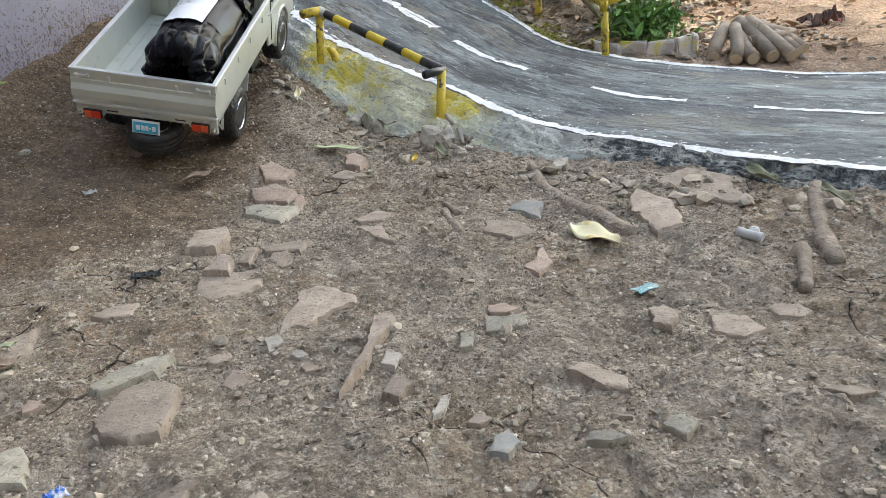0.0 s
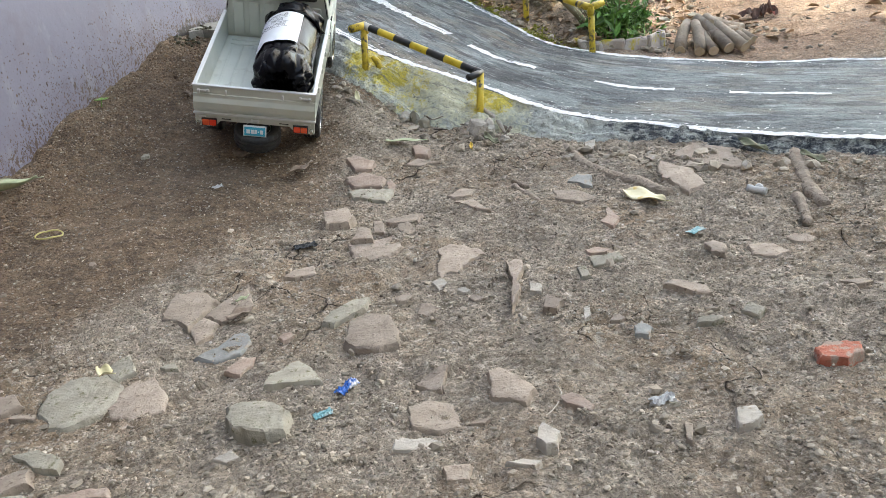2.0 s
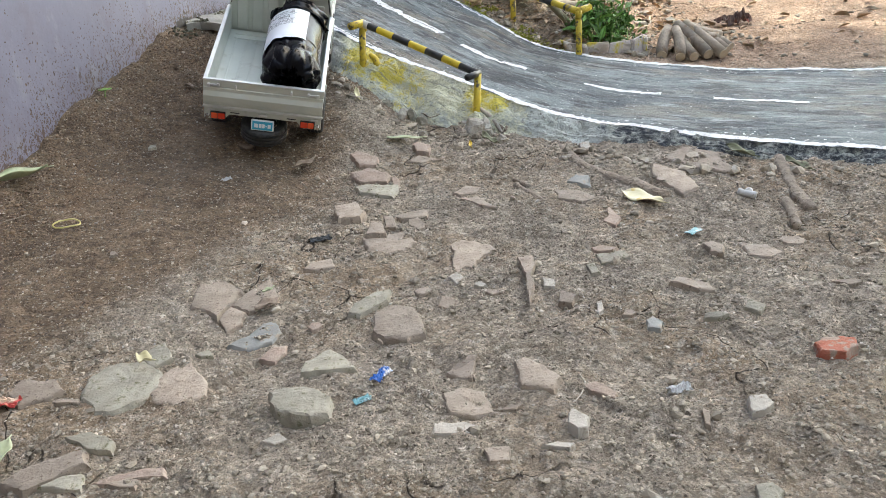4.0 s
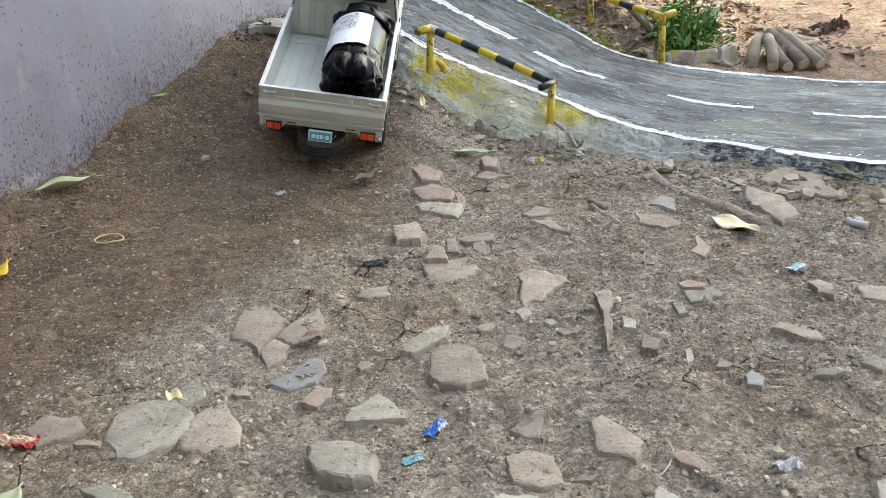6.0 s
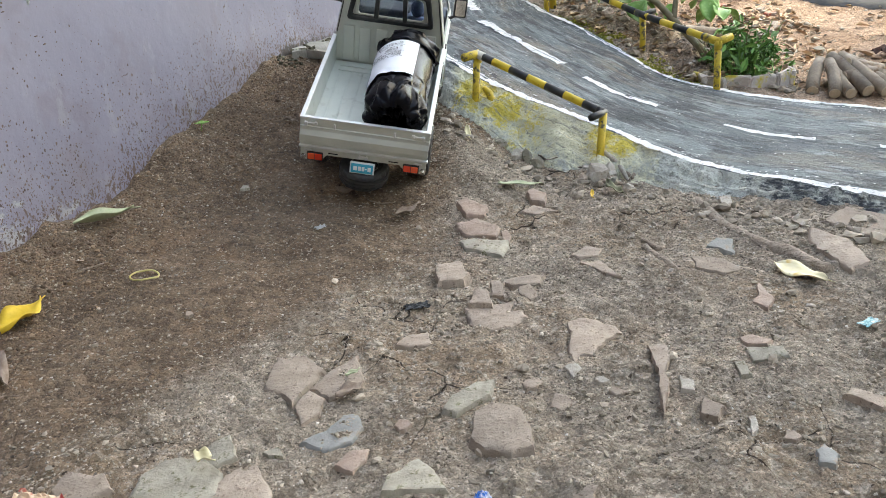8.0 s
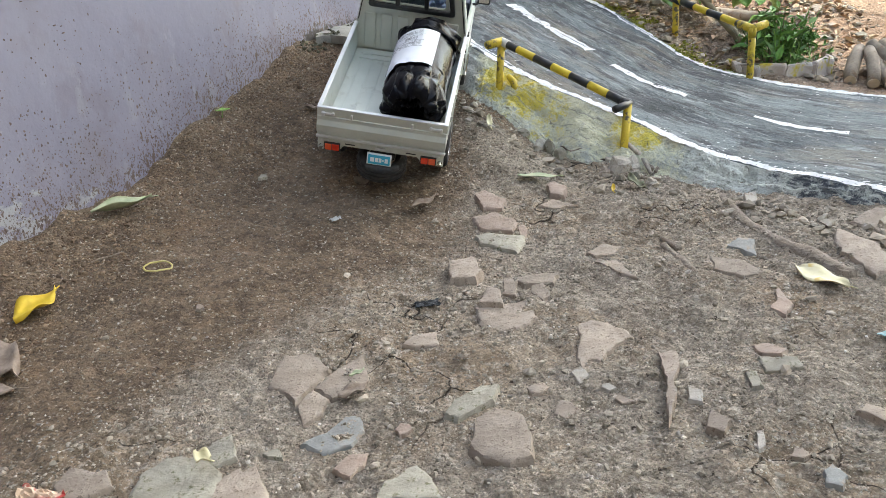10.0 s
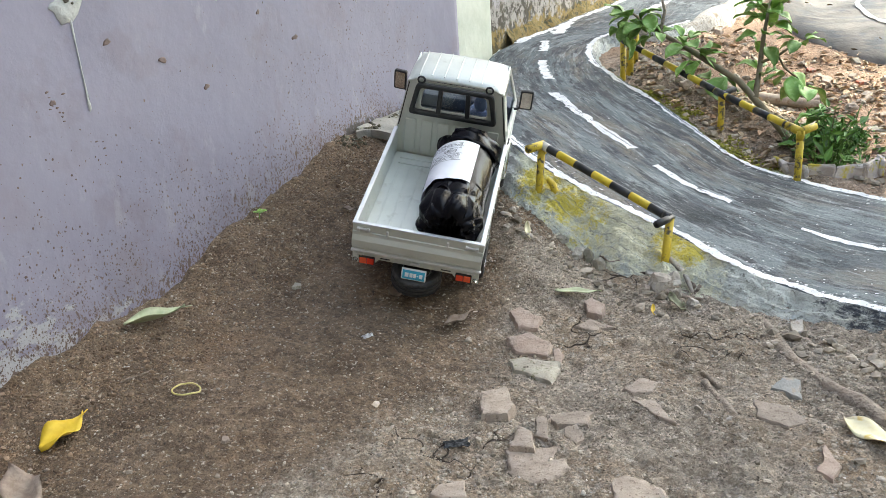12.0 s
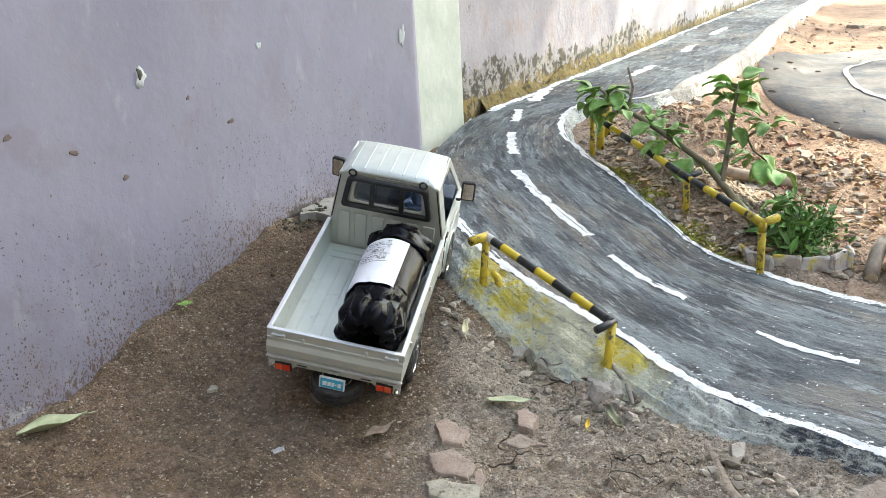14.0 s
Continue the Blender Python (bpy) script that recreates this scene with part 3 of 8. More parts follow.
def skirt(name, edge, other, lo, hi, reach, material, label):
    """The road's flank from an edge down to the earth, rough and bellied."""
    fine = np.linspace(0, hi - lo - 1, (hi - lo) * 4)
    base = np.arange(hi - lo)

    def dense_(a):
        return np.interp(fine, base, a)

    e = np.column_stack([dense_(edge[lo:hi, 0]), dense_(edge[lo:hi, 1])])
    o = e - np.column_stack([dense_(other[lo:hi, 0]), dense_(other[lo:hi, 1])])
    o /= np.linalg.norm(o, axis=1)[:, None]
    reach, top = dense_(reach), dense_(ROAD_Z[lo:hi]) + road_grain(e[:, 0], e[:, 1])
    foot = earth_base(*(e + o * reach[:, None]).T)
    rows = []
    arc = np.concatenate([[0], np.cumsum(np.linalg.norm(np.diff(e, axis=0), axis=1))])
    for k in range(26):
        u = k / 24
        xy = e + o * ((0.02 + u * (1 + 0.10 * hash_noise(e[:, 0], e[:, 1], 0.05, 33))) * reach * (k > 0))[:, None]
        fall = 1.15 * u ** 1.15
        z = top + (np.minimum(foot, top - 0.008) - 0.004 - top) * fall
        if k:
            z = z + 0.0045 * hash_noise(xy[:, 0], xy[:, 1], 0.035, 51) + 0.0030 * hash_noise(xy[:, 0], xy[:, 1], 0.013, 52) + 0.002 * plates(xy[:, 0], xy[:, 1], 0.02, 9) - 0.003 + 0.0048 * hash_noise(arc + 0.02 * k, np.full(len(arc), 0.9 * k), 0.07, 53) * min(1.0, k / 4)
        rows.append(np.column_stack([xy, z]))
    ob = ribbon(name, rows[0], rows[1:], material, road, True, label)
    x, y, _ = np.concatenate(rows).T
    layers = {"yellow": np.zeros(len(x)), "tar": np.zeros(len(x)), "moss": np.zeros(len(x)), "pale": np.zeros(len(x))}
    if name == "skirt":
        for px, py, r in ((-0.165, 1.085, 0.045), (-0.130, 1.045, 0.040), (-0.10, 1.015, 0.055), (-0.012, 0.955, 0.030), (0.012, 0.935, 0.024)):
            layers["yellow"] = np.maximum(layers["yellow"], (0.47 if px == -0.10 else 0.76) * np.exp(-((x - px) ** 2 + (y - py) ** 2) / r ** 2))
        layers["pale"] = 0.75 * np.repeat(np.linspace(1.3, 0.6, len(rows)), len(e)) * step(-0.22, -0.17, x) * step(0.09, 0.0, x)
        layers["tar"] = 0.62 * step(0.07, 0.16, x) * step(0.85, 0.45, x)
    else:
        layers["moss"] = 0.85 * step(1.2, 1.30, y) * step(1.75, 1.6, y)
    for key, values in layers.items():
        ob.data.attributes.new(key, "FLOAT", "POINT").data.foreach_set("value", values.astype(np.float32))
    sweep = np.stack([np.tile(arc, len(rows)), np.concatenate([reach * k / 24 for k in range(len(rows))]), np.zeros(len(x))], -1)
    ob.data.attributes.new("flow", "FLOAT_VECTOR", "POINT").data.foreach_set("vector", sweep.astype(np.float32).ravel())
    return ob


span = np.arange(0, n_along)
skirt("skirt", EDGE_A, EDGE_B, 0, n_along, (0.045 + 0.03 * step(40, 75, span)) * (1 - 0.6 * step(125, 140, span)), SKIRT, "rough grey cement flank with yellow overspray")
skirt("garden_skirt", EDGE_B, EDGE_A, 0, 194, np.full(194, 0.04), SKIRT, "mossy cement flank")


def on_road(points, wide, name, wobble=0.003, seed=0, label=""):
    """A brushed paint line along points, a little uneven, lying on the deck."""
    p = np.asarray(points, float)
    d = np.gradient(p, axis=0)
    d /= np.linalg.norm(d, axis=1)[:, None]
    nrm = np.column_stack([-d[:, 1], d[:, 0]])
    rows = []
    for s in (-1, -0.33, 0.33, 1):
        w = wide / 2 * s * (1 + 0.40 * hash_noise(p[:, 0], p[:, 1], 0.03, 60 + seed + 3 * int(s > 0)) + 0.50 * hash_noise(p[:, 0], p[:, 1], 0.007, 66 + seed + 3 * int(s > 0))) + wobble * hash_noise(p[:, 0], p[:, 1], 0.06, 70 + seed)
        xy = p + nrm * w[:, None]
        rows.append(np.column_stack([xy, [road_top(*q) + 0.0007 for q in xy]]))
    return ribbon(name, rows[0], rows[1:], LINE_WHITE, road, True, label)


def dash(a, b, wide=0.013, bend=0.0, seed=0):
    a, b = np.array(a), np.array(b)
    t = np.linspace(0, 1, 34)
    n = np.array([-(b - a)[1], (b - a)[0]])
    on_road(a + (b - a) * t[:, None] + n * (bend * 4 * t * (1 - t))[:, None], wide, "centre_dash", 0.002, seed)


def dense(p, per=9):
    return spline(p, per)


on_road(dense((EDGE_A + (EDGE_B - EDGE_A) * 0.018)[10:130]), 0.0135, "edge_line", 0.004, 1, "worn white edge line")
on_road(dense((EDGE_B + (EDGE_A - EDGE_B) * 0.02)[10:186]), 0.0115, "edge_line", 0.004, 2, "worn white edge line")
on_road(dense((EDGE_A + (EDGE_B - EDGE_A) * 0.05)[168:228]), 0.02, "edge_line", 0.004, 3, "worn white edge line")
dash((0.452, 0.872), (0.333, 0.927), 0.011, 0.02, 1)
dash((0.269, 0.968), (0.169, 1.03), 0.012, 0.02, 2)
dash((0.095, 1.102), (0.007, 1.188), 0.014, 0.03, 3)
dash((-0.019, 1.237), (-0.128, 1.481), 0.018, 0.05, 4)
dash((-0.133, 1.58), (-0.138, 1.74), 0.018, 0.02, 5)
dash((-0.135, 1.83), (-0.128, 1.95), 0.02, 0.0, 6)
dash((-0.095, 2.06), (-0.055, 2.25), 0.03, 0.02, 7)
dash((0.17, 2.42), (0.26, 2.62), 0.025, 0.0, 8)
dash((0.40, 2.95), (0.47, 3.15), 0.025, 0.0, 9)
dash((0.60, 3.5), (0.72, 3.8), 0.03, 0.0, 10)
dash((0.62, 0.79), (0.74, 0.745), 0.012, 0.0, 11)



def paint_flecks():
    """Spatters of white paint beside the lines and over the deck."""
    g = np.random.default_rng(6)
    v, f = [], []
    for k in range(1100):
        if k < 700:
            e, o = (EDGE_A, EDGE_B) if k % 2 else (EDGE_B, EDGE_A)
            i = g.integers(12, 132)
            p = e[i] + (e[i + 1] - e[i]) * g.random() + (o[i] - e[i]) * abs(g.normal(0.035, 0.03))
            r = g.uniform(0.0006, 0.0022)
        else:
            i = g.integers(12, 190)
            p = EDGE_A[i] + (EDGE_B[i] - EDGE_A[i]) * g.uniform(0.05, 0.95) + (EDGE_A[i + 1] - EDGE_A[i]) * g.random()
            r = g.uniform(0.0005, 0.0016)
        z = float(np.interp(i, np.arange(n_along), ROAD_Z)) + float(road_grain(p[0], p[1])) + 0.0014
        a0, n0 = g.uniform(0, 6.3), len(v)
        for j in range(6):
            q = r * g.uniform(0.6, 1.5)
            v.append((p[0] + q * math.cos(a0 + j * 1.047), p[1] + 0.7 * q * math.sin(a0 + j * 1.047), z))
        f.append(tuple(range(n0, n0 + 6)))
    tagged(mesh_ob("paint_flecks", v, f, LINE_WHITE, road), "white paint spatters", kind="stuff")


paint_flecks()

# ---- the house wall, the wall behind it, and the cement slab at the corner ----
CORNER = Vector((-0.295, 1.53, 0))
ALONG = Vector((-0.377, -0.926, 0)).normalized()
OUT = Vector((0.926, -0.377, 0)).normalized()


def on_wall(s, z, proud=0.0):
    p = CORNER + ALONG * s + OUT * proud
    return Vector((p.x, p.y, z))


def wall_relief(s, z, rough):
    return rough * hash_noise(s, z, 0.25, 81) + 0.35 * rough * hash_noise(s, z, 0.07, 82)


def wall_slab(name, start, along, out, length, height, thick, foot, material, cell, rough, label):
    """A thick wall whose face bulges a little."""
    ns, nz = int(length / cell), int((height - foot) / cell)
    S, H = np.meshgrid(np.linspace(0, length, ns + 1), np.linspace(foot, height, nz + 1))
    o = wall_relief(S, H, rough)
    o[:, 0] = o[:, -1] = 0
    v = np.stack([start.x + along.x * S + out.x * o, start.y + along.y * S + out.y * o, H], -1).reshape(-1, 3).tolist()
    f = []
    f += [(j * (ns + 1) + i, j * (ns + 1) + i + 1, (j + 1) * (ns + 1) + i + 1, (j + 1) * (ns + 1) + i) for j in range(nz) for i in range(ns)]
    k = len(v)
    for s, z in ((0, foot), (length, foot), (length, height), (0, height)):
        p = start + along * s - out * thick
        v.append((p.x, p.y, z))
    a, b, c, d = 0, ns, nz * (ns + 1) + ns, nz * (ns + 1)
    f += [(k + 3, k + 2, k + 1, k)]
    f.append([k] + list(range(d, -1, -(ns + 1))) + [k + 3])
    f.append([k + 1, k + 2] + list(range(c, ns - 1, -(ns + 1))))
    f.append([k + 3] + list(range(d, c + 1)) + [k + 2])
    f.append([k + 1] + list(range(b, -1, -1)) + [k])
    ob = mesh_ob(name, v, f, material, None, True)
    return tagged(ob, label, "wall", kind="structure")


wall_1 = wall_slab("wall_1", CORNER, ALONG, OUT, 5.0, 2.8, 0.14, -0.12, LAVENDER, 0.0125, 0.004, "lavender painted plaster wall, mud-splashed and peeling at its foot")
wx, wy, wz = np.array([tuple(q.co) for q in wall_1.data.vertices]).T
run_s = (wx - CORNER.x) * ALONG.x + (wy - CORNER.y) * ALONG.y
on_slab = 0.152 - 0.09 * (wx + 0.42) + 0.012 * (wy - 1.2)
up = wz - np.where(run_s < 0.40, on_slab, earth_base(wx + 0.025, wy))
stains = {"mud": np.clip(np.exp(-np.maximum(up, 0) / 0.075), 0, 1) * step(0.10, 0.35, run_s),
          "peel": np.exp(-((run_s - 1.04) / 0.16) ** 2) * step(0.15, 0.06, up) + 0.35 * np.exp(-((up - 0.012) / 0.02) ** 2) * step(0.5, 0.8, run_s),
          "growth": np.exp(-np.maximum(up, 0) / 0.010) * step(0.52, 0.36, run_s)}
for key, values in stains.items():
    wall_1.data.attributes.new(key, "FLOAT", "POINT").data.foreach_set("value", values.astype(np.float32))
START2 = Vector((-0.147, 2.142, 0)) + ALONG * 0.75
wall_2 = wall_slab("wall_2", START2, -ALONG, OUT, 7.0, 2.6, 0.14, -0.12, CREAM, 0.025, 0.006, "weathered whitewashed wall with a mossy broken foot")
wx, wy, wz = np.array([tuple(q.co) for q in wall_2.data.vertices]).T
run_s = np.hypot(wx - START2.x, wy - START2.y) - 0.55
brow = 0.262 + 0.022 * hash_noise(run_s, 0 * run_s, 0.22, 93) + 0.014 * hash_noise(run_s, 0 * run_s, 0.08, 94) - 0.030 * np.clip(run_s, 0, 2.2)
stains = {"bare": step(0.012, -0.012, wz - brow), "edge": np.exp(-((wz - brow) / 0.022) ** 2), "moss": np.exp(-np.maximum(wz - 0.172, 0) / 0.018)}
for key, values in stains.items():
    wall_2.data.attributes.new(key, "FLOAT", "POINT").data.foreach_set("value", values.astype(np.float32))
# unseen dark walls added to cut low skylight from behind and the right
BLOCKER = surface("sky_blocking_wall", (0.15, 0.15, 0.145), (0.21, 0.21, 0.20), 0.3, 0.9)
wall_3 = wall_slab("wall_3", Vector((-2.2, -1.7, 0)), Vector((1, 0, 0)), Vector((0, 1, 0)), 5.6, 4.3, 0.12, -0.1, BLOCKER, 0.2, 0.004, "unseen dark grey wall added behind to block low sky light")
wall_4 = wall_slab("wall_4", Vector((3.4, -1.7, 0)), Vector((0, 1, 0)), Vector((-1, 0, 0)), 4.6, 1.9, 0.12, -0.1, BLOCKER, 0.2, 0.004, "unseen dark grey wall added at the right to block low sky light")

# ---- shapes for made things ----
def lathe(profile, seg, axis="z", wave=None):
    """A turned body; profile: (radius, height) pairs."""
    bm = bmesh.new()
    rings = []
    for k, (r, h) in enumerate(profile):
        ring = []
        for i in range(seg):
            a = 2 * math.pi * i / seg
            q = r * (wave(i, k) if wave else 1)
            c, s = q * math.cos(a), q * math.sin(a)
            ring.append(bm.verts.new({"z": (c, s, h), "x": (h, c, s), "y": (c, h, s)}[axis]))
        rings.append(ring)
    for a, b in zip(rings, rings[1:]):
        for i in range(seg):
            j = (i + 1) % seg
            bm.faces.new((a[i], a[j], b[j], b[i]))
    for ring in (rings[0], rings[-1]):
        if profile[rings.index(ring)][0] > 1e-6:
            bm.faces.new(ring)
    bmesh.ops.remove_doubles(bm, verts=bm.verts, dist=1e-6)
    return bm


def box(size, at=(0, 0, 0), bevel=0.0, m=None, taper=None):
    """A block, its edges rounded off; taper scales its top."""
    bm = bmesh.new()
    bmesh.ops.create_cube(bm, size=1.0)
    for v in bm.verts:
        k = taper if taper and v.co.z > 0 else (1, 1)
        v.co = Vector((v.co.x * size[0] * k[0], v.co.y * size[1] * k[1], v.co.z * size[2]))
    if bevel:
        bmesh.ops.bevel(bm, geom=list(bm.edges), offset=bevel, segments=2, affect="EDGES", profile=0.6)
    bm.transform(Matrix.Translation(at) @ (m or Matrix()))
    return bm


def plate(outline, holes, thick, m, bevel=0.0):
    """A flat piece with openings cut through it, from outlines in its own plane."""
    bm = bmesh.new()
    edges = []
    for loop in [outline, *holes]:
        vs = [bm.verts.new((p[0], p[1], 0)) for p in loop]
        edges += [bm.edges.new((vs[i], vs[(i + 1) % len(vs)])) for i in range(len(vs))]
    bmesh.ops.triangle_fill(bm, use_beauty=True, use_dissolve=True, edges=edges)
    faces = list(bm.faces)
    out = bmesh.ops.extrude_face_region(bm, geom=faces)
    bmesh.ops.translate(bm, verts=[v for v in out["geom"] if isinstance(v, bmesh.types.BMVert)], vec=(0, 0, thick))
    bmesh.ops.recalc_face_normals(bm, faces=bm.faces)
    if bevel:
        sharp = [e for e in bm.edges if len(e.link_faces) == 2 and e.calc_face_angle(0) > 1.0]
        bmesh.ops.bevel(bm, geom=sharp, offset=bevel, segments=1, affect="EDGES")
    bm.transform(m)
    return bm


def rounded(points, r, n=4):
    """An outline with its corners rounded."""
    out, k = [], len(points)
    for i in range(k):
        p, a, b = Vector(points[i]), Vector(points[i - 1]), Vector(points[(i + 1) % k])
        u, w = (a - p).normalized() * r, (b - p).normalized() * r
        for j in range(n + 1):
            t = j / n
            out.append((p + u) * (1 - t) ** 2 + p * 2 * t * (1 - t) + (p + w) * t * t)
    return [tuple(q) for q in out]


def tube(points, radius, seg=8, closed=False, square=False):
    """A round or square bar along points; radius one number or one for each point."""
    bm = bmesh.new()
    p = [Vector(q) for q in points]
    n = len(p)
    rad = radius if isinstance(radius, (list, tuple)) else [radius] * n
    rings = []
    side = None
    for i in range(n):
        a, b = (p[i - 1], p[(i + 1) % n]) if closed else (p[max(i - 1, 0)], p[min(i + 1, n - 1)])
        d = (b - a).normalized()
        if side is None:
            side = d.cross(Vector((0.123, 0.31, 0.94))).normalized()
        side = (side - d * side.dot(d)).normalized()
        up = d.cross(side)
        rings.append([bm.verts.new(p[i] + (side * math.cos(2 * math.pi * k / seg) + up * math.sin(2 * math.pi * k / seg)) * rad[i]) for k in range(seg)])
    for i in range(n if closed else n - 1):
        a, b = rings[i], rings[(i + 1) % n]
        for k in range(seg):
            bm.faces.new((a[k], a[(k + 1) % seg], b[(k + 1) % seg], b[k]))
    if not closed:
        bm.faces.new(rings[0])
        bm.faces.new(rings[-1])
    return bm


def merge(*bms):
    out = bmesh.new()
    for b in bms:
        me = bpy.data.meshes.new("tmp")
        b.to_mesh(me)
        out.from_mesh(me)
        bpy.data.meshes.remove(me)
        b.free()
    return out


def facing(x_axis, y_axis, at):
    """A placing matrix with the given first two axes."""
    x, y = Vector(x_axis).normalized(), Vector(y_axis).normalized()
    z = x.cross(y)
    return Matrix(((x.x, y.x, z.x, at[0]), (x.y, y.y, z.y, at[1]), (x.z, y.z, z.z, at[2]), (0, 0, 0, 1)))


# ---- the model truck ----
PAINT = surface("champagne_metallic_paint", (0.56, 0.585, 0.535), (0.63, 0.655, 0.60), 0.05, 0.38, metal=0.28, coat=0.3, bump=0.0001, bump_size=0.003, fleck=(0.50, 0.51, 0.46), fleck_size=0.03, fleck_amount=0.3, uneven=0.08)
BRIGHT = surface("bright_aluminium_trim", (0.66, 0.67, 0.66), (0.72, 0.73, 0.72), 0.02, 0.42, metal=0.6)
CHROME = surface("chromed_plastic", (0.66, 0.66, 0.66), (0.74, 0.74, 0.74), 0.01, 0.2, metal=1.0)
BLACK_PLASTIC = surface("satin_black_plastic", (0.012, 0.013, 0.014), (0.022, 0.023, 0.024), 0.01, 0.42)
RUBBER = surface("dusty_black_rubber", (0.024, 0.025, 0.027), (0.050, 0.047, 0.044), 0.012, 0.6, bump=0.0003, bump_size=0.002)
TAIL_RED = surface("red_lamp_plastic", (0.72, 0.045, 0.02), (0.80, 0.07, 0.03), 0.01, 0.2, coat=0.6)
TAIL_AMBER = surface("amber_lamp_plastic", (0.78, 0.09, 0.03), (0.85, 0.13, 0.05), 0.01, 0.2, coat=0.6)
PLATE_BLUE = surface("blue_plate_film", (0.04, 0.38, 0.56), (0.06, 0.43, 0.62), 0.01, 0.35)
WHITE_INK = surface("white_print", (0.75, 0.78, 0.78), (0.8, 0.82, 0.82), 0.01, 0.5)
# dark cab inside, its colour lifted bluish for the rear window's reflection
CAB_DARK = surface("dark_cab_plastic_blue_sheen", (0.06, 0.08, 0.115), (0.10, 0.125, 0.165), 0.02, 0.5)
MIRROR_GLASS = surface("silvered_mirror", (0.75, 0.77, 0.78), (0.78, 0.8, 0.8), 0.02, 0.08, metal=1.0, uneven=0.02)
CLEAR = surface("clear_plastic_pane", (0.95, 0.97, 0.97), (0.95, 0.97, 0.97), 0.02, 0.05, glass=1.0, uneven=0.01)
BAG = surface("black_plastic_film", (0.003, 0.003, 0.004), (0.006, 0.006, 0.008), 0.02, 0.16, uneven=0.04, bump=0.0004, bump_size=0.008)
BAG.node_tree.nodes["Principled BSDF"].inputs["Specular IOR Level"].default_value = 0.12
PAPER = surface("white_label_paper", (0.78, 0.79, 0.82), (0.84, 0.85, 0.88), 0.02, 0.55)
INK = surface("black_print", (0.02, 0.02, 0.022), (0.04, 0.04, 0.042), 0.01, 0.6)
DOLL_CLOTH = surface("blue_doll_plastic", (0.10, 0.16, 0.30), (0.14, 0.2, 0.36), 0.01, 0.6)

TRUCK_AT = pose(-0.299, 0.806, 0.121) @ Matrix.Rotation(radians(-7.5), 4, "Z") @ Matrix.Rotation(radians(17.1), 4, "X") @ Matrix.Rotation(radians(12.2), 4, "Y") @ pose(0, 0, -0.1)


def wheel(truck, name, at, side, lying=False, label=""):
    """A treaded tyre round a pressed steel-look rim."""
    hub = new(name)
    hub.parent = truck
    hub.empty_display_size = 0.01
    hub.matrix_local = Matrix.Translation(at) @ (Matrix.Rotation(radians(90), 4, "Y") if lying else Matrix.Rotation(0 if side > 0 else math.pi, 4, "Z"))
    r, w = 0.0285, 0.011
    prof = [(0.0165, -w * 0.86), (0.0215, -w), (0.0255, -w * 0.95), (0.0276, -w * 0.8), (r, -w * 0.6), (r, -w * 0.52), (r - 0.0013, -w * 0.5), (r - 0.0013, -w * 0.38),
            (r, -w * 0.36), (r, -w * 0.06), (r - 0.0012, -w * 0.04), (r - 0.0012, w * 0.04), (r, w * 0.06), (r, w * 0.36), (r - 0.0013, w * 0.38), (r - 0.0013, w * 0.5),
            (r, w * 0.52), (r, w * 0.6), (0.0276, w * 0.8), (0.0255, w * 0.95), (0.0215, w), (0.0165, w * 0.86)]
    bm = lathe(prof, 60, "x", lambda i, k: 0.968 if (3 <= k <= 5 or 15 <= k <= 18) and (i + k // 9) % 3 == 0 else 1.0)
    part("tyre", bm, RUBBER, hub)
    face = plate([(0.0162 * math.cos(a * math.pi / 20), 0.0162 * math.sin(a * math.pi / 20)) for a in range(40)],
                 [[(0.0108 * math.cos(k * math.pi / 4) + 0.0021 * math.cos(b * math.pi / 5), 0.0108 * math.sin(k * math.pi / 4) + 0.0021 * math.sin(b * math.pi / 5)) for b in range(10)] for k in range(8)],
                 0.0015, facing((0, 1, 0), (0, 0, 1), (w * 0.30, 0, 0)))
    ring = lathe([(0.0148, w * 0.3), (0.0165, w * 0.92), (0.0172, w * 0.98), (0.0172, w * 0.9), (0.0168, -w * 0.9), (0.015, -w * 0.9), (0.015, w * 0.25)], 40, "x")
    part("rim", merge(face, ring), CHROME, hub, "chromed pressed rim", True)
    part("hub_cap", lathe([(0.0056, w * 0.34), (0.0052, w * 0.7), (0.0042, w * 0.82), (0.0, w * 0.84)], 16, "x"), CHROME, hub)
    return hub


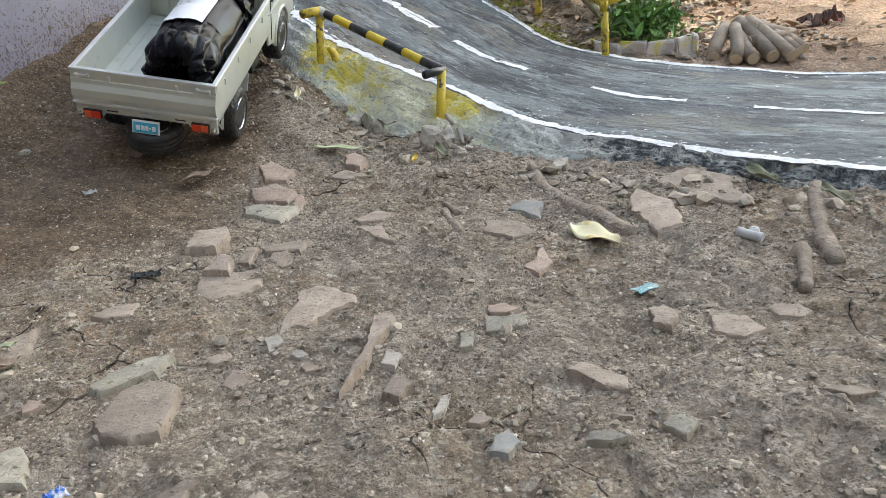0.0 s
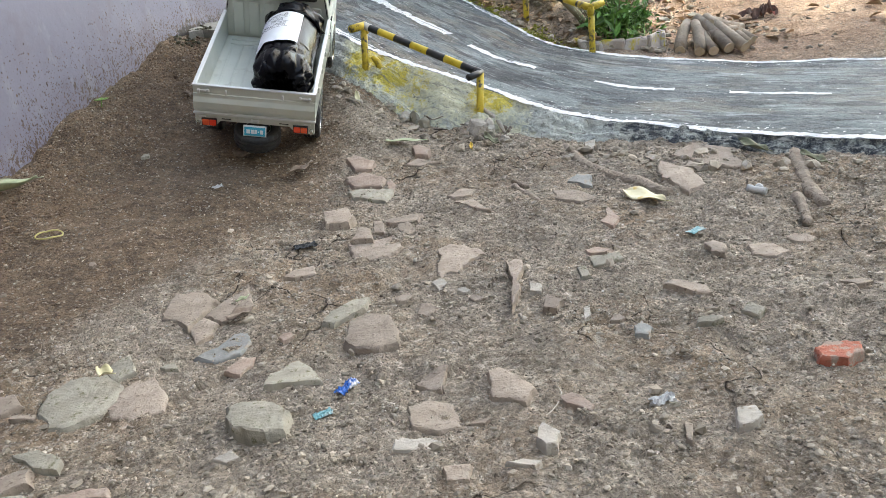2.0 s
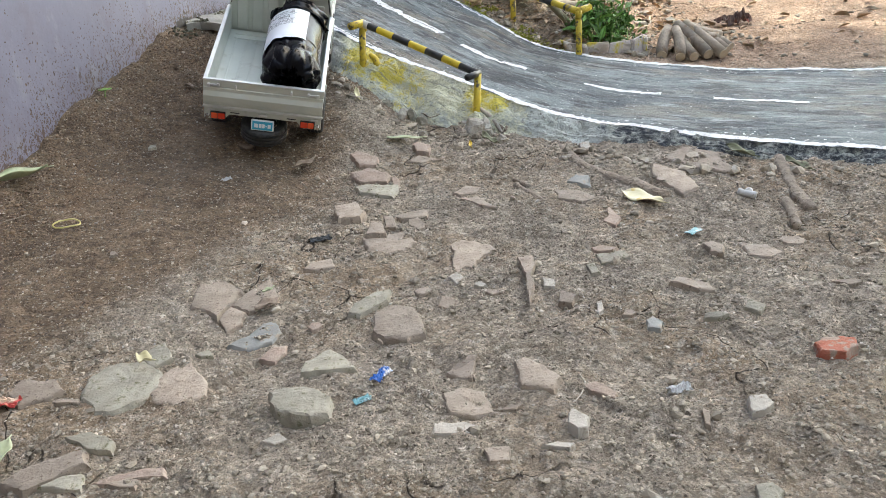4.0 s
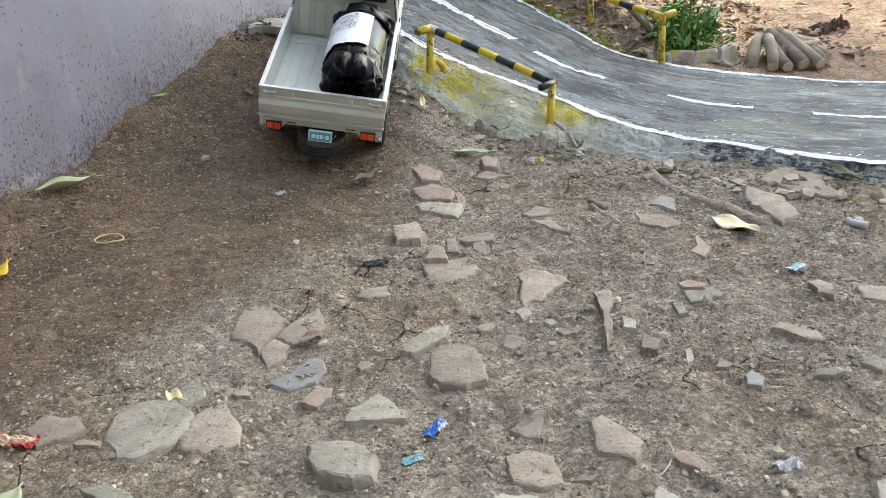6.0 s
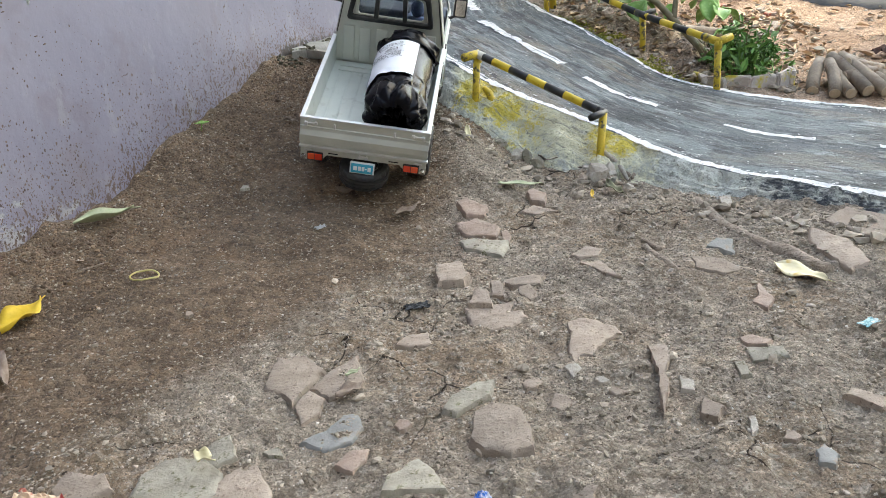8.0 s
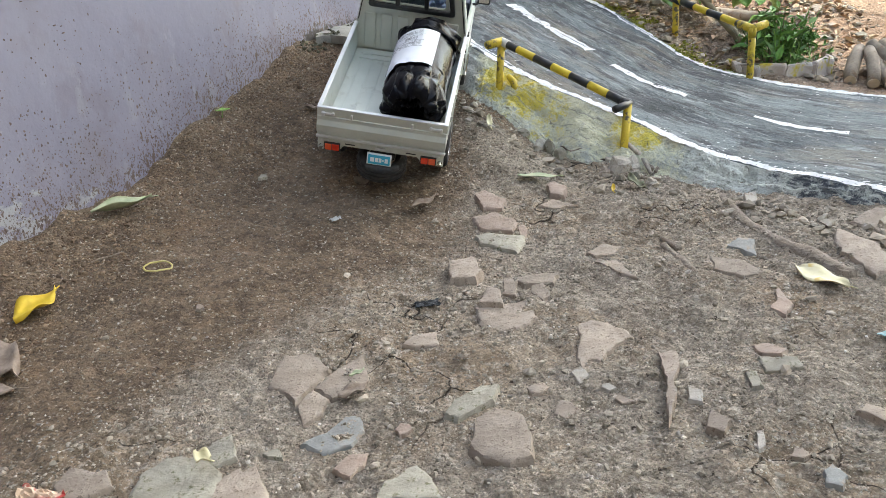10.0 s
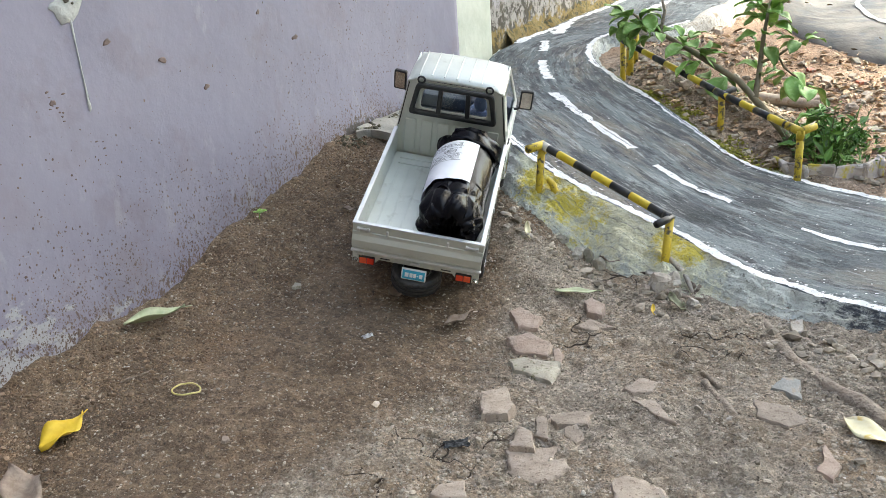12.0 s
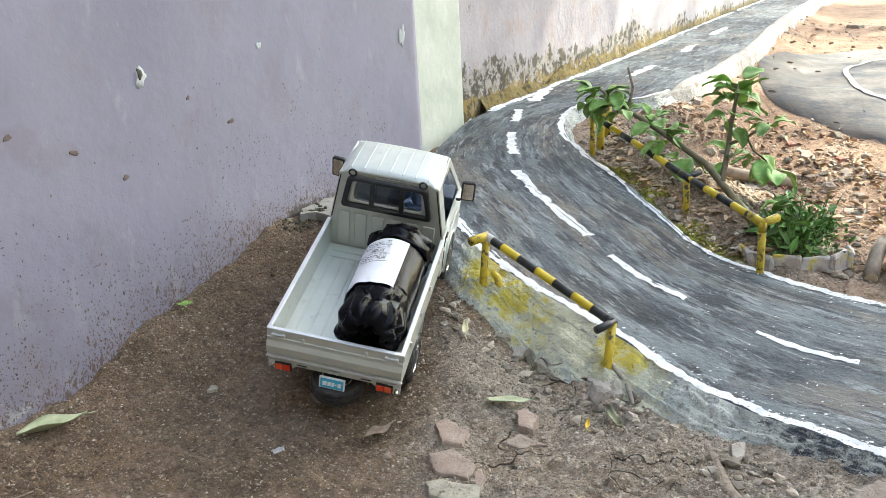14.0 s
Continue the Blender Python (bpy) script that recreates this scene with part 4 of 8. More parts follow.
def build_truck():
    t = thing("toy_pickup_truck", TRUCK_AT, "champagne beige model pickup truck stuck on the damp earth bank", "model truck")
    # bed
    bm = box((0.134, 0.194, 0.003), (0, 0.1, 0.0655), 0.0004)
    floor_ = part("bed_floor", bm, PAINT, t)
    for i in range(9):
        part("floor_rib", box((0.0022, 0.165, 0.0012), (-0.056 + i * 0.014, 0.087, 0.0674), 0.0005), PAINT, floor_)
    for y in (0.172, 0.184):
        part("floor_step", box((0.118, 0.0022, 0.0016), (0, y, 0.0675), 0.0006), PAINT, floor_)
    for s in (-1, 1):
        prof = [(s * 0.0715, 0.1), (s * 0.0715, 0.0905), (s * 0.0705, 0.089), (s * 0.0705, 0.06), (s * 0.069, 0.056), (s * 0.0668, 0.056), (s * 0.0668, 0.1)]
        bm = bmesh.new()
        a = [bm.verts.new((x, 0.003, z)) for x, z in prof]
        b = [bm.verts.new((x, 0.2, z)) for x, z in prof]
        for i in range(len(prof)):
            j = (i + 1) % len(prof)
            bm.faces.new((a[i], a[j], b[j], b[i]))
        bm.faces.new(a), bm.faces.new(b)
        panel = part("bed_side", bm, PAINT, t)
        part("top_rail", box((0.0050, 0.2, 0.0020), (s * 0.0692, 0.1, 0.1010), 0.0009), BRIGHT, panel, "bright metal rail")
        for y in (0.028, 0.075, 0.12, 0.17):
            part("rope_hook", merge(box((0.002, 0.0024, 0.0065), (s * 0.0722, y, 0.092), 0.0006)), BRIGHT, panel)
    prof = [(0.003, 0.1), (-0.0005, 0.1), (-0.0005, 0.0915), (-0.0018, 0.091), (-0.0022, 0.087), (-0.0052, 0.0815), (-0.0052, 0.074), (-0.0022, 0.068), (-0.0016, 0.0645), (0.003, 0.0645)]
    bm = bmesh.new()
    a = [bm.verts.new((-0.071, y, z)) for y, z in prof]
    b = [bm.verts.new((0.071, y, z)) for y, z in prof]
    for i in range(len(prof)):
        j = (i + 1) % len(prof)
        bm.faces.new((a[i], a[j], b[j], b[i]))
    bm.faces.new(a), bm.faces.new(b)
    gate = part("tailgate", bm, PAINT, t)
    part("top_rail", box((0.1435, 0.0044, 0.0022), (0, 0.0012, 0.1011), 0.0009), BRIGHT, gate, "bright metal rail")
    part("lower_rail", box((0.144, 0.0042, 0.0024), (0, -0.0035, 0.0665), 0.0009), BRIGHT, gate, "bright metal rail")
    for s in (-1, 1):
        bm = merge(box((0.0135, 0.0025, 0.0022), (s * 0.0585, -0.0018, 0.0952), 0.0007), box((0.0035, 0.0035, 0.005), (s * 0.0645, -0.002, 0.0945), 0.0008), box((0.003, 0.003, 0.0036), (s * 0.0535, -0.002, 0.0958), 0.0008))
        part("gate_latch", bm, BRIGHT, gate, "bright metal latch")
        part("rope_hook", box((0.0024, 0.0026, 0.006), (s * 0.033, -0.0016, 0.0945), 0.0007), BRIGHT, gate)
    # rear panel under the gate, notched in the middle
    out = [(-0.0705, 0.0635), (-0.0705, 0.048), (-0.049, 0.0475), (-0.0445, 0.0515), (-0.041, 0.0560), (0.041, 0.0560), (0.0445, 0.0515), (0.049, 0.0475), (0.0705, 0.048), (0.0705, 0.0635)]
    rear = part("rear_panel", plate(out, [], 0.0035, facing((1, 0, 0), (0, 0, 1), (0, 0.001, 0)), 0.0005), PAINT, t)
    part("centre_catch", merge(box((0.009, 0.0025, 0.0018), (0, -0.0042, 0.0612), 0.0006), box((0.002, 0.0034, 0.003), (0.004, -0.0044, 0.0612), 0.0006), box((0.002, 0.0034, 0.003), (-0.004, -0.0044, 0.0612), 0.0006)), BRIGHT, rear)
    for s in (-1, 1):
        light = part("tail_light", box((0.018, 0.003, 0.0098), (s * 0.054, -0.0036, 0.0545), 0.0008), BLACK_PLASTIC, t, "red and amber tail light")
        part("red_lens", box((0.008, 0.0024, 0.0078), (s * 0.0498, -0.0048, 0.0545), 0.0007), TAIL_RED, light)
        part("amber_lens", box((0.0076, 0.0024, 0.0078), (s * 0.0581, -0.0048, 0.0545), 0.0007), TAIL_AMBER, light)
        part("lamp_bolt", lathe([(0.0022, -0.007), (0.0022, -0.0026), (0.003, -0.0026), (0.003, 0.001)], 10, "y"), CHROME, t).location = (s * 0.0668, 0, 0.0525)
        part("catch", box((0.0085, 0.0022, 0.0016), (s * 0.062, -0.0036, 0.0615), 0.0005), BRIGHT, t)
        part("step_slot", box((0.011, 0.001, 0.0011), (s * 0.034, -0.0027, 0.0595), 0.0002), BLACK_PLASTIC, rear)
    # number plate with bars for its signs
    plate_ = part("number_plate", box((0.0275, 0.0018, 0.0135), (0, -0.008, 0.0495), 0.0006, Matrix.Rotation(radians(-14), 4, "X")), WHITE_INK, t, "small blue and white plate")
    part("plate_field", box((0.0245, 0.0008, 0.0106), (0, -0.0091, 0.0494), 0.0002, Matrix.Rotation(radians(-14), 4, "X")), PLATE_BLUE, plate_)
    for x, w in ((-0.0075, 0.0042), (-0.0026, 0.0034), (0.0014, 0.003), (0.0046, 0.0016), (0.0083, 0.0036)):
        part("plate_bar", box((w, 0.0006, 0.0048 if w > 0.002 else 0.0014), (x, -0.0097, 0.0494), 0, Matrix.Rotation(radians(-14), 4, "X")), WHITE_INK, plate_)
    # underneath
    for s in (-1, 1):
        part("frame_rail", box((0.006, 0.26, 0.009), (s * 0.024, 0.15, 0.05), 0.0008), BLACK_PLASTIC, t)
        part("mud_guard_bracket", tube([(s * 0.064, 0.012, 0.056), (s * 0.064, 0.03, 0.034), (s * 0.064, 0.036, 0.055)], 0.0016, 6), BRIGHT, t, "bright bracket behind the wheel")
        part("mud_flap", box((0.02, 0.0016, 0.02), (s * 0.06, 0.110, 0.046), 0.0004, Matrix.Rotation(radians(-25), 4, "X")), PAINT, t)
    for y in (0.072, 0.26):
        part("axle", tube([(-0.058, y, 0.0285), (0.058, y, 0.0285)], 0.0042, 10), BLACK_PLASTIC, t)
        part("axle_housing", lathe([(0.004, -0.012), (0.010, -0.006), (0.0115, 0), (0.010, 0.006), (0.004, 0.012)], 14, "x"), BLACK_PLASTIC, t).location = (0, y, 0.0285)
    part("fuel_tank", box((0.018, 0.032, 0.02), (-0.054, 0.165, 0.043), 0.0015), PAINT, t)
    part("battery_box", box((0.018, 0.03, 0.02), (0.054, 0.165, 0.043), 0.0015), BLACK_PLASTIC, t)
    for s in (-1, 1):
        for y in (0.072, 0.26):
            wheel(t, "wheel", (s * 0.0615, y, 0.0285), s)
    wheel(t, "spare_wheel", (0, 0.012, 0.0315), 1, True)
    # cab
    w0, w1, z0, z1 = 0.0695, 0.0575, 0.1, 0.17
    back = [(-w0, 0.055), (w0, 0.055), (w0, z0), (w1, z1), (-w1, z1), (-w0, z0)]
    hole = rounded([(-0.0435, 0.1325), (0.0435, 0.1325), (0.040, 0.1625), (-0.040, 0.1625)], 0.006)
    wall = part("cab_back", plate(back, [hole], 0.0025, facing((1, 0, 0), (0, 0, 1), (0, 0.2025, 0)), 0.0004), PAINT, t)
    lip_in = [(x * 0.955, 0.1475 + (z - 0.1475) * 0.9) for x, z in hole]
    part("window_surround", plate([(x * 1.06, 0.1475 + (z - 0.1475) * 1.14) for x, z in hole], [lip_in], 0.0035, facing((1, 0, 0), (0, 0, 1), (0, 0.2016, 0)), 0.0006), PAINT, wall)
    part("rear_window", plate(hole, [], 0.0006, facing((1, 0, 0), (0, 0, 1), (0, 0.2015, 0))), CLEAR, wall).visible_shadow = False
    for i in range(6):
        x = -0.0515 + i * 0.0206
        part("pressed_rib", plate(rounded([(x - 0.0072, 0.0685), (x + 0.0072, 0.0685), (x + 0.0072, 0.1165), (x - 0.0072, 0.1165)], 0.002), [], 0.0022, facing((1, 0, 0), (0, 0, 1), (0, 0.1998, 0)), 0.0008), PAINT, wall)
    for s in (-1, 1):
        part("side_seam", box((0.0012, 0.0012, 0.062), (s * 0.0615, 0.1994, 0.136), 0.0003, Matrix.Rotation(radians(-s * 9.7), 4, "Y")), BLACK_PLASTIC, wall)
        # lower flank with the wheel arch
        arch = [(0.26 + 0.033 * math.cos(a), 0.032 + 0.034 * math.sin(a)) for a in [math.pi * k / 12 for k in range(12, -1, -1)]]
        low = [(0.2, 0.1), (0.2, 0.045)] + [(0.222, 0.038)] + arch + [(0.302, 0.034), (0.326, 0.04), (0.326, 0.085), (0.318, 0.1)]
        flank = part("cab_flank", plate(low, [], 0.0025, facing((0, 1, 0), (0, 0, 1), (s * 0.07 - (0.0025 if s > 0 else 0), 0, 0)), 0.0005), PAINT, t)
        part("arch_lip", tube([(s * 0.0705, y, z) for y, z in arch], 0.0018, 6), PAINT, flank)
        part("door_handle", box((0.0022, 0.009, 0.0035), (s * 0.0708, 0.222, 0.0935), 0.0008), BLACK_PLASTIC, flank, "black door handle")
        part("door_seam", box((0.0008, 0.0008, 0.05), (s * 0.0705, 0.213, 0.072)), BLACK_PLASTIC, flank)
        part("side_crease", box((0.0014, 0.118, 0.0014), (s * 0.0708, 0.262, 0.082), 0.0004), PAINT, flank)
        # upper flank, leaning in, with the open side window
        ln = math.hypot(w0 - w1, z1 - z0)
        upper = [(0.2, 0), (0.318, 0), (0.272, ln), (0.2, ln)]
        win = rounded([(0.221, 0.006), (0.303, 0.006), (0.266, ln - 0.009), (0.221, ln - 0.009)], 0.004)
        m = facing((0, 1, 0), (s * (w1 - w0), 0, z1 - z0), (s * w0, 0, z0))
        part("door_frame", plate(upper, [win], 0.0022 * (-1 if s > 0 else 1), m, 0.0004), PAINT, t)
        mir = new("side_mirror")
        mir.parent = t
        mir.empty_display_size = 0.005
        mir.matrix_local = pose(s * 0.083, 0.281, 0.122, 0, 0, s * 6)
        part("mirror_shell", plate(rounded([(-0.0085, -0.0135), (0.0085, -0.0135), (0.0085, 0.0135), (-0.0085, 0.0135)], 0.003), [], 0.005, facing((1, 0, 0), (0, 0, 1), (0, 0.0025, 0)), 0.0008), BLACK_PLASTIC, mir)
        part("mirror_glass", plate(rounded([(-0.0065, -0.0112), (0.0065, -0.0112), (0.0065, 0.0112), (-0.0065, 0.0112)], 0.002), [], 0.0006, facing((1, 0, 0), (0, 0, 1), (0, -0.0022, 0))), MIRROR_GLASS, mir, "grey mirror glass")
        part("mirror_arm", tube([(-s * 0.004, 0.002, -0.012), (-s * 0.010, 0.004, -0.017), (-s * 0.016, 0.006, -0.018)], 0.0018, 6), BLACK_PLASTIC, mir)
    # roof with raised ribs
    bm = bmesh.new()
    ys = [0.199, 0.201, 0.208, 0.225, 0.245, 0.262, 0.27, 0.275]
    fall = [0.006, 0.003, 0.0008, 0.0, 0.0, 0.0012, 0.004, 0.008]
    xs_ = [-1.0, -0.985, -0.94, -0.85] + [k / 6 - 0.75 for k in range(0, 10)] + [0.85, 0.94, 0.985, 1.0]
    grid = []
    for y, f in zip(ys, fall):
        row = []
        for u in xs_:
            x = u * (0.0585 - (0.004 if y > 0.26 else 0))
            z = 0.1785 - f - 0.010 * max(0, abs(u) - 0.8) ** 2 * 20 - 0.002 * u * u
            row.append(bm.verts.new((x, y, max(z, 0.169))))
        grid.append(row)
    for a, b in zip(grid, grid[1:]):
        for i in range(len(xs_) - 1):
            bm.faces.new((a[i], a[i + 1], b[i + 1], b[i]))
    roof_ = part("roof", bm, PAINT, t, "", True)
    sol = roof_.modifiers.new("thick", "SOLIDIFY")
    sol.thickness, sol.offset = 0.002, -1
    for i in range(7):
        x = -0.045 + 0.015 * i
        part("roof_groove", box((0.0012, 0.062, 0.0011), (x, 0.233, 0.1783 - 0.002 * (x / 0.0585) ** 2), 0.0004), PAINT, roof_)
    part("windscreen", plate([(-0.055, 0), (0.055, 0), (0.050, 0.082), (-0.050, 0.082)], [], 0.0008, facing((1, 0, 0), (0, -0.046, 0.07), (0, 0.316, 0.1))), CLEAR, t).visible_shadow = False
    part("front_panel", plate([(-0.0695, 0.034), (0.0695, 0.034), (0.0695, 0.1), (-0.0695, 0.1)], [], 0.003, facing((1, 0, 0), (0, -0.09, 1), (0, 0.329, 0)), 0.0005), PAINT, t)
    part("dashboard", box((0.13, 0.03, 0.02), (0, 0.298, 0.096), 0.003), CAB_DARK, t)
    part("cab_floor", box((0.132, 0.115, 0.004), (0, 0.262, 0.066), 0.0008), CAB_DARK, t)
    part("bench_seat", merge(box((0.12, 0.034, 0.016), (0, 0.228, 0.081), 0.003), box((0.12, 0.01, 0.042), (0, 0.2115, 0.106), 0.003)), CAB_DARK, t)
    part("steering_wheel", tube([(0.032 + 0.013 * math.cos(a), 0.277 - 0.006 * math.sin(a), 0.114 + 0.011 * math.sin(a)) for a in [2 * math.pi * k / 16 for k in range(16)]], 0.0013, 6, True), BLACK_PLASTIC, t)
    # black bar guard behind the cab window
    g = new("window_guard")
    g.parent = t
    g.empty_display_size = 0.01
    loop = rounded([(-0.0545, 0.1275), (0.0545, 0.1275), (0.0465, 0.170), (-0.0465, 0.170)], 0.006, 5)
    inner = rounded([(-0.0478, 0.1335), (0.0478, 0.1335), (0.0412, 0.1643), (-0.0412, 0.1643)], 0.004, 5)
    part("guard_frame", plate(loop, [inner], 0.006, facing((1, 0, 0), (0, 0, 1), (0, 0.1975, 0)), 0.0012), BLACK_PLASTIC, g)
    for s in (-1, 1):
        part("guard_bar", box((0.0055, 0.0055, 0.034), (s * 0.0172, 0.1945, 0.149), 0.0012, Matrix.Rotation(radians(-s * 2.5), 4, "Y")), BLACK_PLASTIC, g)
        part("guard_eyelet", tube([(s * 0.041 + 0.0042 * math.cos(a), 0.1945, 0.1745 + 0.0042 * math.sin(a)) for a in [2 * math.pi * k / 14 for k in range(14)]], 0.0012, 6, True), BLACK_PLASTIC, g)
    return t


truck = build_truck()


# a faceless driver doll on the bench
bm = merge(box((0.032, 0.018, 0.034), (0, 0, 0.018), 0.006, None, (0.8, 0.8)), lathe([(0.0, 0.036), (0.006, 0.037), (0.0085, 0.043), (0.0088, 0.049), (0.006, 0.055), (0.0, 0.0565)], 14, "z"),
           tube([(-0.015, 0, 0.03), (-0.018, 0.016, 0.02), (-0.008, 0.036, 0.022)], 0.0038, 7), tube([(0.015, 0, 0.03), (0.018, 0.016, 0.02), (0.008, 0.036, 0.022)], 0.0038, 7))
doll = part("driver_doll", bm, DOLL_CLOTH, None, "", True)
doll.matrix_world = TRUCK_AT @ pose(0.030, 0.228, 0.091)
tagged(doll, "small plain driver doll sitting at the truck's wheel", "doll")


# ---- the parcel: a black plastic roll with a shipping label ----
def build_parcel():
    m = TRUCK_AT @ pose(0.0275, 0.0, 0.067)
    t = thing("parcel", m, "black plastic-wrapped roll with white shipping label in the truck bed", "parcel")
    cz, length, R = 0.0350, 0.164, 0.0346
    pleats = [(rndp.uniform(0, 2 * math.pi), rndp.uniform(0.10, 0.32), rndp.uniform(-0.7, 0.7), rndp.uniform(0.5, 1.0)) for rndp in [random.Random(44 + k) for k in range(15)]]

    def creases(u, a, far):
        """Sharp pleats that run from the gathered end and fan out; far: 0 at the end, 1 where they die away."""
        f = 0.0
        for c, w, lean, high in pleats:
            d = (a - c - lean * far + math.pi) % (2 * math.pi) - math.pi
            f += high * max(0.0, 1 - abs(d) / (w * (0.5 + 0.9 * far)))
        return f * (1 - far) ** 0.8

    def skin(u, a, lift=0.0):
        """Place on the roll: u from tail (0) to cab (1), a round it from the right over the top."""
        y = 0.008 + u * length
        end = min(u / 0.13, 1.0) if u < 0.13 else min((1 - u) / 0.09, 1.0)
        r = R * (0.66 + 0.34 * math.sqrt(max(0.0, 1 - (1 - end) ** 2)))
        p = Vector((math.cos(a) * 1.3, u * 3.6, math.sin(a) * 1.3))
        if u < 0.36:
            far = u / 0.36
            near = noise.voronoi(p * 1.25 + Vector((3, 1, 2)))[0]
            r += 0.0034 * (creases(u, a, far) - 0.35 * (1 - far)) + (1 - far) ** 0.5 * 0.013 * (min(near[1] - near[0], 0.5) - 0.2)
        elif u > 0.80:
            far = min(1.0, (1 - u) / 0.20)
            near = noise.voronoi(p * 1.3 + Vector((7, 4, 5)))[0]
            r += 0.004 * creases(u, a + 1.0, far) + (1 - far) ** 0.5 * 0.010 * (min(near[1] - near[0], 0.5) - 0.2)
        else:
            r += 0.0012 * noise.noise(p * 1.2)
        r += lift
        return Vector((r * math.cos(a), y, max(cz + r * math.sin(a), 0.0012)))

    bm = bmesh.new()
    nu, na = 120, 200
    rows = [[bm.verts.new(skin(i / nu, 2 * math.pi * k / na)) for k in range(na)] for i in range(nu + 1)]
    for a, b in zip(rows, rows[1:]):
        for k in range(na):
            bm.faces.new((a[k], a[(k + 1) % na], b[(k + 1) % na], b[k]))
    bm.faces.new(rows[-1])
    # torn mouth at the tail end: the film folds inward to a dark hollow
    last = rows[0]
    for ring in range(1, 15):
        q = 1 - ring / 15
        cur = []
        for k in range(na):
            a = 2 * math.pi * k / na
            p = Vector((math.cos(a) * q * 2.4, 5.0, math.sin(a) * q * 2.4))
            near = noise.voronoi(p * 1.3)[0]
            depth = 0.013 * (1 - q) ** 0.7 + 0.030 * (min(near[1] - near[0], 0.6) - 0.25) * (1 - abs(2 * q - 1) ** 3) - 0.004 * creases(0, a, 0.2) * q
            r = R * 0.66 * q * (1 + 0.10 * creases(0, a, 0.1) * q)
            cur.append(bm.verts.new((r * math.cos(a) + 0.008 * (1 - q), 0.008 + depth, max(0.002, cz + r * math.sin(a) - 0.010 * (1 - q)))))
        for k in range(na):
            bm.faces.new((last[k], last[(k + 1) % na], cur[(k + 1) % na], cur[k]))
        last = cur
    bm.faces.new(last)
    wrap = part("plastic_wrap", bm, BAG, t, "creased glossy black film", True)
    wrap.data.set_sharp_from_angle(angle=radians(38))
    # flap of film over the cab-side shoulder
    flap = []
    for i in range(13):
        for j in range(9):
            u, a = 0.80 + i * 0.014, radians(8 + j * 14)
            flap.append(skin(min(u, 0.97), a, 0.0015 + 0.0065 * abs(noise.noise(Vector((i * 0.5, j * 0.6, 4))))))
    fl = mesh_ob("film_flap", flap, [(i * 9 + j, i * 9 + j + 1, (i + 1) * 9 + j + 1, (i + 1) * 9 + j) for i in range(12) for j in range(8)], BAG, t, True)
    # label wrapped round the middle
    u0, u1, a0, a1 = 0.31, 0.78, radians(66), radians(216)

    def sheet(name, ua, ub, aa, ab, lift, material, parent, nu_=6, na_=40, label=""):
        v = [skin(ua + (ub - ua) * i / nu_, aa + (ab - aa) * k / na_, lift) for i in range(nu_ + 1) for k in range(na_ + 1)]
        f = [(i * (na_ + 1) + k, (i + 1) * (na_ + 1) + k, (i + 1) * (na_ + 1) + k + 1, i * (na_ + 1) + k + 1) for i in range(nu_) for k in range(na_)]
        return mesh_ob(name, v, f, material, parent, True, label)

    paper = sheet("shipping_label", u0, u1, a0, a1, 0.0024, PAPER, t, 24, 60, "white paper label with printed bars")
    rnd = random.Random(5)
    for k in range(34):
        a = radians(168 + k * 1.0)
        w = radians(rnd.choice((0.28, 0.45, 0.62)))
        sheet("barcode_bar", 0.345, 0.50, a, a + w, 0.0030, INK, paper, 4, 1)
    for k in range(22):
        a = radians(104 + k * 1.1)
        sheet("barcode_bar", 0.625, 0.665, a, a + radians(rnd.choice((0.3, 0.5, 0.7))), 0.0030, INK, paper, 2, 1)
    for u in (0.525, 0.610, 0.705):
        sheet("ruled_line", u, u + 0.0035, radians(92), radians(202), 0.0030, INK, paper, 1, 40)
    sheet("ruled_line", 0.525, 0.705, radians(150), radians(150.8), 0.0030, INK, paper, 4, 1)
    for u in (0.542, 0.556, 0.57, 0.584, 0.597, 0.675, 0.688, 0.72, 0.733, 0.746):
        a = 96
        while a < 198:
            w = rnd.uniform(3, 9)
            if rnd.random() < 0.75:
                sheet("text_bar", u, u + 0.005, radians(a), radians(min(a + w, 200)), 0.0030, INK, paper, 1, 3)
            a += w + 1.8
    return t


parcel = build_parcel()

# ---- wall details ----
PLASTER = surface("bare_white_plaster", (0.42, 0.44, 0.43), (0.54, 0.56, 0.54), 0.012, 0.9, bump=0.001, bump_size=0.006, fleck=(0.34, 0.33, 0.32), fleck_size=0.006, fleck_amount=0.3)
PLASTER_DARK = surface("hole_in_plaster", (0.05, 0.045, 0.035), (0.10, 0.09, 0.07), 0.006, 0.95)
MUD_FLECK = surface("dried_mud_splash", (0.105, 0.074, 0.062), (0.18, 0.135, 0.118), 0.01, 0.95, islands=0.3)
MOSS = surface("ochre_moss", (0.10, 0.08, 0.02), (0.30, 0.20, 0.06), 0.02, 0.95, bump=0.006, bump_size=0.01, fleck=(0.05, 0.05, 0.02), fleck_size=0.02, fleck_amount=0.42)



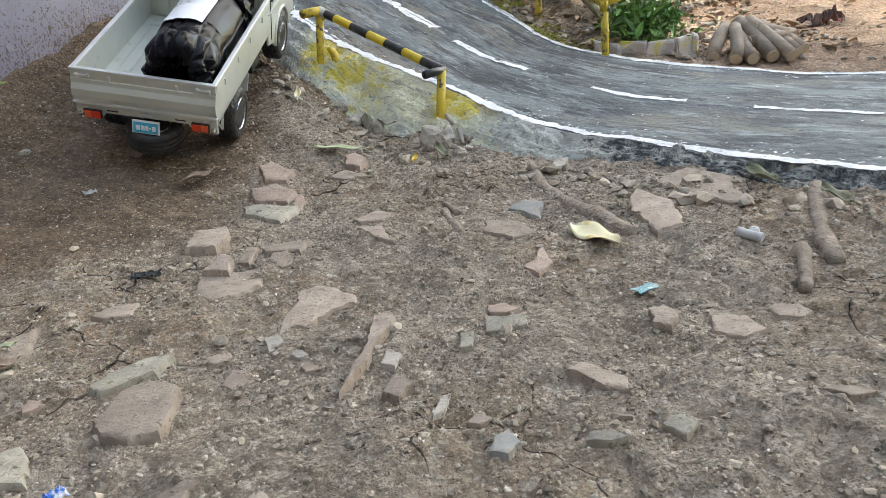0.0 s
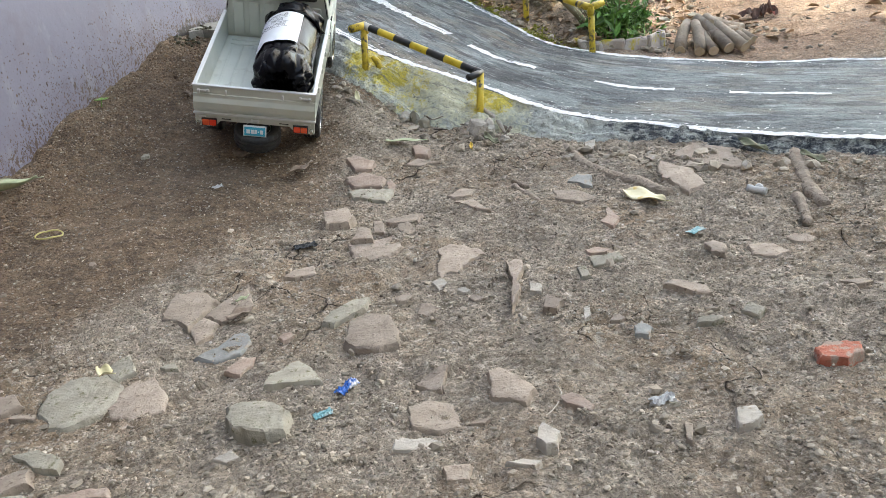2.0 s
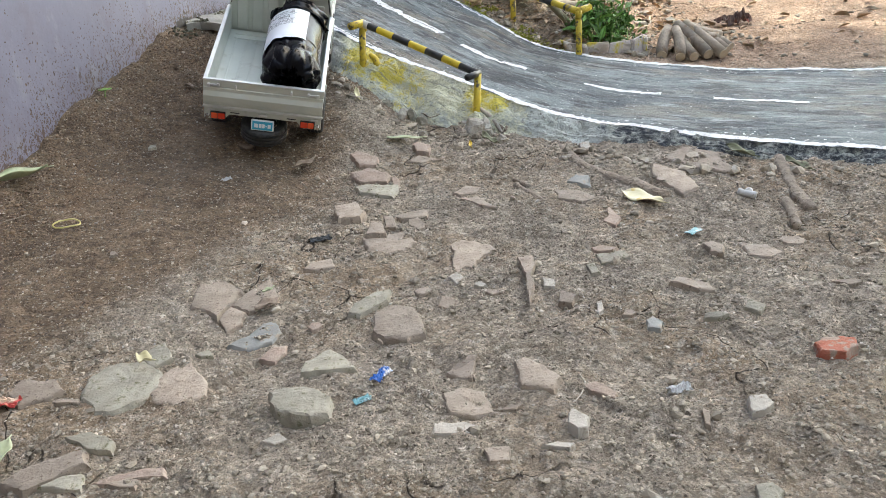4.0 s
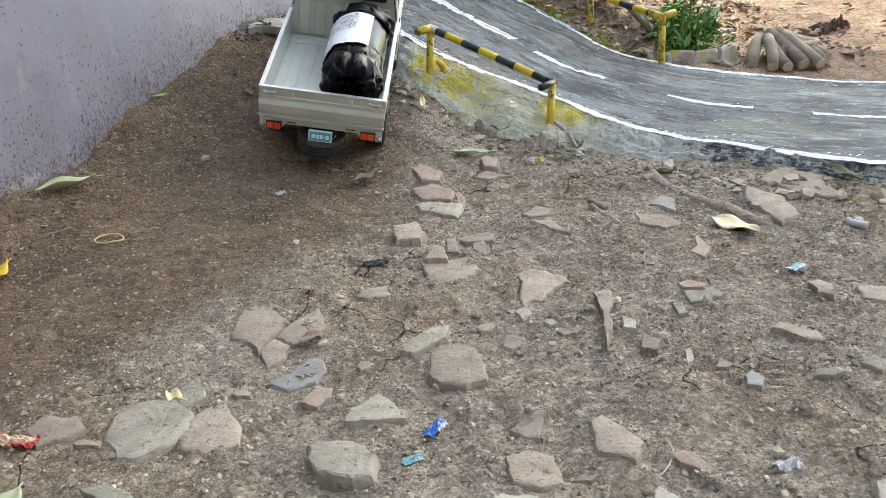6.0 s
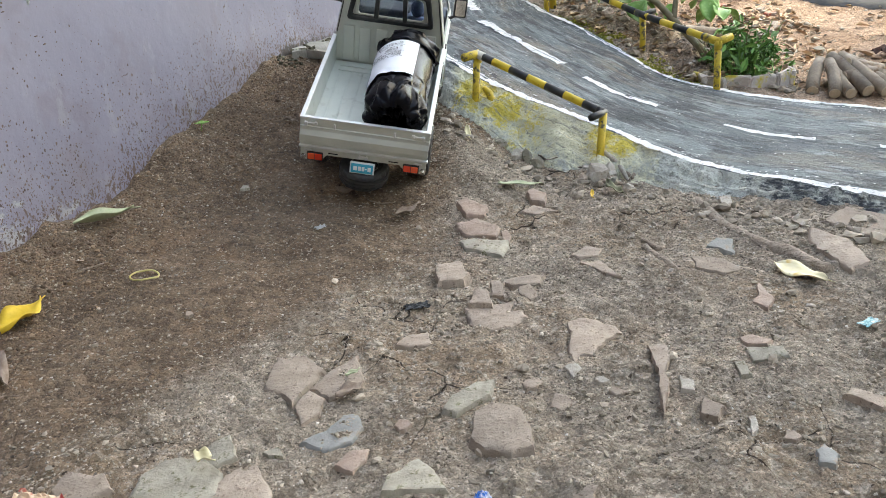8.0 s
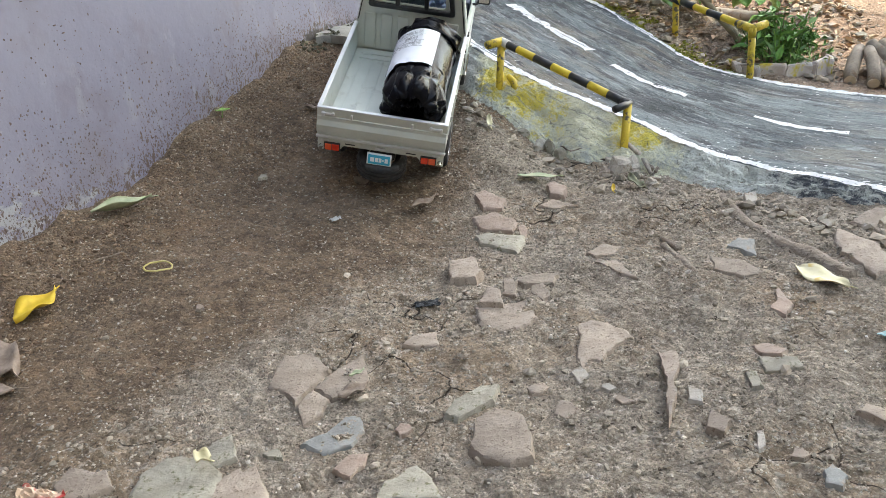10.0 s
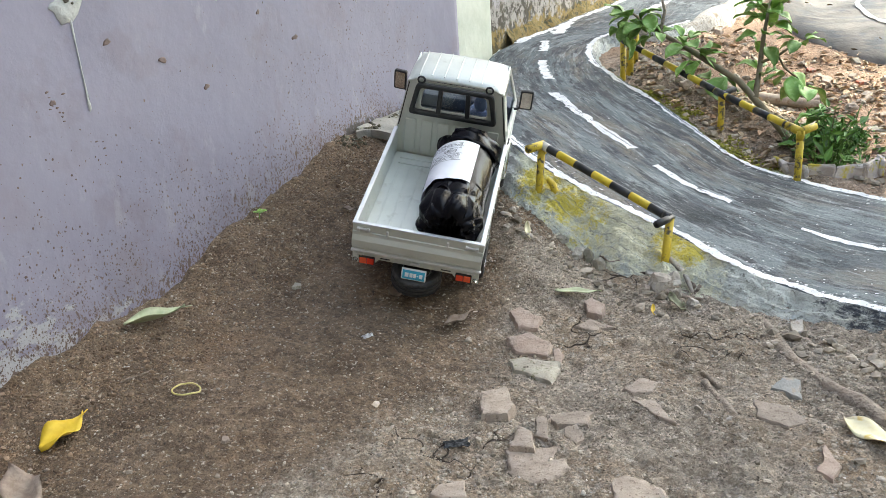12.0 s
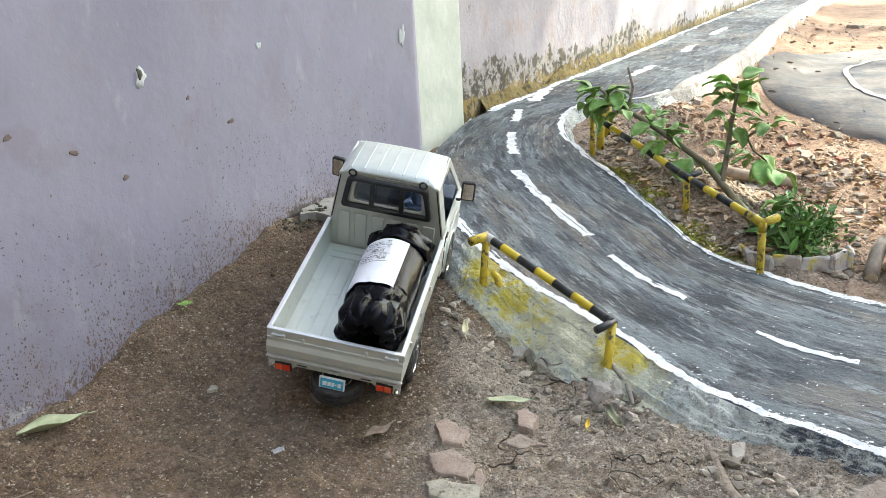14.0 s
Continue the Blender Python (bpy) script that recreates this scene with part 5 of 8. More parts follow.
def blot(name, s, z, w, h, material, seed, proud=0.0012, parent=None, points=26, label=""):
    """A ragged flake lying on the house wall, following its bulges."""
    rnd = random.Random(seed)
    ph = [rnd.uniform(0, 6.3) for _ in range(4)]

    def at(r, a):
        k = r * (1 + 0.22 * math.sin(2 * a + ph[0]) + 0.16 * math.sin(3 * a + ph[1]) + 0.12 * math.sin(5 * a + ph[2]) + 0.09 * math.sin(9 * a + ph[3]))
        ss, zz = s + k * w / 2 * math.cos(a), z + k * h / 2 * math.sin(a)
        return on_wall(ss, zz, float(wall_relief(ss, zz, 0.004)) + proud * (1.0 if r < 0.98 else 0.1))

    v = [at(0.0, 0)] + [at(r, 2 * math.pi * i / points) for r in (0.55, 0.96, 1.0) for i in range(points)]
    f = [(0, 1 + i, 1 + (i + 1) % points) for i in range(points)]
    for k in (0, 1):
        f += [(1 + k * points + i, 1 + (k + 1) * points + i, 1 + (k + 1) * points + (i + 1) % points, 1 + k * points + (i + 1) % points) for i in range(points)]
    return mesh_ob(name, v, f, material, parent or wall_1, True, label)


def daub(name, s, z, outline, size, material, proud, label=""):
    """A flat smear on the house wall with the given outline (right and up, in units of size)."""
    n = len(outline)
    rim = [(s - a * size, z + b * size) for a, b in outline]
    v = [on_wall(s, z, float(wall_relief(s, z, 0.004)) + proud)]
    for k in (0.55, 0.97, 1.0):
        v += [on_wall(s + (a - s) * k, z + (b - z) * k, float(wall_relief(s + (a - s) * k, z + (b - z) * k, 0.004)) + (proud if k < 1 else 0.0)) for a, b in rim]
    f = [(0, 1 + i, 1 + (i + 1) % n) for i in range(n)]
    for k in (0, 1):
        f += [(1 + k * n + i, 1 + (k + 1) * n + i, 1 + (k + 1) * n + (i + 1) % n, 1 + k * n + (i + 1) % n) for i in range(n)]
    return mesh_ob(name, v, f, material, wall_1, True, label)


daub("plaster_repair", 0.828, 0.384, [(-0.4, 9.2), (1.2, 9.0), (2.2, 8.0), (4.0, 8.3), (4.2, 5.0), (7.4, 5.4), (7.3, 3.6), (5.6, 1.0), (6.4, -0.6), (5.6, -2.2), (3.6, -5.2), (1.0, -7.6), (-1.2, -7.6),
                                      (-3.6, -8.0), (-5.0, -5.6), (-5.7, -3.6), (-7.6, -2.4), (-6.6, -0.8), (-3.2, 0.5), (-2.6, 3.6), (-1.6, 6.5)], 0.0028, PLASTER, 0.0012, "white filler smeared round a nail hole")
daub("plaster_fleck", 0.8255, 0.4115, [(-1, 0), (0, -1), (1, -0.3), (0.8, 1), (-0.4, 1.2)], 0.0022, PLASTER, 0.001)
daub("nail_hole", 0.829, 0.3845, [(-1.6, 0.2), (-0.6, -1.5), (0.7, -1.2), (1.8, 0.6), (0.6, 1.0), (0.2, 1.9), (-0.9, 1.2)], 0.0027, PLASTER_DARK, 0.0022)
daub("nail_hole", 0.823, 0.380, [(-1, 0), (0, -1), (1.2, -0.2), (0.5, 0.9)], 0.0015, PLASTER_DARK, 0.0021)
daub("paint_drip", 0.8272, 0.322, [(-0.7, 42), (0.7, 42), (0.55, 20), (0.5, 0), (0.55, -20), (0.8, -32), (1.5, -36), (1.5, -41), (0.2, -43), (-1.2, -41), (-1.3, -36), (-0.7, -32), (-0.5, -20), (-0.5, 0), (-0.55, 20)], 0.00105, PLASTER, 0.0013)
blot("plaster_chip", 0.618, 0.373, 0.016, 0.020, PLASTER, 5)
blot("nail_hole", 0.619, 0.377, 0.008, 0.010, PLASTER_DARK, 6, 0.002)
blot("plaster_chip", 0.05, 0.367, 0.016, 0.036, PLASTER, 7)
blot("plaster_chip", 0.412, 0.387, 0.008, 0.010, PLASTER, 8)
for k in range(15):
    r5 = random.Random(760 + k)
    u = r5.random()
    blot("mud_smear", 0.872 - 0.052 * u + r5.gauss(0, 0.007), 0.302 - 0.062 * u + r5.gauss(0, 0.006), r5.uniform(0.001, 0.004), r5.uniform(0.0008, 0.002), MUD_FLECK, 800 + k, 0.0007, points=9)
for k, (s, z) in enumerate(((0.867, 0.294), (0.791, 0.339), (0.72, 0.31), (0.55, 0.34), (0.66, 0.27), (0.48, 0.30))):
    blot("scuff", s, z, 0.006 + 0.003 * (k % 3), 0.006, MUD_FLECK, 60 + k, 0.0008, points=10)


def mud_splashes():
    """Dried flecks thrown up from the ground, thick at the wall's foot and thinning upward."""
    rnd = random.Random(3)
    v, f = [], []
    for _ in range(9000):
        s = rnd.uniform(0.12, 1.25)
        p0 = on_wall(s, 0)
        up = rnd.expovariate(1 / 0.055) + 0.002
        if up > 0.24 or (hash_noise(s, up, 0.06, 91) < -0.25):
            continue
        z = float(earth_base(p0.x + 0.02, p0.y)[0]) + up
        w = 0.0003 + 0.0010 * rnd.random() ** 2
        h = w * rnd.uniform(0.7, 1.7)
        i = len(v)
        a0 = rnd.uniform(0, 6)
        for k in range(6):
            a = a0 + k * math.pi / 3
            r = rnd.uniform(0.6, 1.2)
            ss, zz = s + w * r * math.cos(a), z + h * r * math.sin(a)
            v.append(on_wall(ss, zz, float(wall_relief(ss, zz, 0.004)) + 0.0009))
        f.append(tuple(range(i, i + 6)))
    ob = mesh_ob("mud_splashes", v, f, MUD_FLECK, wall_1)
    tagged(ob, "dried brown mud flecks on the lavender paint", kind="stuff")


mud_splashes()

# ochre moss at its foot and the pale pier of the wall behind
v = []
for i in range(280):
    s = 0.02 + i * 0.011
    p = START2 - ALONG * (s + 0.55)
    top = 0.182 + 0.016 * float(hash_noise(s, 0, 0.14, 193)) + 0.012 * float(hash_noise(s, 0, 0.04, 194)) - 0.004 * min(s, 2.5)
    for k in range(5):
        o = 0.010 + 0.005 * float(hash_noise(s, k, 0.03, 195)) + 0.016 * (1 - k / 4) - 0.012 * (k == 4)
        v.append((p.x + OUT.x * o, p.y + OUT.y * o, 0.10 + (top - 0.10) * k / 4))
f = [(i * 5 + k, (i + 1) * 5 + k, (i + 1) * 5 + k + 1, i * 5 + k + 1) for i in range(279) for k in range(4)]
mesh_ob("moss_line", v, f, MOSS, wall_2, True, "ochre moss along the wall's foot")
pier = START2 - ALONG * 0.35
bm = box((0.225, 0.03, 2.6), (0, 0, 1.2), 0.004)
bm.transform(facing(-ALONG, -OUT, pier - OUT * 0.004))
part("pier", bm, PALE_GREEN, wall_2, "pale green whitewashed pier")

# white kerb beside the upper road
KERB_WHITE = surface("whitewashed_cement", (0.32, 0.30, 0.27), (0.49, 0.47, 0.43), 0.05, 0.9, bump=0.008, bump_size=0.02, fleck=(0.27, 0.22, 0.165), fleck_size=0.025, fleck_amount=0.38)
lo, hi = 180, 229
eb, ea = EDGE_B[lo:hi], EDGE_A[lo:hi]
o_ = eb - ea
o_ /= np.linalg.norm(o_, axis=1)[:, None]
rows = []
grow = step(0, 9, np.arange(hi - lo))
for off, up in ((-0.004, -0.01), (0.002, 0.008), (0.012, 0.014), (0.034, 0.012), (0.046, 0.0), (0.062, -0.05), (0.075, -0.17)):
    q = eb + o_ * (off * (0.05 + 0.95 * grow))[:, None]
    rows.append(np.column_stack([q, ROAD_Z[lo:hi] - 0.01 + (up + 0.01) * grow + 0.0035 * hash_noise(q[:, 0], q[:, 1], 0.045, 97) + 0.003 * hash_noise(q[:, 0], q[:, 1], 0.17, 98)]))
kerb = ribbon("kerb", rows[0], rows[1:], KERB_WHITE, None, True)
tagged(kerb, "low rounded kerb, whitewashed and worn", "kerb", kind="structure")

# cement slab at the head of the earth bank
outline = [(-0.428, 1.172), (-0.408, 1.183), (-0.385, 1.168), (-0.362, 1.158), (-0.345, 1.176), (-0.322, 1.171), (-0.303, 1.163), (-0.288, 1.186), (-0.268, 1.196), (-0.252, 1.222), (-0.235, 1.228), (-0.222, 1.256),
           (-0.238, 1.34), (-0.258, 1.45), (-0.266, 1.56), (-0.275, 1.60), (-0.298, 1.532), (-0.34, 1.425), (-0.385, 1.31), (-0.413, 1.236), (-0.431, 1.196)]
bm = bmesh.new()
ring = [bm.verts.new((x, y, 0)) for x, y in outline]
face = bm.faces.new(ring)
bmesh.ops.triangulate(bm, faces=[face])
for _ in range(3):
    bmesh.ops.subdivide_edges(bm, edges=bm.edges[:], cuts=1, use_grid_fill=True)
for p in bm.verts:
    x, y = p.co.x, p.co.y
    p.co.z = 0.152 - 0.09 * (x + 0.42) + 0.012 * (y - 1.2) + 0.0022 * float(hash_noise(x, y, 0.04, 98)) + 0.0014 * float(hash_noise(x, y, 0.015, 99))
out = bmesh.ops.extrude_face_region(bm, geom=bm.faces[:])
for p in [g for g in out["geom"] if isinstance(g, bmesh.types.BMVert)]:
    p.co.z -= 0.012
slab = part("cement_slab", bm, SLAB, None)
tagged(slab, "pale cracked cement slab with a broken front edge", "slab", kind="structure")
for k, pts in enumerate((((-0.36, 1.165), (-0.34, 1.22), (-0.35, 1.27), (-0.325, 1.32)), ((-0.29, 1.19), (-0.31, 1.25), (-0.30, 1.30), (-0.285, 1.36)))):
    v, f = [], []
    sp = spline(pts, 8)
    for i, (x, y) in enumerate(sp):
        z = 0.152 - 0.09 * (x + 0.42) + 0.012 * (y - 1.2) + 0.0035
        w = 0.0009 + 0.0006 * math.sin(i * 1.7)
        x += 0.003 * float(hash_noise(x, y, 0.012, 5 + k))
        v += [(x - w, y, z), (x + w, y, z)]
        if i:
            f.append((2 * i - 2, 2 * i - 1, 2 * i + 1, 2 * i))
    mesh_ob("crack", v, f, PLASTER_DARK, slab)

# ---- the striped guard rails ----
YELLOW = surface("scuffed_yellow_enamel", (0.50, 0.36, 0.025), (0.66, 0.49, 0.045), 0.015, 0.5, bump=0.0006, bump_size=0.005, fleck=(0.10, 0.08, 0.045), fleck_size=0.011, fleck_amount=0.40)
STRIPE_BLACK = surface("black_enamel", (0.015, 0.015, 0.016), (0.03, 0.03, 0.03), 0.02, 0.4, fleck=(0.12, 0.11, 0.1), fleck_size=0.008, fleck_amount=0.2)
YELLOW_BAND = surface("glossy_yellow_enamel", (0.58, 0.42, 0.025), (0.70, 0.52, 0.04), 0.02, 0.4, fleck=(0.20, 0.16, 0.06), fleck_size=0.008, fleck_amount=0.27)
JOINT_WHITE = surface("grey_white_pipe_joint", (0.5, 0.48, 0.44), (0.66, 0.64, 0.6), 0.01, 0.5, fleck=(0.6, 0.45, 0.05), fleck_size=0.01)


def guard_rail(name, joints, segments, stub_way, stub_mats, label, foot_drop=0.02, r=0.0056, splay=(0.0, 0.0)):
    """A striped pipe on posts: joints are the post heads."""
    base = Vector(joints[0])
    t = thing(name, Matrix.Translation((base.x, base.y, lie(base.x, base.y))), label, "guard rail", "striped guard rails beside the road")
    o = t.matrix_world.translation.copy()
    js = [Vector(j) - o for j in joints]
    total = sum((b - a).length for a, b in zip(js, js[1:]))

    def along(d):
        for a, b in zip(js, js[1:]):
            ln = (b - a).length
            if d <= ln or b is js[-1]:
                return a.lerp(b, d / ln)
            d -= ln

    n = segments
    for k in range(n):
        d0, d1 = total * k / n, total * (k + 1) / n
        part("pipe_band", tube([along(d0), along((d0 + d1) / 2), along(d1)], r * (1.0 if k % 2 else 1.02), 14), STRIPE_BLACK if k % 2 == 0 else YELLOW_BAND, t, "black band" if k % 2 == 0 else "yellow band", True)
    for i, j in enumerate(js):
        g = lie(j.x + o.x, j.y + o.y) - o.z - foot_drop
        post = part("post", tube([j, j.lerp(Vector((j.x + splay[0], j.y + splay[1], g)), 0.5) + Vector((0.0006, 0, 0)), Vector((j.x + splay[0], j.y + splay[1], g))], [r, r * 0.95, r * 1.02], 14), YELLOW, t, "scuffed yellow post", True)
        w = Vector(stub_way).normalized()
        part("pipe_stub", tube([j - w * 0.004, j + w * 0.012, j + w * 0.028], [r * (1.1 if stub_mats[i] is YELLOW else 0.88)] * 3, 14), stub_mats[i], t, "", True)
        a = along(total * 0.08) if i == 0 else along(total * 0.94) if i == len(js) - 1 else j
        part("pipe_joint", tube([j, j.lerp(a, 0.75)] if i in (0, len(js) - 1) else [j - (js[-1] - js[0]).normalized() * 0.016, j + (js[-1] - js[0]).normalized() * 0.016], r * 1.12, 14),
             stub_mats[i] if len(js) > 2 or i else JOINT_WHITE, t, "", True)
        if stub_mats[i] is YELLOW:
            part("post_collar", tube([j + Vector((0, 0, 0.002)), j - Vector((0, 0, 0.012))], r * 1.12, 14), stub_mats[i], t, "", True)
    return t


guard_rail("guard_rail", [(-0.160, 1.080, 0.142), (-0.013, 0.944, 0.080)], 7, (-0.68, -0.73, 0.0), [YELLOW, STRIPE_BLACK], "yellow and black striped pipe rail on two yellow posts", 0.02, 0.0052, (-0.012, -0.016))
guard_rail("guard_rail", [(0.222, 1.228, 0.106), (0.148, 1.411, 0.130), (0.016, 1.68, 0.190)], 14, (0.85, 0.5, 0.15), [YELLOW, STRIPE_BLACK, STRIPE_BLACK], "long yellow and black striped pipe rail on three posts")
for x, y in ((0.035, 1.72), (0.055, 1.80)):
    p = thing("marker_post", Matrix.Translation((x, y, lie(x, y))), "short yellow pipe post beside the plants", "post", "short yellow posts")
    part("pipe", tube([(0, 0, -0.03), (0, 0, 0.04), (0.001, 0, 0.07)], 0.0075, 12), YELLOW, p, "", True)
    part("cap", lathe([(0.0085, 0.060), (0.009, 0.071), (0.006, 0.076), (0, 0.077)], 12), YELLOW, p, "", True)
brace = part("rail_brace", merge(tube([(-0.153, 1.073, 0.096), (-0.147, 1.066, 0.090), (-0.144, 1.063, 0.080), (-0.143, 1.062, 0.045)], [0.0035, 0.005, 0.0056, 0.006], 10)), YELLOW, None, "", True)
tagged(brace, "yellow bent pipe brace set in the cement flank", "brace")


# ---- loose stones ----
def stone(x, y, w, d, thick, turn, material, seed):
    """A broken piece of no special outline."""
    rnd = random.Random(seed * 7 + 3)
    corners = rnd.randint(4, 6)
    angs = [2 * math.pi * (k + rnd.uniform(-0.30, 0.30)) / corners for k in range(corners)]
    t = radians(turn)
    pts = []
    for a in angs:
        p, q = math.cos(a) * rnd.uniform(0.74, 1.24) * w / 2, math.sin(a) * rnd.uniform(0.74, 1.24) * d / 2
        pts.append((p * math.cos(t) - q * math.sin(t), p * math.sin(t) + q * math.cos(t)))
    thick = 0.6 * thick + 0.0016
    return flat_stone(x, y, pts, thick, material, seed)


def flat_stone(x, y, corners, thick, material, seed):
    """A broken flat piece, half sunk in the earth, with chipped edges; corners: its plan round (x, y)."""
    rnd = random.Random(seed * 5 + 1)
    pts = [Vector(c) for c in corners]
    size = max(p.length for p in pts)
    loop = []
    for k in range(len(pts)):
        a, b = pts[k], pts[(k + 1) % len(pts)]
        loop.append(a)
        nrm_ = Vector((b.y - a.y, a.x - b.x))
        m = 8 if nrm_.length > 0.02 else 5
        raw = [0.0] + [rnd.uniform(-0.085, 0.065) for _ in range(1, m)] + [0.0]
        for u in range(1, m):
            loop.append(a.lerp(b, u / m + rnd.uniform(-0.04, 0.04)) + nrm_ * (0.25 * raw[u - 1] + 0.5 * raw[u] + 0.25 * raw[u + 1]))
    n = len(loop)
    thick = 0.0016 + 0.24 * thick if thick < 0.012 else 0.42 * thick
    sink = 0.005 + 0.4 * thick
    # it lies with the earth round it
    around = np.array([(0.0, 0.0)] + [tuple(p * q) for p in pts for q in (0.6, 1.1)])
    level = earth_top(around[:, 0] + x, around[:, 1] + y)
    fit_ = np.linalg.lstsq(np.column_stack([around, np.ones(len(around))]), level, rcond=None)[0]
    lean = (float(fit_[0]) + rnd.uniform(-0.02, 0.02), float(fit_[1]) + rnd.uniform(-0.02, 0.02))
    v, f = [], []
    for s, z in ((1.08, -sink), (1.05, 0.05 * thick), (1.01, 0.55 * thick), (0.965, 0.90 * thick), (0.88, 1.0 * thick), (0.6, 1.0 * thick), (0.3, 1.0 * thick)):
        for i in range(n):
            jit = 1 + (rnd.uniform(-0.02, 0.02) if s > 0.95 else 0)
            px, py = loop[i].x * s * jit, loop[i].y * s * jit
            zz = z
            zz += lean[0] * px + lean[1] * py
            if z > 0:
                zz += rnd.uniform(-0.10, 0.10) * thick * (s > 0.95) + 0.0009 * float(hash_noise(px + seed, py, 0.014, 5)) * (s < 0.98)
            v.append((px, py, zz))
    v.append((0, 0, thick + 0.0011 * float(hash_noise(seed, 0, 0.014, 5))))
    for k in range(6):
        f += [(k * n + i, k * n + (i + 1) % n, (k + 1) * n + (i + 1) % n, (k + 1) * n + i) for i in range(n)]
    f += [(6 * n + i, 6 * n + (i + 1) % n, 7 * n) for i in range(n)]
    f.append(tuple(range(n - 1, -1, -1)))
    kinds = {STONE_TAN: "dusty tan rubble fragment half sunk in the earth", STONE_GREY: "grey mossy cement fragment lying on the earth", STONE_PINK: "pinkish brick-clay shard lying in the dirt",
             STONE_SLATE: "flat blue-grey slate chip in the dirt", STONE_PALE: "pale limey plaster lump on the earth", BRICK_RED: "broken red brick piece lying on the earth"}
    ob = mesh_ob("stone", v, f, material, None, True)
    ob.data.set_sharp_from_angle(angle=radians(32))
    ob.matrix_world = pose(x, y, float(fit_[2]))
    return tagged(ob, kinds[material], "brick" if material is BRICK_RED else "stone", "stones strewn over the earth")


stone(-0.148, 0.610, 0.022, 0.021, 0.004, -8, STONE_TAN, 11)
stone(-0.112, 0.808, 0.041, 0.022, 0.004, -8, STONE_TAN, 12)
stone(-0.260, 0.409, 0.013, 0.013, 0.004, -3, STONE_PINK, 19)
stone(-0.126, 0.260, 0.016, 0.006, 0.005, -10, STONE_TAN, 25)
stone(-0.289, 0.260, 0.018, 0.011, 0.004, -1, STONE_PALE, 26)
stone(-0.171, 0.243, 0.038, 0.019, 0.002, -3, STONE_PALE, 27)
stone(-0.111, 0.453, 0.012, 0.008, 0.006, -16, STONE_PALE, 28)
stone(-0.102, 0.438, 0.018, 0.013, 0.004, -6, STONE_TAN, 29)
stone(-0.131, 0.469, 0.013, 0.016, 0.003, -6, STONE_PALE, 30)
stone(-0.162, 0.458, 0.016, 0.018, 0.006, -19, STONE_TAN, 31)
stone(-0.144, 0.429, 0.021, 0.019, 0.004, -17, STONE_TAN, 32)
stone(-0.444, 0.343, 0.024, 0.008, 0.004, -8, STONE_TAN, 40)
stone(-0.348, 0.390, 0.013, 0.012, 0.004, -18, STONE_GREY, 43)
stone(-0.449, 0.842, 0.012, 0.014, 0.005, -9, STONE_GREY, 44)
stone(-0.453, 0.581, 0.009, 0.006, 0.004, -13, STONE_TAN, 45)
stone(0.158, 0.449, 0.037, 0.036, 0.005, -18, STONE_TAN, 57)
stone(0.194, 0.462, 0.025, 0.019, 0.006, -5, STONE_TAN, 58)
stone(0.057, 0.336, 0.018, 0.010, 0.016, -8, STONE_GREY, 63)
stone(0.094, 0.345, 0.017, 0.018, 0.010, -8, STONE_GREY, 64)
stone(-0.010, 0.250, 0.019, 0.012, 0.004, -17, STONE_PALE, 72)
stone(-0.003, 0.366, 0.013, 0.012, 0.006, -12, STONE_TAN, 73)
stone(0.187, 0.360, 0.026, 0.009, 0.007, -6, STONE_TAN, 80)

flat_stone(-0.346, 0.477, [(-0.006, -0.021), (0.003, -0.034), (0.013, -0.007), (0.022, 0.013), (0.005, 0.034), (-0.017, 0.028), (-0.021, -0.013)], 0.008, STONE_TAN, 500)
flat_stone(-0.311, 0.475, [(-0.022, -0.009), (-0.006, -0.023), (0.010, -0.013), (0.018, -0.000), (0.012, 0.036), (-0.012, 0.009)], 0.008, STONE_TAN, 501)
flat_stone(-0.330, 0.442, [(-0.004, -0.022), (0.008, -0.007), (0.011, 0.009), (-0.003, 0.021), (-0.011, -0.001)], 0.009, STONE_TAN, 502)
flat_stone(-0.306, 0.411, [(-0.007, -0.021), (0.010, -0.014), (0.017, 0.001), (0.012, 0.019), (0.002, 0.019), (-0.008, 0.004), (-0.026, -0.010)], 0.003, STONE_SLATE, 503)
flat_stone(-0.292, 0.375, [(0.000, -0.014), (0.008, -0.003), (0.009, 0.011), (-0.004, 0.010), (-0.013, -0.004)], 0.004, STONE_PINK, 504)
flat_stone(-0.252, 0.349, [(-0.000, -0.013), (0.021, -0.012), (0.013, 0.010), (0.003, 0.023), (-0.017, 0.005), (-0.020, -0.014)], 0.009, STONE_GREY, 505)
flat_stone(-0.192, 0.394, [(-0.014, -0.021), (0.004, -0.029), (0.019, -0.024), (0.020, 0.001), (0.015, 0.025), (-0.004, 0.034), (-0.017, 0.024), (-0.022, -0.010)], 0.015, STONE_TAN, 506)
flat_stone(-0.212, 0.438, [(-0.010, -0.021), (0.001, -0.011), (0.016, -0.000), (0.020, 0.022), (0.007, 0.020), (-0.013, 0.004), (-0.020, -0.014)], 0.012, STONE_GREY, 507)
flat_stone(-0.111, 0.510, [(-0.018, -0.012), (-0.018, -0.038), (-0.011, -0.020), (-0.001, -0.023), (0.005, -0.011), (0.029, 0.010), (0.026, 0.023), (-0.000, 0.039), (-0.011, 0.032)], 0.007, STONE_TAN, 508)
flat_stone(-0.216, 0.655, [(-0.015, -0.025), (0.009, -0.021), (0.016, -0.004), (0.006, 0.030), (-0.017, 0.019)], 0.022, STONE_TAN, 509)
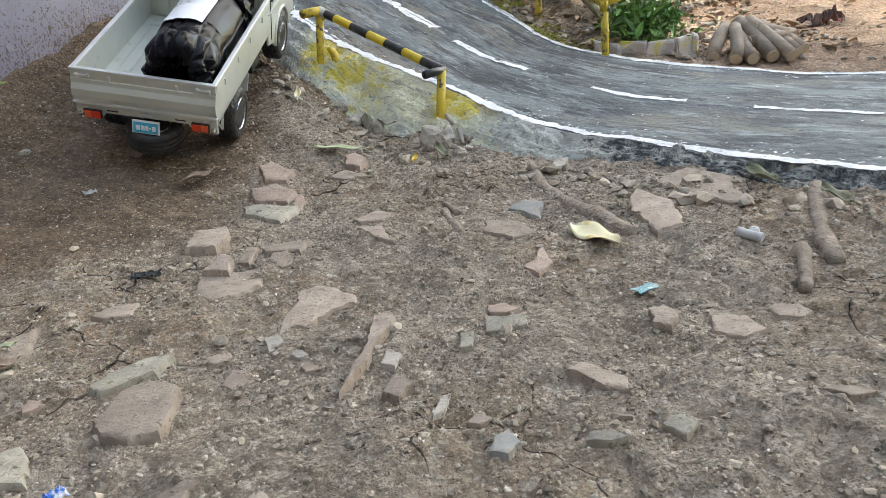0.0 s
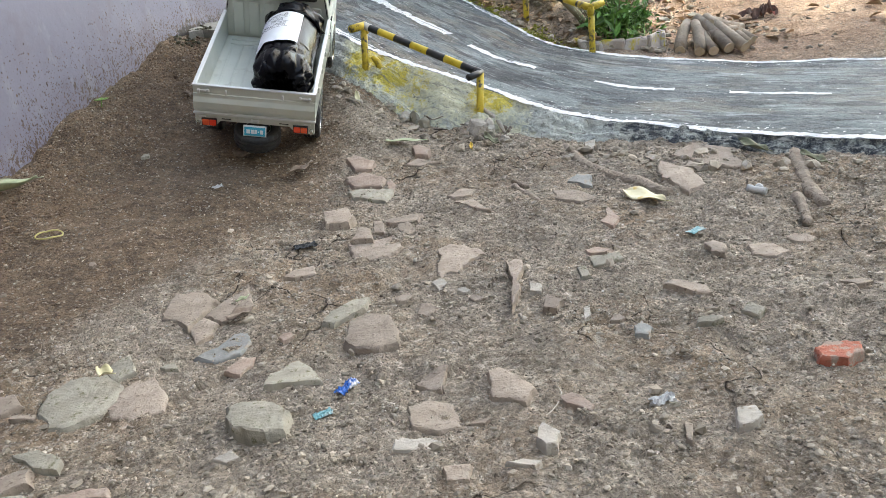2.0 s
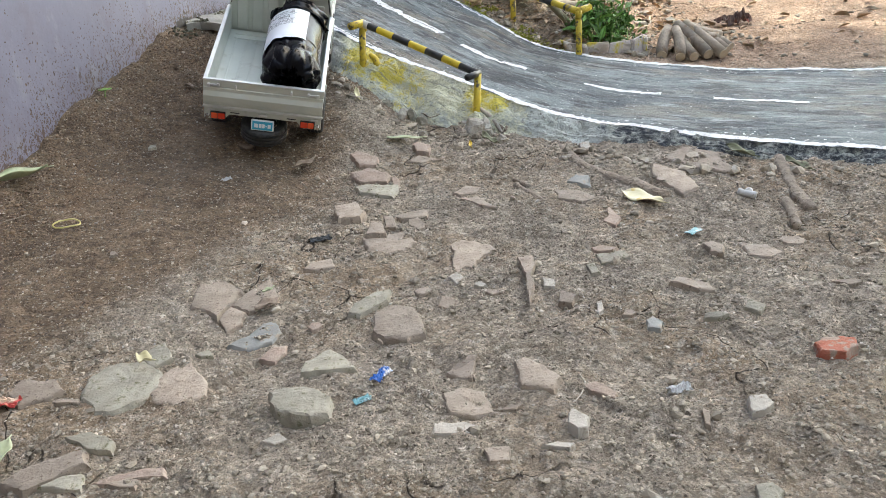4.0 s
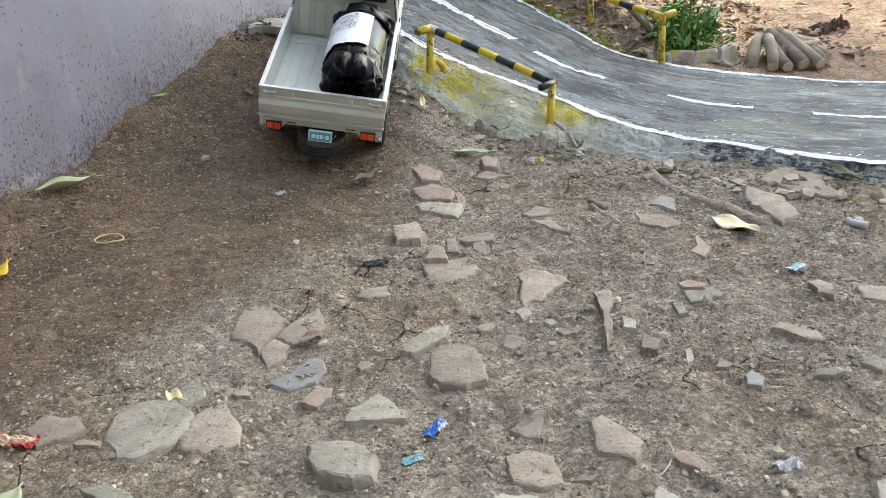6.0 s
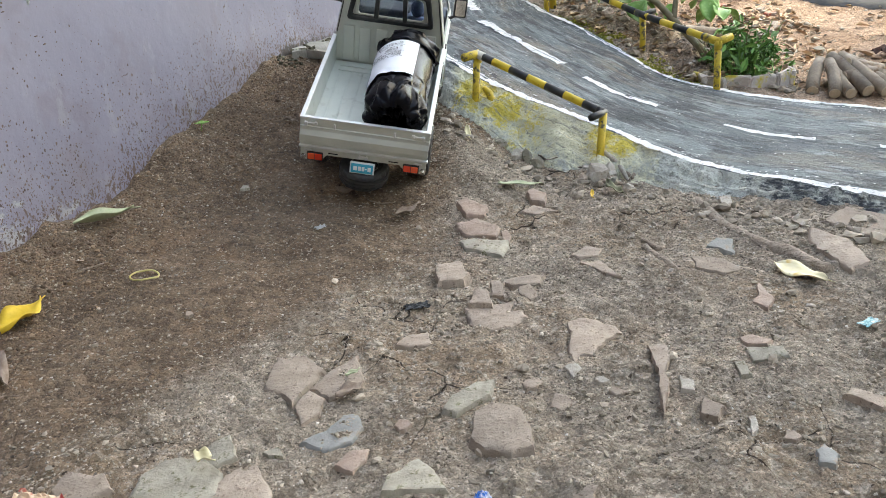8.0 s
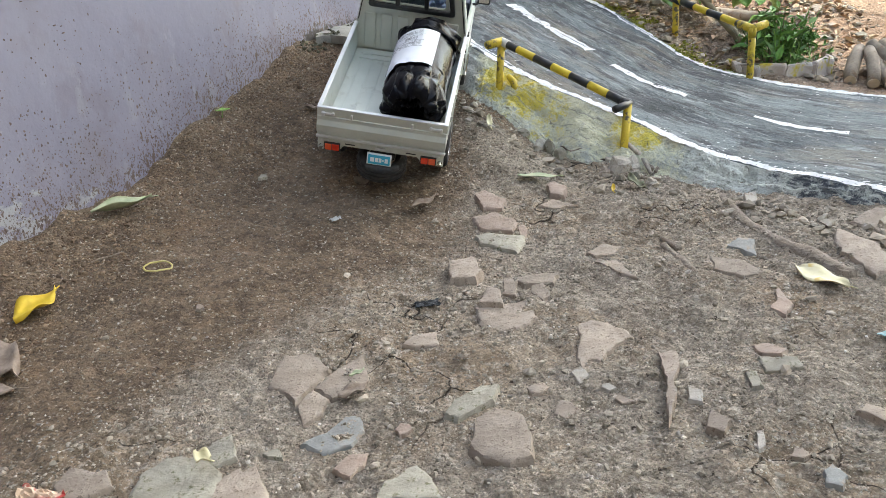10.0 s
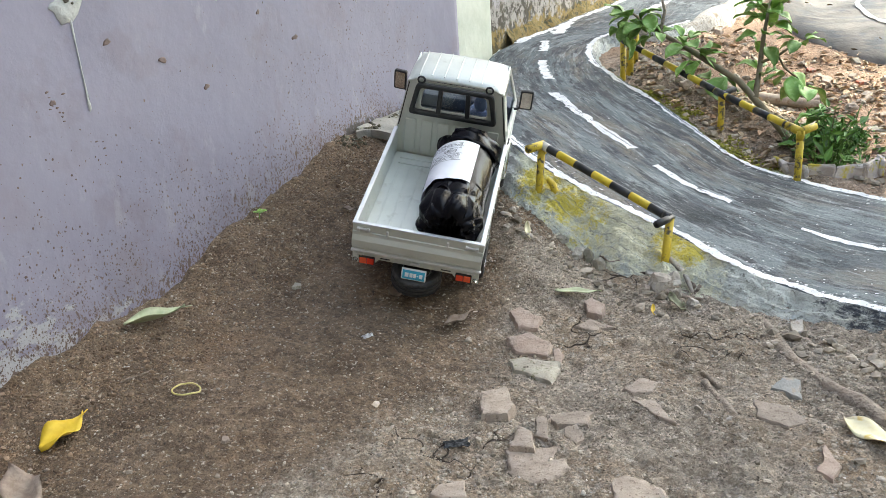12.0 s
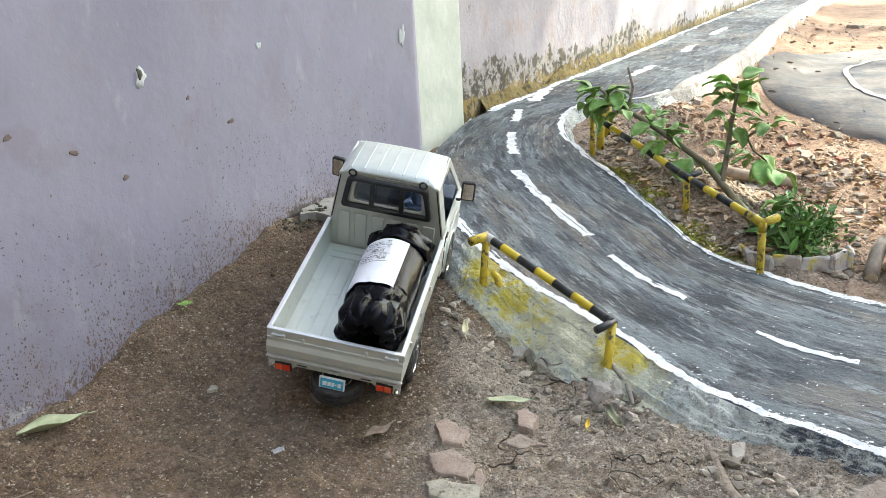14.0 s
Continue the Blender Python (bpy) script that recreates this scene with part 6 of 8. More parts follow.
flat_stone(-0.184, 0.772, [(-0.015, -0.013), (0.017, -0.022), (0.022, -0.001), (0.000, 0.023), (-0.025, 0.012)], 0.01, STONE_PINK, 510)
flat_stone(-0.184, 0.730, [(-0.017, -0.009), (0.020, -0.034), (0.029, 0.012), (-0.008, 0.018), (-0.023, 0.012)], 0.008, STONE_GREY, 511)
flat_stone(-0.189, 0.816, [(-0.008, -0.015), (0.013, -0.016), (0.018, 0.005), (-0.006, 0.018), (-0.017, 0.008)], 0.012, STONE_PINK, 512)
flat_stone(-0.156, 0.752, [(-0.004, -0.010), (0.002, -0.013), (0.006, 0.002), (0.001, 0.015), (-0.005, 0.007)], 0.008, STONE_PINK, 513)
flat_stone(-0.150, 0.634, [(-0.013, -0.015), (0.014, -0.013), (0.021, 0.010), (0.000, 0.011), (-0.022, 0.006)], 0.008, STONE_TAN, 514)
flat_stone(-0.193, 0.595, [(0.009, -0.014), (0.008, 0.008), (-0.005, 0.017), (-0.012, -0.011)], 0.016, STONE_TAN, 515)
flat_stone(-0.177, 0.617, [(-0.006, -0.012), (0.005, -0.020), (0.005, 0.014), (-0.004, 0.018)], 0.008, STONE_TAN, 516)
flat_stone(-0.183, 0.563, [(-0.022, -0.006), (-0.012, -0.023), (0.012, -0.020), (0.027, -0.001), (0.022, 0.027), (-0.027, 0.023)], 0.002, STONE_TAN, 517)
flat_stone(-0.254, 0.529, [(-0.004, -0.011), (0.015, -0.009), (0.012, 0.016), (-0.008, 0.009), (-0.015, -0.005)], 0.008, STONE_TAN, 518)
flat_stone(0.154, 0.648, [(-0.017, 0.008), (-0.010, -0.015), (-0.006, -0.041), (0.016, -0.035), (0.019, 0.023), (-0.001, 0.060)], 0.01, STONE_TAN, 519)
flat_stone(0.209, 0.703, [(-0.017, -0.015), (-0.011, -0.026), (0.021, -0.039), (0.045, 0.014), (0.001, 0.051), (-0.038, 0.015)], 0.003, STONE_TAN, 520)
flat_stone(0.055, 0.684, [(0.007, -0.015), (0.014, 0.011), (-0.003, 0.012), (-0.018, -0.007)], 0.008, STONE_SLATE, 521)
flat_stone(0.050, 0.561, [(-0.002, -0.017), (0.010, -0.000), (0.005, 0.025), (-0.012, -0.008)], 0.006, STONE_PINK, 522)
flat_stone(0.018, 0.491, [(-0.009, -0.007), (0.004, -0.013), (0.011, -0.006), (0.003, 0.015), (-0.010, 0.011)], 0.008, STONE_PINK, 523)
flat_stone(0.018, 0.467, [(-0.013, -0.007), (0.013, -0.009), (0.013, 0.003), (-0.013, 0.012)], 0.005, STONE_GREY, 524)
flat_stone(-0.047, 0.396, [(-0.009, -0.003), (0.001, -0.011), (0.009, -0.000), (-0.001, 0.015)], 0.014, STONE_TAN, 525)
flat_stone(-0.053, 0.434, [(-0.006, -0.006), (0.003, -0.010), (0.006, 0.005), (-0.003, 0.011)], 0.008, STONE_PALE, 526)
flat_stone(-0.007, 0.449, [(-0.005, -0.010), (0.004, -0.009), (0.005, 0.010), (-0.004, 0.009)], 0.006, STONE_GREY, 527)
flat_stone(-0.151, 0.311, [(-0.006, -0.007), (0.003, -0.012), (0.006, -0.003), (0.011, 0.012), (-0.000, 0.009), (-0.014, 0.001)], 0.006, STONE_TAN, 528)
flat_stone(0.065, 0.397, [(-0.000, -0.011), (0.013, -0.016), (0.014, -0.003), (0.001, 0.008), (-0.009, 0.014), (-0.018, 0.007)], 0.01, STONE_TAN, 529)
flat_stone(0.116, 0.464, [(-0.009, -0.011), (0.001, -0.018), (0.011, 0.001), (0.004, 0.016), (-0.006, 0.011)], 0.014, STONE_TAN, 530)
flat_stone(-0.080, 0.683, [(-0.010, -0.014), (0.008, -0.009), (0.018, 0.008), (0.001, 0.018), (-0.018, -0.003)], 0.008, STONE_TAN, 531)
flat_stone(-0.075, 0.642, [(-0.000, -0.011), (0.015, -0.021), (0.003, 0.017), (-0.017, 0.015)], 0.005, STONE_TAN, 532)
flat_stone(-0.111, 0.850, [(-0.009, -0.015), (0.007, -0.022), (0.013, 0.005), (-0.001, 0.020), (-0.010, 0.011)], 0.018, STONE_PINK, 533)
flat_stone(0.097, 0.800, [(-0.011, -0.022), (0.004, -0.010), (0.012, 0.020), (-0.005, 0.011)], 0.012, STONE_PALE, 534)
flat_stone(0.032, 0.637, [(-0.020, -0.007), (0.003, -0.021), (0.023, -0.009), (0.011, 0.013), (-0.016, 0.025)], 0.003, STONE_TAN, 535)
flat_stone(-0.023, 0.382, [(-0.005, -0.011), (0.001, -0.007), (0.005, 0.010), (-0.001, 0.008)], 0.006, STONE_PALE, 536)
flat_stone(0.008, 0.341, [(-0.008, -0.007), (0.001, -0.010), (0.008, 0.000), (0.003, 0.012), (-0.005, 0.005)], 0.006, STONE_SLATE, 537)
flat_stone(-0.407, 0.356, [(-0.013, -0.031), (0.000, -0.033), (0.017, -0.020), (0.029, -0.007), (0.027, 0.015), (0.012, 0.033), (-0.016, 0.033), (-0.028, 0.015), (-0.029, -0.004)], 0.008, STONE_GREY, 538)
flat_stone(-0.386, 0.391, [(-0.003, -0.015), (0.014, -0.008), (0.006, 0.013), (-0.006, 0.008), (-0.011, 0.002)], 0.009, STONE_GREY, 539)
flat_stone(-0.364, 0.347, [(-0.016, -0.014), (0.005, -0.025), (0.021, -0.017), (0.020, 0.001), (0.005, 0.035), (-0.013, 0.022), (-0.022, -0.002)], 0.003, STONE_TAN, 540)
flat_stone(-0.471, 0.363, [(-0.009, -0.015), (0.009, -0.009), (0.021, -0.001), (0.011, 0.013), (-0.013, 0.014), (-0.019, -0.001)], 0.01, STONE_TAN, 541)
flat_stone(-0.411, 0.283, [(-0.003, -0.007), (0.013, -0.010), (0.013, 0.000), (-0.004, 0.011), (-0.019, 0.006)], 0.009, STONE_GREY, 542)
flat_stone(-0.438, 0.260, [(-0.009, -0.017), (0.003, -0.011), (0.028, -0.001), (0.023, 0.015), (0.000, 0.012), (-0.019, 0.006), (-0.027, -0.004)], 0.013, STONE_TAN, 543)
flat_stone(-0.420, 0.244, [(0.011, -0.010), (0.010, 0.005), (-0.003, 0.006), (-0.018, -0.001)], 0.008, STONE_GREY, 544)
flat_stone(-0.381, 0.244, [(-0.009, -0.004), (0.022, -0.003), (0.020, 0.005), (-0.007, 0.004), (-0.026, -0.001)], 0.006, STONE_PINK, 545)
flat_stone(-0.381, 0.236, [(0.006, -0.008), (0.008, 0.000), (0.000, 0.007), (-0.014, 0.001)], 0.006, STONE_TAN, 546)
flat_stone(-0.274, 0.292, [(-0.019, 0.001), (-0.013, -0.013), (0.009, -0.022), (0.021, -0.020), (0.024, -0.000), (0.010, 0.016), (-0.011, 0.022), (-0.021, 0.018)], 0.024, STONE_GREY, 547)
flat_stone(-0.149, 0.312, [(-0.005, -0.007), (0.003, -0.013), (0.002, -0.003), (0.010, 0.010), (0.004, 0.012), (-0.014, 0.001)], 0.006, STONE_TAN, 548)
flat_stone(-0.102, 0.290, [(-0.014, -0.013), (0.006, -0.024), (0.016, -0.010), (0.008, 0.008), (-0.004, 0.022), (-0.012, 0.017)], 0.011, STONE_TAN, 549)
flat_stone(-0.156, 0.271, [(-0.015, -0.013), (0.001, -0.017), (0.016, -0.012), (0.014, 0.014), (-0.001, 0.018), (-0.016, 0.010)], 0.005, STONE_TAN, 550)
flat_stone(-0.091, 0.226, [(-0.007, -0.002), (-0.003, -0.011), (0.004, -0.010), (0.009, 0.002), (0.001, 0.012), (-0.004, 0.008)], 0.02, STONE_PALE, 551)
flat_stone(0.031, 0.215, [(-0.010, -0.008), (-0.002, -0.009), (0.008, -0.003), (0.008, 0.009), (-0.004, 0.010)], 0.016, STONE_PALE, 552)
flat_stone(-0.063, 0.263, [(-0.007, -0.001), (0.006, -0.013), (0.010, -0.007), (-0.000, 0.012), (-0.009, 0.009)], 0.004, STONE_PINK, 553)
flat_stone(0.119, 0.270, [(-0.017, -0.007), (-0.002, -0.015), (0.014, -0.006), (0.020, 0.006), (-0.002, 0.014), (-0.013, 0.007)], 0.018, BRICK_RED, 574)
flat_stone(-0.149, 0.205, [(-0.007, -0.007), (0.006, -0.007), (0.009, 0.007), (-0.008, 0.007)], 0.006, STONE_TAN, 555)
flat_stone(-0.108, 0.206, [(0.004, -0.006), (0.009, -0.001), (-0.001, 0.006), (-0.012, 0.002)], 0.008, STONE_PALE, 556)
flat_stone(-0.006, 0.215, [(-0.005, -0.007), (-0.002, -0.010), (0.005, 0.007), (0.001, 0.010)], 0.008, STONE_TAN, 557)
flat_stone(-0.004, 0.137, [(-0.009, -0.005), (0.001, -0.007), (0.009, -0.000), (0.005, 0.007), (-0.006, 0.006)], 0.006, STONE_GREY, 558)
# a slab fragment standing on edge
flat_stone(-0.067, 0.452, [(-0.002, 0.010), (-0.008, -0.029), (-0.013, -0.057), (-0.002, -0.026), (0.012, 0.019), (0.013, 0.040), (-0.000, 0.043)], 0.016, STONE_TAN, 90)


# ---- grit and gravel ----
def gravel(name, count, seed, lo, hi, x0, x1, y0, y1, label, keep, crumbs=False, near=0.02, material=None, name_="gravel", level=None):
    """Countless angular pebbles in one mesh, or eight-sided crumbs."""
    g = np.random.default_rng(seed)
    phi = (1 + 5 ** 0.5) / 2
    ico = np.array([(-1, phi, 0), (1, phi, 0), (-1, -phi, 0), (1, -phi, 0), (0, -1, phi), (0, 1, phi), (0, -1, -phi), (0, 1, -phi), (phi, 0, -1), (phi, 0, 1), (-phi, 0, -1), (-phi, 0, 1)]) / 1.9
    tri = np.array([(0, 11, 5), (0, 5, 1), (0, 1, 7), (0, 7, 10), (0, 10, 11), (1, 5, 9), (5, 11, 4), (11, 10, 2), (10, 7, 6), (7, 1, 8), (3, 9, 4), (3, 4, 2), (3, 2, 6), (3, 6, 8), (3, 8, 9), (4, 9, 5), (2, 4, 11), (6, 2, 10), (8, 6, 7), (9, 8, 1)])
    if crumbs:
        ico = np.array([(1, 0, 0), (-1, 0, 0), (0, 1, 0), (0, -1, 0), (0, 0, 1), (0, 0, -1)], float)
        tri = np.array([(0, 2, 4), (2, 1, 4), (1, 3, 4), (3, 0, 4), (2, 0, 5), (1, 2, 5), (3, 1, 5), (0, 3, 5)])
    m = len(ico)
    x, y = g.uniform(x0, x1, count), g.uniform(y0, y1, count)
    gap, _, _ = beside_road(x, y)
    ok = (gap > near) & keep(x, y, g.random(count))
    x, y = x[ok], y[ok]
    n = len(x)
    size = lo * (hi / lo) ** (g.random(n) ** 2.6)
    z = earth_top(x, y) if level is None else level(x, y)
    turn = g.uniform(0, 2 * np.pi, n)
    shape = np.stack([g.uniform(0.75, 1.35, n), g.uniform(0.6, 1.1, n), g.uniform(0.4, 0.85, n)], 1)
    p = ico[None] * (1 + g.uniform(-0.42, 0.35, (n, m, 1))) * shape[:, None, :] * size[:, None, None]
    c, s = np.cos(turn)[:, None], np.sin(turn)[:, None]
    px, py, pz = p[..., 0] * c - p[..., 1] * s + x[:, None], p[..., 0] * s + p[..., 1] * c + y[:, None], p[..., 2] + (z + 0.25 * size)[:, None]
    verts = np.stack([px, py, pz], -1).reshape(-1, 3)
    faces = (tri[None] + m * np.arange(n)[:, None, None]).reshape(-1, 3)
    ob = mesh_ob(name, verts.tolist(), faces.tolist(), material or GRIT)
    return tagged(ob, label, name_, kind="stuff")


def dry_part(x, y):
    return step(-0.10, 0.06, x - (-0.20 + 0.9 * np.minimum(0, y - 0.72)))


gravel("gravel", 56000, 1, 0.0006, 0.0028, -0.66, 0.62, -0.02, 1.12, "fine tan and grey gravel trodden into the earth", lambda x, y, r: (r < 0.04 + 0.96 * dry_part(x, y)) & (hash_noise(x, y, 0.07, 7) > r * 1.5 - 1.0) & ((x + 0.66) * 0.926 - (y - 0.62) * 0.377 > 0.0))
gravel("gravel", 130000, 4, 0.0006, 0.0021, -0.66, 0.46, 0.14, 1.12, "crumbs of dry earth", lambda x, y, r: (r < 0.08 + 0.92 * dry_part(x, y)) & (hash_noise(x, y, 0.05, 17) > r * 1.4 - 0.9) & ((x + 0.66) * 0.926 - (y - 0.62) * 0.377 > 0.0), True)
gravel("gravel", 420, 2, 0.002, 0.0055, -0.5, 0.6, 0.05, 0.95, "loose small stones over the dry earth", lambda x, y, r: r < 0.02 + 0.98 * dry_part(x, y))
MUD_CRUMB = surface("brown_earth_crumb", (0.15, 0.10, 0.063), (0.29, 0.205, 0.135), 0.03, 0.95, islands=0.40, fleck=(0.36, 0.29, 0.21), fleck_size=0.02, fleck_amount=0.36)
gravel("crumbs", 120000, 6, 0.0006, 0.0019, -0.70, 0.10, 0.30, 1.20, "crumbs of damp brown earth, thickest along the wall",
       lambda x, y, r: (r < (1 - dry_part(x, y)) * (0.12 + 0.9 * step(0.20, 0.02, (x + 0.66) * 0.926 - (y - 0.62) * 0.377) + 0.35 * step(0.93, 1.05, y))) & ((x + 0.66) * 0.926 - (y - 0.62) * 0.377 > 0.0), True, 0.02, MUD_CRUMB, "earth crumbs")
PALE_GRAIN = surface("pale_sand_grain", (0.44, 0.40, 0.34), (0.62, 0.59, 0.54), 0.03, 0.9, islands=0.35)
gravel("grains", 5200, 8, 0.0004, 0.0015, -0.70, 0.30, 0.25, 1.16, "pale sand grains and chips scattered over the earth",
       lambda x, y, r: (hash_noise(x, y, 0.09, 27) > r * 1.5 - 1.0) & ((x + 0.66) * 0.926 - (y - 0.62) * 0.377 > 0.0), False, 0.02, PALE_GRAIN, "sand grains")
gravel("gravel", 3600, 3, 0.002, 0.009, 0.15, 2.6, 1.15, 4.8, "sunlit stones and crumbs beyond the road", lambda x, y, r: r < 0.9)


gravel("crumbs", 16000, 7, 0.0010, 0.0030, -0.70, -0.25, 0.40, 1.18, "clods of brown earth heaped along the wall",
       lambda x, y, r: (r ** 1.5 < step(0.14, 0.0, (x + 0.66) * 0.926 - (y - 0.62) * 0.377)) & ((x + 0.66) * 0.926 - (y - 0.62) * 0.377 > 0.0), False, 0.02, MUD_CRUMB, "earth crumbs")


# ---- roots and twigs ----
def rootlet(points, radii, label, name="root", material=None, sag=-0.30):
    rnd = random.Random(len(label) + int(1000 * abs(points[0][0])))
    sp = spline([(x, y) for x, y in points], 7)
    k = np.linspace(0, 1, len(sp))
    rad = [float(np.interp(t, np.linspace(0, 1, len(radii)), radii)) * 0.66 * (1 + 0.22 * float(hash_noise(t * 9 + points[0][0] * 50, 0.0, 1.0, 31))) * rnd.uniform(0.90, 1.10) for t in k]
    o = Vector((sp[0][0], sp[0][1], float(earth_base(*sp[0])[0])))
    pts = [Vector((x + 0.35 * r * float(hash_noise(y, x, 0.02, 32)), y + rnd.uniform(-0.001, 0.001), float(earth_base(x, y)[0]) + r * (sag + 0.3 * float(hash_noise(x, y, 0.03, 33))))) - o for (x, y), r in zip(sp, rad)]
    ob = part(name, tube(pts, rad, 9), material or ROOT_BARK, None, "", True)
    ob.matrix_world = Matrix.Translation(o)
    return tagged(ob, label, name, "roots lying in the dirt" if name == "root" else "")


rootlet([(0.069, 0.85), (0.075, 0.747), (0.101, 0.667), (0.128, 0.606)], (0.009, 0.0125, 0.014, 0.012), "long dusty root running across the dry earth", sag=-0.35)
rootlet([(0.305, 0.69), (0.276, 0.612), (0.250, 0.525)], (0.012, 0.013, 0.010), "thick dusty root lying near the road edge")
rootlet([(0.242, 0.559), (0.214, 0.488)], (0.009, 0.007), "short thick root beside the larger one")
rootlet([(-0.02, 0.70), (-0.008, 0.651), (0.006, 0.60)], (0.006, 0.008, 0.007), "short crooked root half buried in dirt")
rootlet([(-0.03, 0.745), (-0.006, 0.687)], (0.004, 0.006), "thin root half buried in the dirt")
rootlet([(-0.01, 0.965), (0.0, 0.925), (0.008, 0.89)], (0.005, 0.006, 0.004), "pale peeled root beside the rail post", sag=1.6)
rootlet([(-0.573, 0.645), (-0.553, 0.665)], (0.0015, 0.0012), "small dry twig on the damp earth", "twig", sag=1.0)
rootlet([(-0.31, 0.836), (-0.295, 0.829), (-0.277, 0.832)], (0.001, 0.0014, 0.0008), "thin bent twig on the damp earth", "twig", sag=1.5)
STRING = surface("pale_fibre", (0.5, 0.45, 0.38), (0.6, 0.55, 0.48), 0.01, 0.8)
rootlet([(-0.071, 0.292), (-0.070, 0.275), (-0.078, 0.262), (-0.09, 0.249)], (0.0006, 0.0007, 0.0006), "pale thin fibre curled on the earth", "fibre", STRING, 2.0)
for k, (x, y) in enumerate(((-0.027, 0.912), (-0.012, 0.905), (-0.035, 0.93), (-0.02, 0.885))):
    stone(x, y, 0.022 - 0.003 * k, 0.018, 0.010, 30 * k, STONE_TAN if k % 2 else STONE_PALE, 200 + k)



def lump(x, y, w, d, h, turn, material, seed, label):
    """A broken lump with flat faces."""
    bm = bmesh.new()
    bmesh.ops.create_icosphere(bm, subdivisions=2, radius=0.5)
    for p in bm.verts:
        n = noise.noise(p.co * 2.2 + Vector((seed, 0, 0))) + 0.5 * noise.noise(p.co * 5 + Vector((0, seed, 0)))
        q = p.co * (1 + 0.55 * n)
        p.co = Vector((q.x * w, q.y * d, max(-0.4, q.z) * h))
    ob = part("stone", bm, material, None)
    ob.matrix_world = pose(x, y, lie(x, y) + 0.15 * h, 0, 0, turn)
    return tagged(ob, label, "stone", "stones strewn over the earth")


lump(-0.012, 0.912, 0.030, 0.024, 0.022, 30, STONE_PALE, 1, "pale cement lump at the foot of the rail post")
lump(-0.026, 0.898, 0.020, 0.015, 0.012, 70, STONE_GREY, 2, "grey cement lump beside the rail post")
lump(0.012, 0.893, 0.018, 0.014, 0.010, 10, STONE_TAN, 3, "small tan lump beside the rail post")
lump(-0.118, 0.985, 0.018, 0.014, 0.016, 20, STONE_PALE, 4, "pale cement lump at the foot of the flank")
lump(-0.095, 0.962, 0.013, 0.020, 0.020, 50, STONE_GREY, 5, "grey cement shard at the foot of the flank")
lump(-0.070, 0.950, 0.012, 0.011, 0.010, 80, STONE_TAN, 6, "small tan lump at the foot of the flank")
lump(-0.140, 1.005, 0.022, 0.016, 0.012, -20, STONE_GREY, 7, "grey cement lump at the foot of the flank")
lump(-0.178, 1.075, 0.020, 0.020, 0.030, 0, STONE_PALE, 8, "whitewashed cement lump under the road's edge")
rootlet([(0.004, 0.952), (0.016, 0.930), (0.020, 0.905), (0.010, 0.885)], (0.004, 0.006, 0.005, 0.003), "pale curled strip of bark beside the rail post", "bark", sag=2.2)
rootlet([(-0.03, 0.885), (-0.010, 0.875), (0.012, 0.868)], (0.003, 0.004, 0.003), "dry pale twig at the rail post", "twig", sag=1.2)
SLAB_LEVEL = lambda x, y: 0.150 - 0.09 * (x + 0.42) + 0.012 * (y - 1.2)
MOSS_CRUMB = surface("dark_mossy_crumb", (0.055, 0.05, 0.03), (0.15, 0.135, 0.085), 0.02, 0.95, islands=0.45, fleck=(0.26, 0.25, 0.20), fleck_size=0.015, fleck_amount=0.36)
gravel("moss", 9000, 15, 0.0009, 0.0048, -0.46, -0.27, 1.13, 1.58, "dark mossy crumbs heaped between slab and wall",
       lambda x, y, r: ((x + 0.66) * 0.926 - (y - 0.62) * 0.377 > 0.0) & ((x + 0.66) * 0.926 - (y - 0.62) * 0.377 < 0.004 + 0.026 * r ** 2 * (1.2 + hash_noise(x, y, 0.03, 66))), False, -1.0, MOSS_CRUMB, "moss",
       lambda x, y: np.where(y > 1.18, SLAB_LEVEL(x, y), earth_top(x, y)))
gravel("rubble", 5200, 5, 0.0012, 0.0085, -0.24, 0.42, 0.58, 1.15, "cement crumbs along the foot of the road's flank", lambda x, y, r: (np.abs(beside_road(x, y)[0] - 0.075) < 0.028 * (0.4 + r)) & ~beside_road(x, y)[2])

# ---- fallen leaves ----
LEAF_YELLOW = surface("yellow_leaf", (0.62, 0.40, 0.02), (0.74, 0.52, 0.05), 0.012, 0.5, fleck=(0.35, 0.2, 0.04), fleck_size=0.01, fleck_amount=0.22)
LEAF_GREENISH = surface("limp_green_leaf", (0.31, 0.35, 0.20), (0.45, 0.48, 0.30), 0.012, 0.5)
LEAF_CREAM = surface("bleached_yellow_leaf", (0.58, 0.51, 0.27), (0.70, 0.65, 0.46), 0.02, 0.5, fleck=(0.6, 0.42, 0.1), fleck_size=0.02)
LEAF_WITHERED = surface("withered_dark_leaf", (0.13, 0.14, 0.075), (0.24, 0.235, 0.14), 0.012, 0.7, fleck=(0.10, 0.08, 0.05), fleck_size=0.006)
LEAF_BROWN = surface("dry_brown_leaf", (0.20, 0.145, 0.105), (0.33, 0.26, 0.205), 0.01, 0.8, bump=0.0008, bump_size=0.004)
LEAF_FRESH = surface("fresh_green_leaf", (0.14, 0.29, 0.045), (0.27, 0.44, 0.11), 0.025, 0.5, fleck=(0.34, 0.48, 0.17), fleck_size=0.012, spread=0.3)
STEM = surface("brown_green_stem", (0.13, 0.11, 0.06), (0.22, 0.18, 0.11), 0.02, 0.8)


